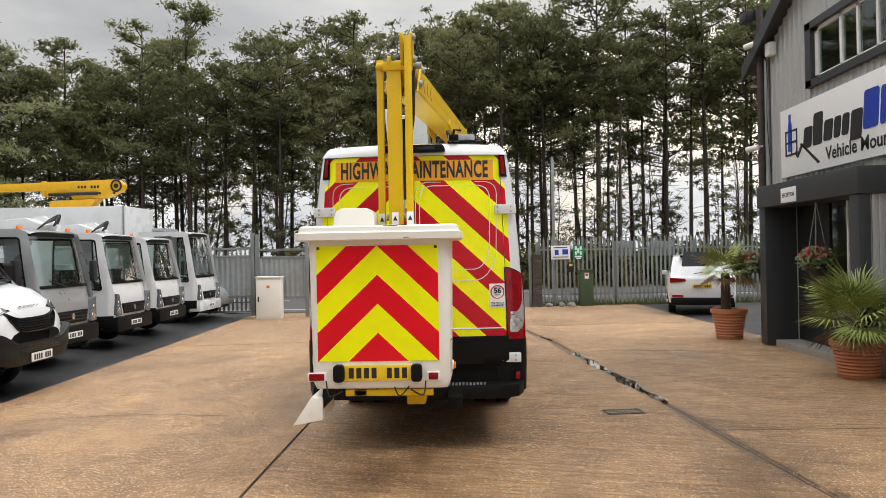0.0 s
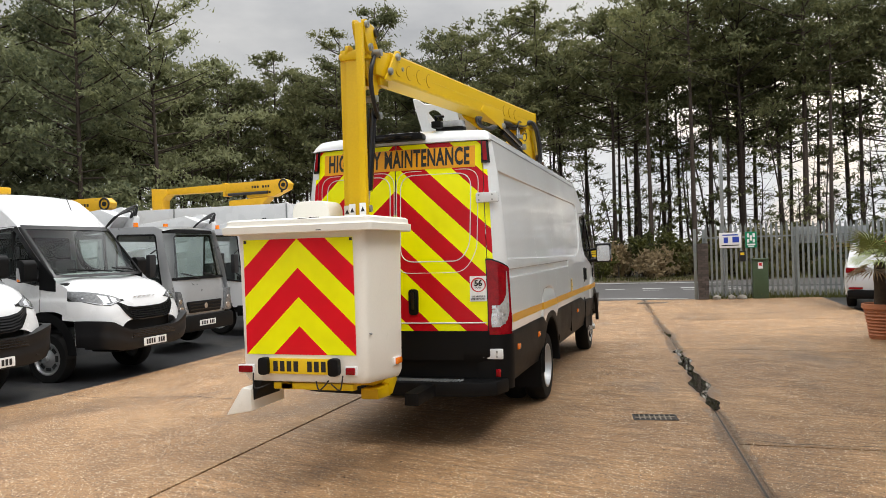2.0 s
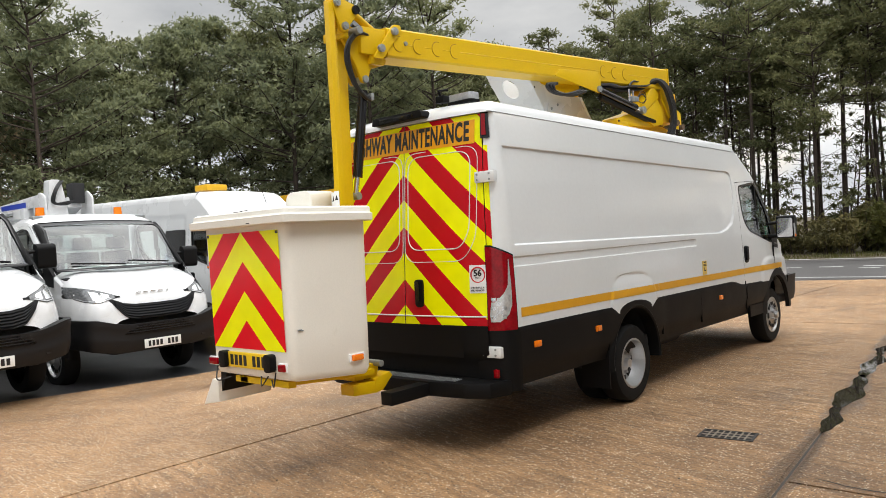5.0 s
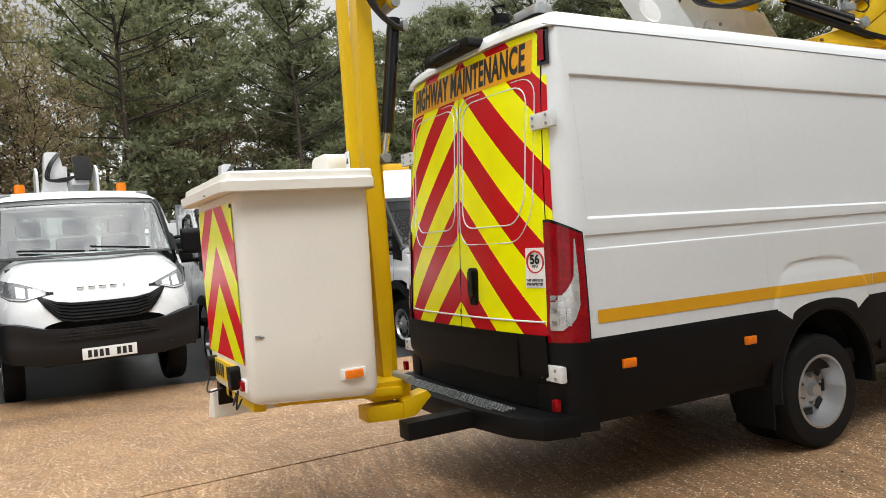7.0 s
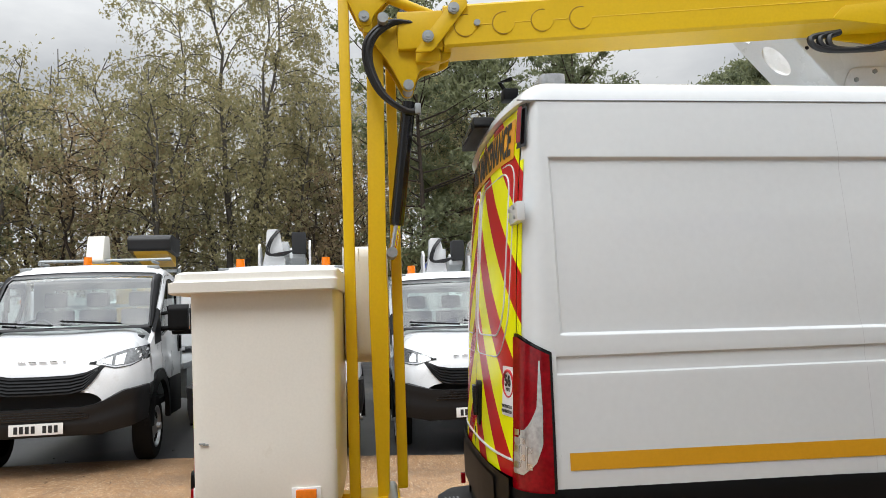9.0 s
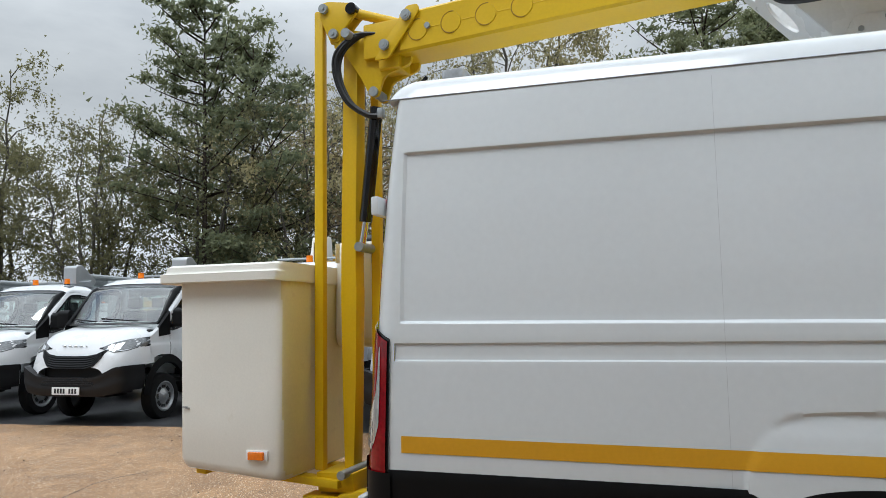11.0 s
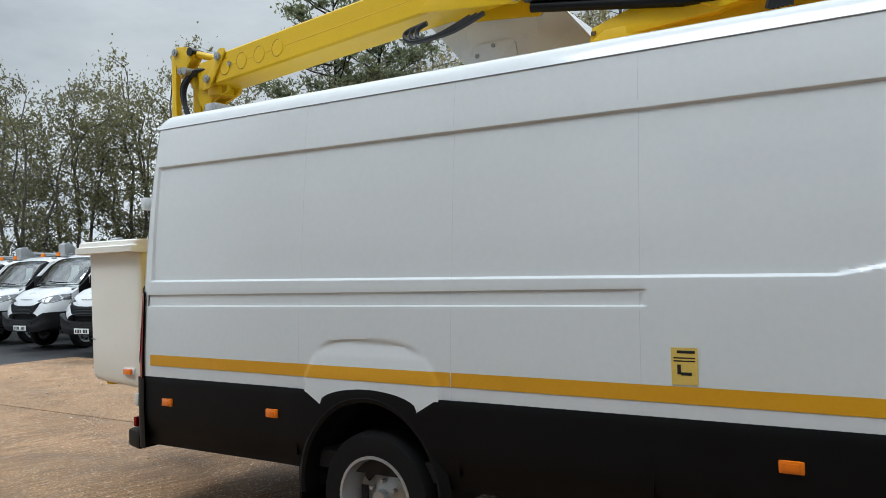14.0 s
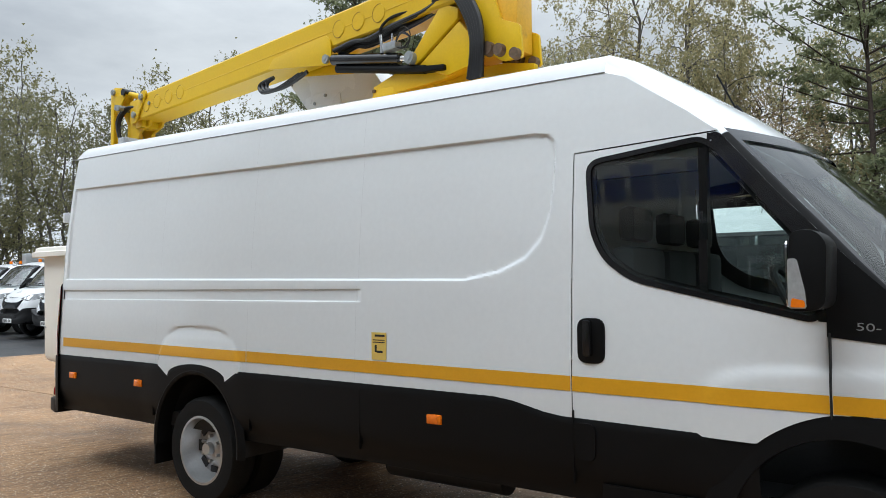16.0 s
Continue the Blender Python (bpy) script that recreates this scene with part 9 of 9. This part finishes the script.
def grey_lift(t):
    part("turret", cyl((0, 3.3, 0.98), (0, 3.3, 1.55), 0.34, 0.28, 20), M_galv, t, "grey turret")
    part("post", box(-0.16, 0.16, 3.1, 3.5, 1.5, 2.3), M_galv, t, bevel=0.02)
    part("arm", prism([(0.5, 2.1), (4.2, 2.3), (4.2, 2.48), (0.5, 2.32)], "x", -0.12, 0.12), M_galv, t, "folded grey arm", bevel=0.015)
    part("lamp_head", prism(rounded([(4.55, 2.24), (5.0, 2.28), (5.0, 2.62), (4.85, 2.66), (4.45, 2.36)], 0.04), "x", -0.42, -0.10), M_steel, t, "grey boom rest casting", bevel=0.02)
    part("roof_bar", tube([(-0.7, 4.9, 2.33), (0.7, 4.9, 2.33)], 0.02, 8), M_galv, t, "grey roof bar")
    part("tube_arm", tube([(-0.3, 0.6, 2.4), (-0.3, 4.6, 2.45)], 0.06, 10), M_galv, t)
    part("basket", prism(rounded([(-0.6, 0.1), (0.5, 0.1), (0.5, 0.85), (-0.6, 0.85)], 0.08), "z", 1.1, 2.05), M_white2, t, "white work basket", bevel=0.03)


ROW = "trucks in the parked row"
lab = "white chassis cab truck with black bumper"
tw = low_cab("lift_truck", at_nose(-4.75, -1.72, 4), lab + " and folded white lift", ROW, 3, False)
flat_deck(tw)
white_lift(tw)
beacon(tw, -0.58, 5.22, 2.25, 1.15)
beacon(tw, 0.58, 5.22, 2.25, 1.15)
copy_at(tw, -5.5, 0.70, 2)
ty = low_cab("lift_truck", at_nose(-4.4, -4.2, 4), lab + " and yellow boom ends", ROW, 5)
flat_deck(ty)
yellow_lift(ty)
beacon(ty, 0.15, 5.15, 2.28)
for x in (-0.7, 0.7):
    part("roof_rail", tube([(x, 4.95, 2.30), (x, 5.3, 2.30)], 0.018, 6), M_galv, ty)
tg = low_cab("lift_truck", at_nose(-5.45, -8.25, 2), lab + " and grey lift boom", ROW, 7)
flat_deck(tg)
grey_lift(tg)
beacon(tg, -0.35, 5.15, 2.28)
beacon(tg, 0.45, 5.15, 2.28)
for x, y, h in ((-5.75, -11.3, 1), (-6.1, -14.5, 1), (-6.5, -17.7, 0), (-6.9, -20.9, -1), (-7.3, -24.1, -2)):
    copy_at(tg, x, y, h)
# a second row behind
for k, (x, y) in enumerate(((-15.8, -7.5), (-16.0, -11.5), (-16.5, -16.0), (-16.5, -20.5), (-15.5, -3.4), (-15.2, 0.6))):
    copy_at((ty, tw, tg)[k % 3], x, y, -10)

# high-roof van beside them
pv = thing("panel_van", at_nose(-5.62, 3.7, 2), "white high-roof panel van with black bumper and a yellow roof box", "van", ROW)
root = {"ob": pv, "paint": M_white2}
cab_front(root, True, plate_seed=9)
prf, us_ = flank_body(root, 0.235, 5.05, True)
grid("roof", prf, us_, np.concatenate([[0.12], np.arange(0.25, 5.2, 0.3), [5.2]]), M_white2, pv, "white van roof")


def brow2(U, T):
    y = 5.2 + (5.78 - 5.2) * T
    z1 = top_line(y, True)
    hw = side_half(z1) - 0.002
    a = np.abs(U)
    bulge = 0.10 * (1 - np.clip((a - 0.87) / 0.13, 0, 1) ** 2.4) + 0.035 * (1 - a ** 2)
    return U * hw, y + 0.235 * T ** 1.4 * (1 - U ** 2), z1 + bulge * (1 - T ** 2.2) - 0.012 * (1 - U ** 2) * T


grid("roof_brow", brow2, us_, np.linspace(0, 1, 12), M_white2, pv, "white roof brow")
skirt(root, 0.19, 5.9, 2.12)
part("rear_wall", box(-0.86, 0.86, 0.2, 0.26, 0.6, 2.65), M_white2, pv)
part("crew_window", prism(rounded([(4.35, 1.62), (4.95, 1.62), (4.95, 2.08), (4.35, 2.08)], 0.06), "x", -0.975, 0.975), M_blackgloss, pv, "dark crew window")
arches(pv, 6.22)
road_wheels(pv, (6.22, 2.12))
part("aerial", tube([(-0.30, 5.62, 2.42), (-0.30, 5.50, 2.68)], 0.006, 6), M_print, pv)
yb = part("roof_box", box(-0.40, 0.05, 3.9, 4.3, 2.79, 2.90), M_yellow_old, pv, "yellow boom end on the roof", bevel=0.02)

# forward-control trucks


def forward_truck(name, m, paint, label, seed, wide=0.92, tall=2.12, big=False):
    t = thing(name, m, label, "truck", ROW)
    W = wide
    # local: nose at y = 0, the truck runs back along -y
    prof = [(-1.75, 0.62), (-1.75, tall - 0.03), (-1.62, tall), (-0.46, tall), (-0.30, tall - 0.06), (-0.09, 1.34), (-0.03, 1.10), (0.0, 0.70), (-0.02, 0.62)]
    part("cab_floor", box(-W + 0.08, W - 0.08, -1.70, -0.12, 0.62, 0.80), M_interior, t)
    part("dashboard", box(-W + 0.10, W - 0.10, -0.50, -0.14, 0.80, 1.34), M_interior, t, "dark dashboard", bevel=0.03)
    part("cab_back", box(-W + 0.08, W - 0.08, -1.74, -1.70, 0.62, 1.35), paint, t)
    part("cab_back", box(-W + 0.08, W - 0.08, -1.74, -1.70, tall - 0.25, tall - 0.03), paint, t)
    for x in (-0.48, 0.02, 0.48):
        st = part("seat", box(x - 0.21, x + 0.21, -1.50, -1.05, 0.80, 1.02), M_seat, t, "grey cab seat", bevel=0.04)
        part("seat_back", box(x - 0.20, x + 0.20, -1.62, -1.48, 1.0, 1.62), M_seat, st, bevel=0.04)
    part("steering_wheel", tube([(0.46 + 0.2 * math.cos(q), -0.62 - 0.12 * math.sin(q), 1.42 + 0.14 * math.sin(q)) for q in np.linspace(0, 2 * math.pi, 17)], 0.015, 6), M_interior, t, "dark steering wheel")
    # side panels with window and arch
    win = [(-1.30, 1.30), (-0.28, 1.20), (-0.44, tall - 0.16), (-1.30, tall - 0.14)]
    P = rounded(win, 0.05)
    prp = rounded(prof, 0.05, 3)
    for s in (-1, 1):
        def sd(U, Z):
            front = lerp(Z, [0.60, 0.70, 1.10, 1.38, tall - 0.06, tall], [-0.02, 0.0, -0.03, -0.09, -0.30, -0.46])
            Y = -1.75 + (front + 1.75) * U
            return s * (W - 0.06 * np.clip((Z - 1.2) / 1.0, 0, 1) ** 1.5 - 0.05 * sstep(-0.18, 0.0, Y)), Y, Z
        grid("cab_side", sd, np.linspace(0, 1, 72), np.linspace(0.62, tall, 62), paint, t, "painted cab side", keep=lambda x, y, z: ~inside(y, z, P) & (((y + 0.95) / 0.46) ** 2 + ((z - 0.42) / 0.46) ** 2 > 1), flip=(s > 0))
        grid("side_window", lambda Y, Z: (s * (W - 0.02 - 0.06 * np.clip((Z - 1.2) / 1.0, 0, 1) ** 1.5), Y, Z), np.linspace(-1.4, -0.2, 24), np.linspace(1.2, tall - 0.08, 18), M_glass_dark, t, "tinted side window", keep=lambda x, y, z: inside(y, z, rounded(grow(win, 0.03), 0.05)), flip=(s > 0))
        part("window_surround", tube([(s * (W - 0.004 - 0.06 * max(0.0, (z - 1.2)) ** 1.5), y, z) for y, z in P + [P[0]]], 0.02, 6), M_black, t, "black window seal")
        part("door_handle", box(s * (W - 0.01), s * (W + 0.012), -1.45, -1.30, 1.08, 1.13), M_print, t)
        mr = part("mirror", box(s * (W + 0.10), s * (W + 0.28), -0.40, -0.30, 1.40, 1.82), M_print, t, "black door mirror", bevel=0.03)
        part("mirror_arm", tube([(s * (W - 0.04), -0.42, 1.90), (s * (W + 0.18), -0.36, 1.84)], 0.014, 6), M_print, mr)
        for ya, yb in ((-1.75, -1.45), (-0.45, -0.05)):
            part("arch_trim", box(s * (W - 0.14), s * (W + 0.005), ya, yb, 0.42, 0.66), M_black, t, bevel=0.02)
        # headlamp standing up the corner
        hl = part("headlight", prism(rounded([(s * (W - 0.30), 0.66), (s * (W - 0.04), 0.66), (s * (W - 0.05), 1.12), (s * (W - 0.16), 1.10)], 0.03), "y", -0.10, 0.025), M_headlamp, t, "clear upright headlight", bevel=0.012)
        part("lamp_bowl", cyl((s * (W - 0.16), 0.02, 0.76), (s * (W - 0.16), 0.032, 0.76), 0.065, 0.06, 16), M_chrome, hl)
        part("lamp_bowl", cyl((s * (W - 0.13), 0.02, 0.92), (s * (W - 0.13), 0.032, 0.92), 0.05, 0.045, 16), M_chrome, hl)
        wheel("wheel", Matrix.Translation((s * (W - 0.13), -0.95, 0.36)) @ (Matrix.Rotation(math.pi, 4, "Z") if s < 0 else Matrix.Identity(4)), t, 0.36, 0.2, 0.0, "black tyre on a steel wheel")
        wheel("wheel", Matrix.Translation((s * (W - 0.13), -4.1, 0.36)) @ (Matrix.Rotation(math.pi, 4, "Z") if s < 0 else Matrix.Identity(4)), t, 0.36, 0.2, 0.06, "black tyre on a steel wheel")
    # front skin
    def skin(U, K):
        Y = np.interp(K, [0, 1, 2, 3], [-0.02, 0.004, -0.03, -0.09])
        Z = np.interp(K, [0, 1, 2, 3], [0.62, 0.72, 1.10, 1.35])
        return U * (W - 0.03), Y - 0.10 * np.abs(U) ** 5, Z
    grid("front_panel", skin, np.linspace(-1, 1, 25), np.linspace(0, 3, 13), paint, t, "painted front panel", flip=True)

    def screen(U, V):
        hw = (W - 0.035) - 0.06 * V
        return U * hw, -0.085 - 0.20 * V - 0.09 * np.abs(U) ** 5 + 0.02, 1.34 + (tall - 0.08 - 1.34) * V
    grid("windscreen", screen, np.linspace(-0.965, 0.965, 17), np.linspace(0.03, 0.95, 8), M_glass, t, "clear windscreen", flip=True)
    for u0, u1, v0, v1 in ((-1, -0.96, -0.02, 1.02), (0.96, 1, -0.02, 1.02), (-0.96, 0.96, -0.02, 0.04), (-0.96, 0.96, 0.94, 1.02)):
        grid("screen_frame", lambda U, V: (lambda q: (q[0], q[1] - 0.004, q[2]))(screen(U, V)), np.linspace(u0, u1, 9), np.linspace(v0, v1, 6), M_black, t, "", flip=True)
    def cap(U, Y):
        return U * (W - 0.09), Y, tall - 0.03 + 0.045 * (1 - np.abs(U) ** 4) - 0.06 * sstep(-0.55, -0.28, Y)
    grid("roof", cap, np.linspace(-1, 1, 13), np.linspace(-1.75, -0.27, 9), paint, t, "painted cab roof")
    part("grille", prism(rounded([(-0.50, 0.68), (0.50, 0.68), (0.56, 0.90), (-0.56, 0.90)], 0.03), "y", -0.04, 0.02), M_black, t, "black grille", bevel=0.008)
    for z in (0.74, 0.80, 0.86):
        part("grille_bar", box(-0.5, 0.5, 0.018, 0.028, z - 0.012, z + 0.008), M_blackgloss, t)
    part("badge", cyl((0, 0.02, 0.80), (0, 0.034, 0.80), 0.055, seg=20), M_chrome, t, "round bright badge")
    part("bumper", box(-W + 0.01, W - 0.01, -0.28, 0.06, 0.32, 0.63), M_white2 if big else M_black, t, "deep front bumper", bevel=0.05)
    pl = part("number_plate", box(-0.26, 0.26, 0.058, 0.068, 0.42, 0.53), M_plate_w, t, "white number plate", bevel=0.003)
    bars("plate_bar", 0.44, 0.07, 8, Matrix.Translation((0, 0.069, 0.475)) @ Matrix.Rotation(radians(90), 4, "X") @ Matrix.Rotation(radians(180), 4, "Y"), M_print, pl, seed)
    for x0, x1 in ((-0.6, -0.05), (0.05, 0.6)):
        part("wiper", tube([(x0, -0.04, 1.33), ((x0 + x1) / 2, -0.055, 1.40), (x1, -0.07, 1.45)], 0.012, 5), M_print, t)
    for x in (-0.35, 0.35):
        part("chassis_rail", box(x - 0.05, x + 0.05, -6.0, -1.2, 0.55, 0.72), M_black, t)
    part("deck", box(-W, W, -6.0, -1.95, 0.9, 1.0), M_galv, t, "grey deck")
    return t


HB = lambda x, y, h: at_nose(x, y, h, 0.0, 1.0)
ft1 = forward_truck("cab_truck", HB(-6.6, 6.4, 1), M_grey_paint, "silver grey forward-control truck with a white lift", 11, 0.92, 2.35)
ft2 = forward_truck("cab_truck", HB(-6.85, 9.45, 1), M_white2, "white forward-control truck with amber beacons", 12, 0.90, 2.40)
ft3 = copy_thing(ft2, HB(-7.1, 12.2, 1))
ft4 = forward_truck("cab_truck", HB(-7.4, 15.9, 1), M_white2, "tall white forward-control truck with white bumper", 13, 1.0, 2.68, True)
for t, tall in ((ft1, 2.35), (ft2, 2.40), (ft3, 2.40)):
    for x in (-0.45, 0.45):
        beacon(t, x, -1.2, tall + 0.02, 0.9)
    part("lift_arm", prism([(-5.5, 1.8), (-2.2, 2.2), (-1.9, 2.62), (-2.3, 2.78), (-5.5, 2.4)], "x", -0.22, 0.16), M_white2, t, "folded white lift arm", bevel=0.02)
    part("lift_head", prism(rounded([(-2.5, 2.2), (-1.85, 2.25), (-1.78, 2.62), (-2.1, 2.84), (-2.5, 2.75)], 0.05), "x", -0.40, -0.22), M_white2, t, "white lift head", bevel=0.02)
    for k in range(4):
        part("hose", tube([(-0.34 + 0.05 * k, -1.85, 2.60), (-0.2 + 0.06 * k, -1.7, 2.84 - 0.04 * k), (0.12 + 0.06 * k, -1.8, 2.70 - 0.03 * k), (0.24, -2.1, 2.4)], 0.018, 6, smooth_steps=5), M_hose, t, "black hose loop")
    part("body_box", box(-0.92, 0.92, -5.6, -3.0, 1.0, 1.75), M_white2, t, "white body lockers", bevel=0.02)
part("roof_light_bar", box(-0.6, 0.6, -1.5, -1.15, 2.70, 2.80), M_galv, ft4, "grey light bar", bevel=0.03)
GZ4 = gz(-9.9, 15.9) - 0.02
part("box_body", box(-1.05, 1.05, -10.5, -2.1, 1.0, 3.30 - GZ4), M_white2, ft4, "tall white box body", bevel=0.02)
for x in (-1.052, 1.052):
    for y in (-2.14, -6.3):
        part("box_edge", box(x - 0.012, x + 0.012, y - 0.025, y + 0.025, 1.0, 3.29 - GZ4), M_galv, ft4)

# long yellow booms behind the row
def yellow_boom(nm, m, ln, label, post=True):
    t = thing(nm, m, label, "boom lift")
    if post:
        part("lower_arm", prism([(0, 3.30), (ln - 0.6, 3.40), (ln - 0.6, 3.54), (0, 3.54)], "x", -0.16, 0.16), M_yellow_old, t, "long yellow arm", bevel=0.02)
    part("upper_arm", prism(rounded([(0, 3.68), (ln - 2.35, 3.70), (ln - 2.3, 3.58), (ln - 1.55, 3.56), (ln - 1.5, 3.40), (ln - 0.5, 3.44), (ln, 3.66), (ln + 0.06, 3.84), (ln - 0.12, 4.00), (ln - 1.2, 3.97), (0, 3.87)], 0.04), "x", -0.18, 0.18), M_yellow_old, t, "long yellow arm", bevel=0.02)
    part("head_ring", tube([(0.19, ln - 0.14 + 0.15 * math.cos(q), 3.80 + 0.17 * math.sin(q)) for q in np.linspace(0, 2 * math.pi, 21)], 0.03, 6), M_print, t, "dark ring at the boom head")
    part("arm_strap", box(-0.185, 0.185, ln - 2.45, ln - 2.35, 3.52, 3.98), M_yellow_old, t, bevel=0.006)
    part("knuckle_pin", cyl((-0.21, ln - 0.14, 3.80), (0.21, ln - 0.14, 3.80), 0.07), M_print, t, "dark pivot")
    part("ram", cyl((0.22, ln - 2.2, 3.56), (0.22, ln - 0.7, 3.58), 0.05), M_print, t)
    for y in np.arange(ln - 1.9, ln - 0.5, 0.45):
        part("boss", cyl((0.18, y + 0.35, 3.58), (0.20, y + 0.35, 3.58), 0.035), M_print, t, "dark pin end")
    if post:
        part("upright", box(-0.18, 0.18, 0.0, 0.35, 1.0, 3.7), M_yellow_old, t, "yellow post", bevel=0.02)
        part("base", box(-0.5, 0.5, -0.4, 0.8, 0.02, 1.0), M_galv, t, "grey base", bevel=0.03)
    else:
        part("cradle", prism([(ln - 2.2, 3.10), (ln - 1.0, 3.10), (ln - 0.7, 3.42), (ln - 2.2, 3.36)], "x", -0.22, 0.22), M_yellow_old, t, "yellow boom cradle", bevel=0.02)
        part("cradle", prism([(-0.1, 3.05), (0.30, 3.05), (0.34, 3.5), (0.55, 3.70), (0.5, 3.88), (-0.12, 3.92)], "x", -0.21, 0.21), M_yellow_old, t, "yellow boom post", bevel=0.03)
    bars("lettering_bar", 0.7, 0.08, 7, Matrix.Translation((0.1815, ln - 1.0, 3.78)) @ Matrix.Rotation(radians(90), 4, "Z") @ Matrix.Rotation(radians(90), 4, "X"), M_print, t)
    return t


yellow_boom("folded_boom", Matrix.Translation((-15.3, 16.0, 0.2)) @ Matrix.Rotation(radians(-89), 4, "Z"), 5.2, "long yellow folded boom lying on a white truck box", False)
yellow_boom("folded_boom", Matrix.Translation((-22.5, 11.2, gz(-14, 11) - 0.35)) @ Matrix.Rotation(radians(-82), 4, "Z"), 8.5, "yellow folded boom behind the parked trucks")

# white car by the fence
def hatchback(name, m, paint, label, plate):
    t = thing(name, m, label, "car")
    # local: nose to +y, length 4.45, rear at y = 0
    prof = [(0.02, 0.42), (0.0, 0.72), (0.06, 1.02), (0.16, 1.08), (0.52, 1.52), (0.75, 1.62), (1.9, 1.66), (2.55, 1.58), (3.25, 1.12), (4.1, 0.98), (4.36, 0.80), (4.42, 0.55), (4.36, 0.34), (0.1, 0.34)]
    pr = rounded(prof, 0.09, 3)

    def half(Z, Y):
        return 0.92 - 0.22 * np.clip((Z - 0.95) / 0.75, 0, 1) ** 1.2 - 0.06 * np.clip((0.55 - Z) / 0.3, 0, 1) - 0.10 * sstep(0.35, 0.0, Y) - 0.14 * sstep(4.0, 4.42, Y)
    side_win = [(0.42, 1.10), (3.0, 1.10), (2.5, 1.50), (1.8, 1.57), (0.85, 1.53)]
    for s in (-1, 1):
        holes = lambda y, z: (((y - 0.86) / 0.37) ** 2 + ((z - 0.34) / 0.37) ** 2 < 1) | (((y - 3.55) / 0.37) ** 2 + ((z - 0.34) / 0.37) ** 2 < 1)
        grid("body_side", lambda Y, Z: (s * half(Z, Y), Y, Z), np.linspace(0, 4.43, 110), np.linspace(0.33, 1.67, 44), paint, t, "painted car side", keep=lambda x, y, z: inside(y, z, pr) & ~inside(y, z, side_win) & ~holes(y, z), flip=(s > 0))
        grid("side_glass", lambda Y, Z: (s * (half(Z, Y) - 0.006), Y, Z), np.linspace(0.35, 3.1, 40), np.linspace(1.06, 1.6, 14), M_blackgloss, t, "dark side glass", keep=lambda x, y, z: inside(y, z, grow(side_win, 0.02)), flip=(s > 0))
        for y in (0.86, 3.55):
            wheel("wheel", Matrix.Translation((s * 0.80, y, 0.335)) @ (Matrix.Rotation(math.pi, 4, "Z") if s < 0 else Matrix.Identity(4)), t, 0.335, 0.2, 0.0, "black tyre on an alloy wheel")
        lp = part("tail_lamp", prism(rounded([(s * 0.42, 0.93), (s * 0.86, 0.90), (s * 0.86, 1.04), (s * 0.44, 1.01)], 0.03), "y", -0.005, 0.12), M_red_lens, t, "red tail lamp", bevel=0.01)
        part("roof_rail", tube([(s * 0.62, 0.7, 1.68), (s * 0.62, 1.4, 1.71), (s * 0.62, 2.4, 1.66)], 0.018, 6), M_galv, t)
        part("fog_reflector", box(s * 0.50, s * 0.80, -0.012, 0.02, 0.50, 0.55), M_red_lens, t)
        part("door_mirror", box(s * 0.88, s * 1.05, 2.75, 2.9, 1.05, 1.18), paint, t, bevel=0.03)
    # skin over the top, front and back
    n = len(pr)
    pts = np.array(pr + [pr[0]])
    idx = np.arange(n + 1)

    def skin(K, U):
        Y, Z = np.interp(K, idx, pts[:, 0]), np.interp(K, idx, pts[:, 1])
        return U * half(Z, Y), Y, Z + 0.03 * (1 - U ** 2) * (Z > 1.3)
    grid("body_skin", skin, idx, np.linspace(-1, 1, 13), paint, t, "painted bonnet, roof and tailgate", flip=True)
    part("rear_window", prism(rounded([(-0.55, 1.12), (0.55, 1.12), (0.48, 1.45), (-0.48, 1.45)], 0.05), "y", 0.0, 0.01), M_blackgloss, t, "dark rear window").matrix_basis = Matrix.Translation((0, 0.185, 0.0)) @ Matrix.Shear("XZ", 4, (0, 0)) @ Matrix(((1, 0, 0, 0), (0, 1, 0.80, -0.90), (0, 0, 1, 0), (0, 0, 0, 1)))
    part("spoiler", box(-0.56, 0.56, 0.42, 0.80, 1.60, 1.665), M_black, t, "dark roof spoiler", bevel=0.02)
    part("rear_bumper", box(-0.84, 0.84, -0.05, 0.25, 0.28, 0.48), M_black, t, "black lower bumper", bevel=0.05)
    pl = part("number_plate", box(-0.26, 0.26, -0.018, -0.006, 0.74, 0.85), plate, t, "yellow number plate", bevel=0.003)
    bars("plate_bar", 0.44, 0.07, 8, Matrix.Translation((0, -0.0185, 0.795)) @ Matrix.Rotation(radians(90), 4, "X"), M_print, pl)
    part("wiper", tube([(-0.2, 0.16, 1.14), (0.22, 0.22, 1.22)], 0.009, 5), M_print, t)
    part("underside", box(-0.8, 0.8, 0.2, 4.2, 0.25, 0.4), M_interior, t)
    return t


hatchback("parked_car", Matrix.Translation((7.0, 14.4, gz(7.0, 15))) @ Matrix.Rotation(radians(-14), 4, "Z"), M_white2, "white family car parked by the fence", M_plate_y)
hatchback("parked_car", Matrix.Translation((-11.9, 18.1, gz(-12, 18))) @ Matrix.Rotation(radians(-96), 4, "Z"), M_grey_paint, "dark grey car at the end of the parked row", M_plate_w)
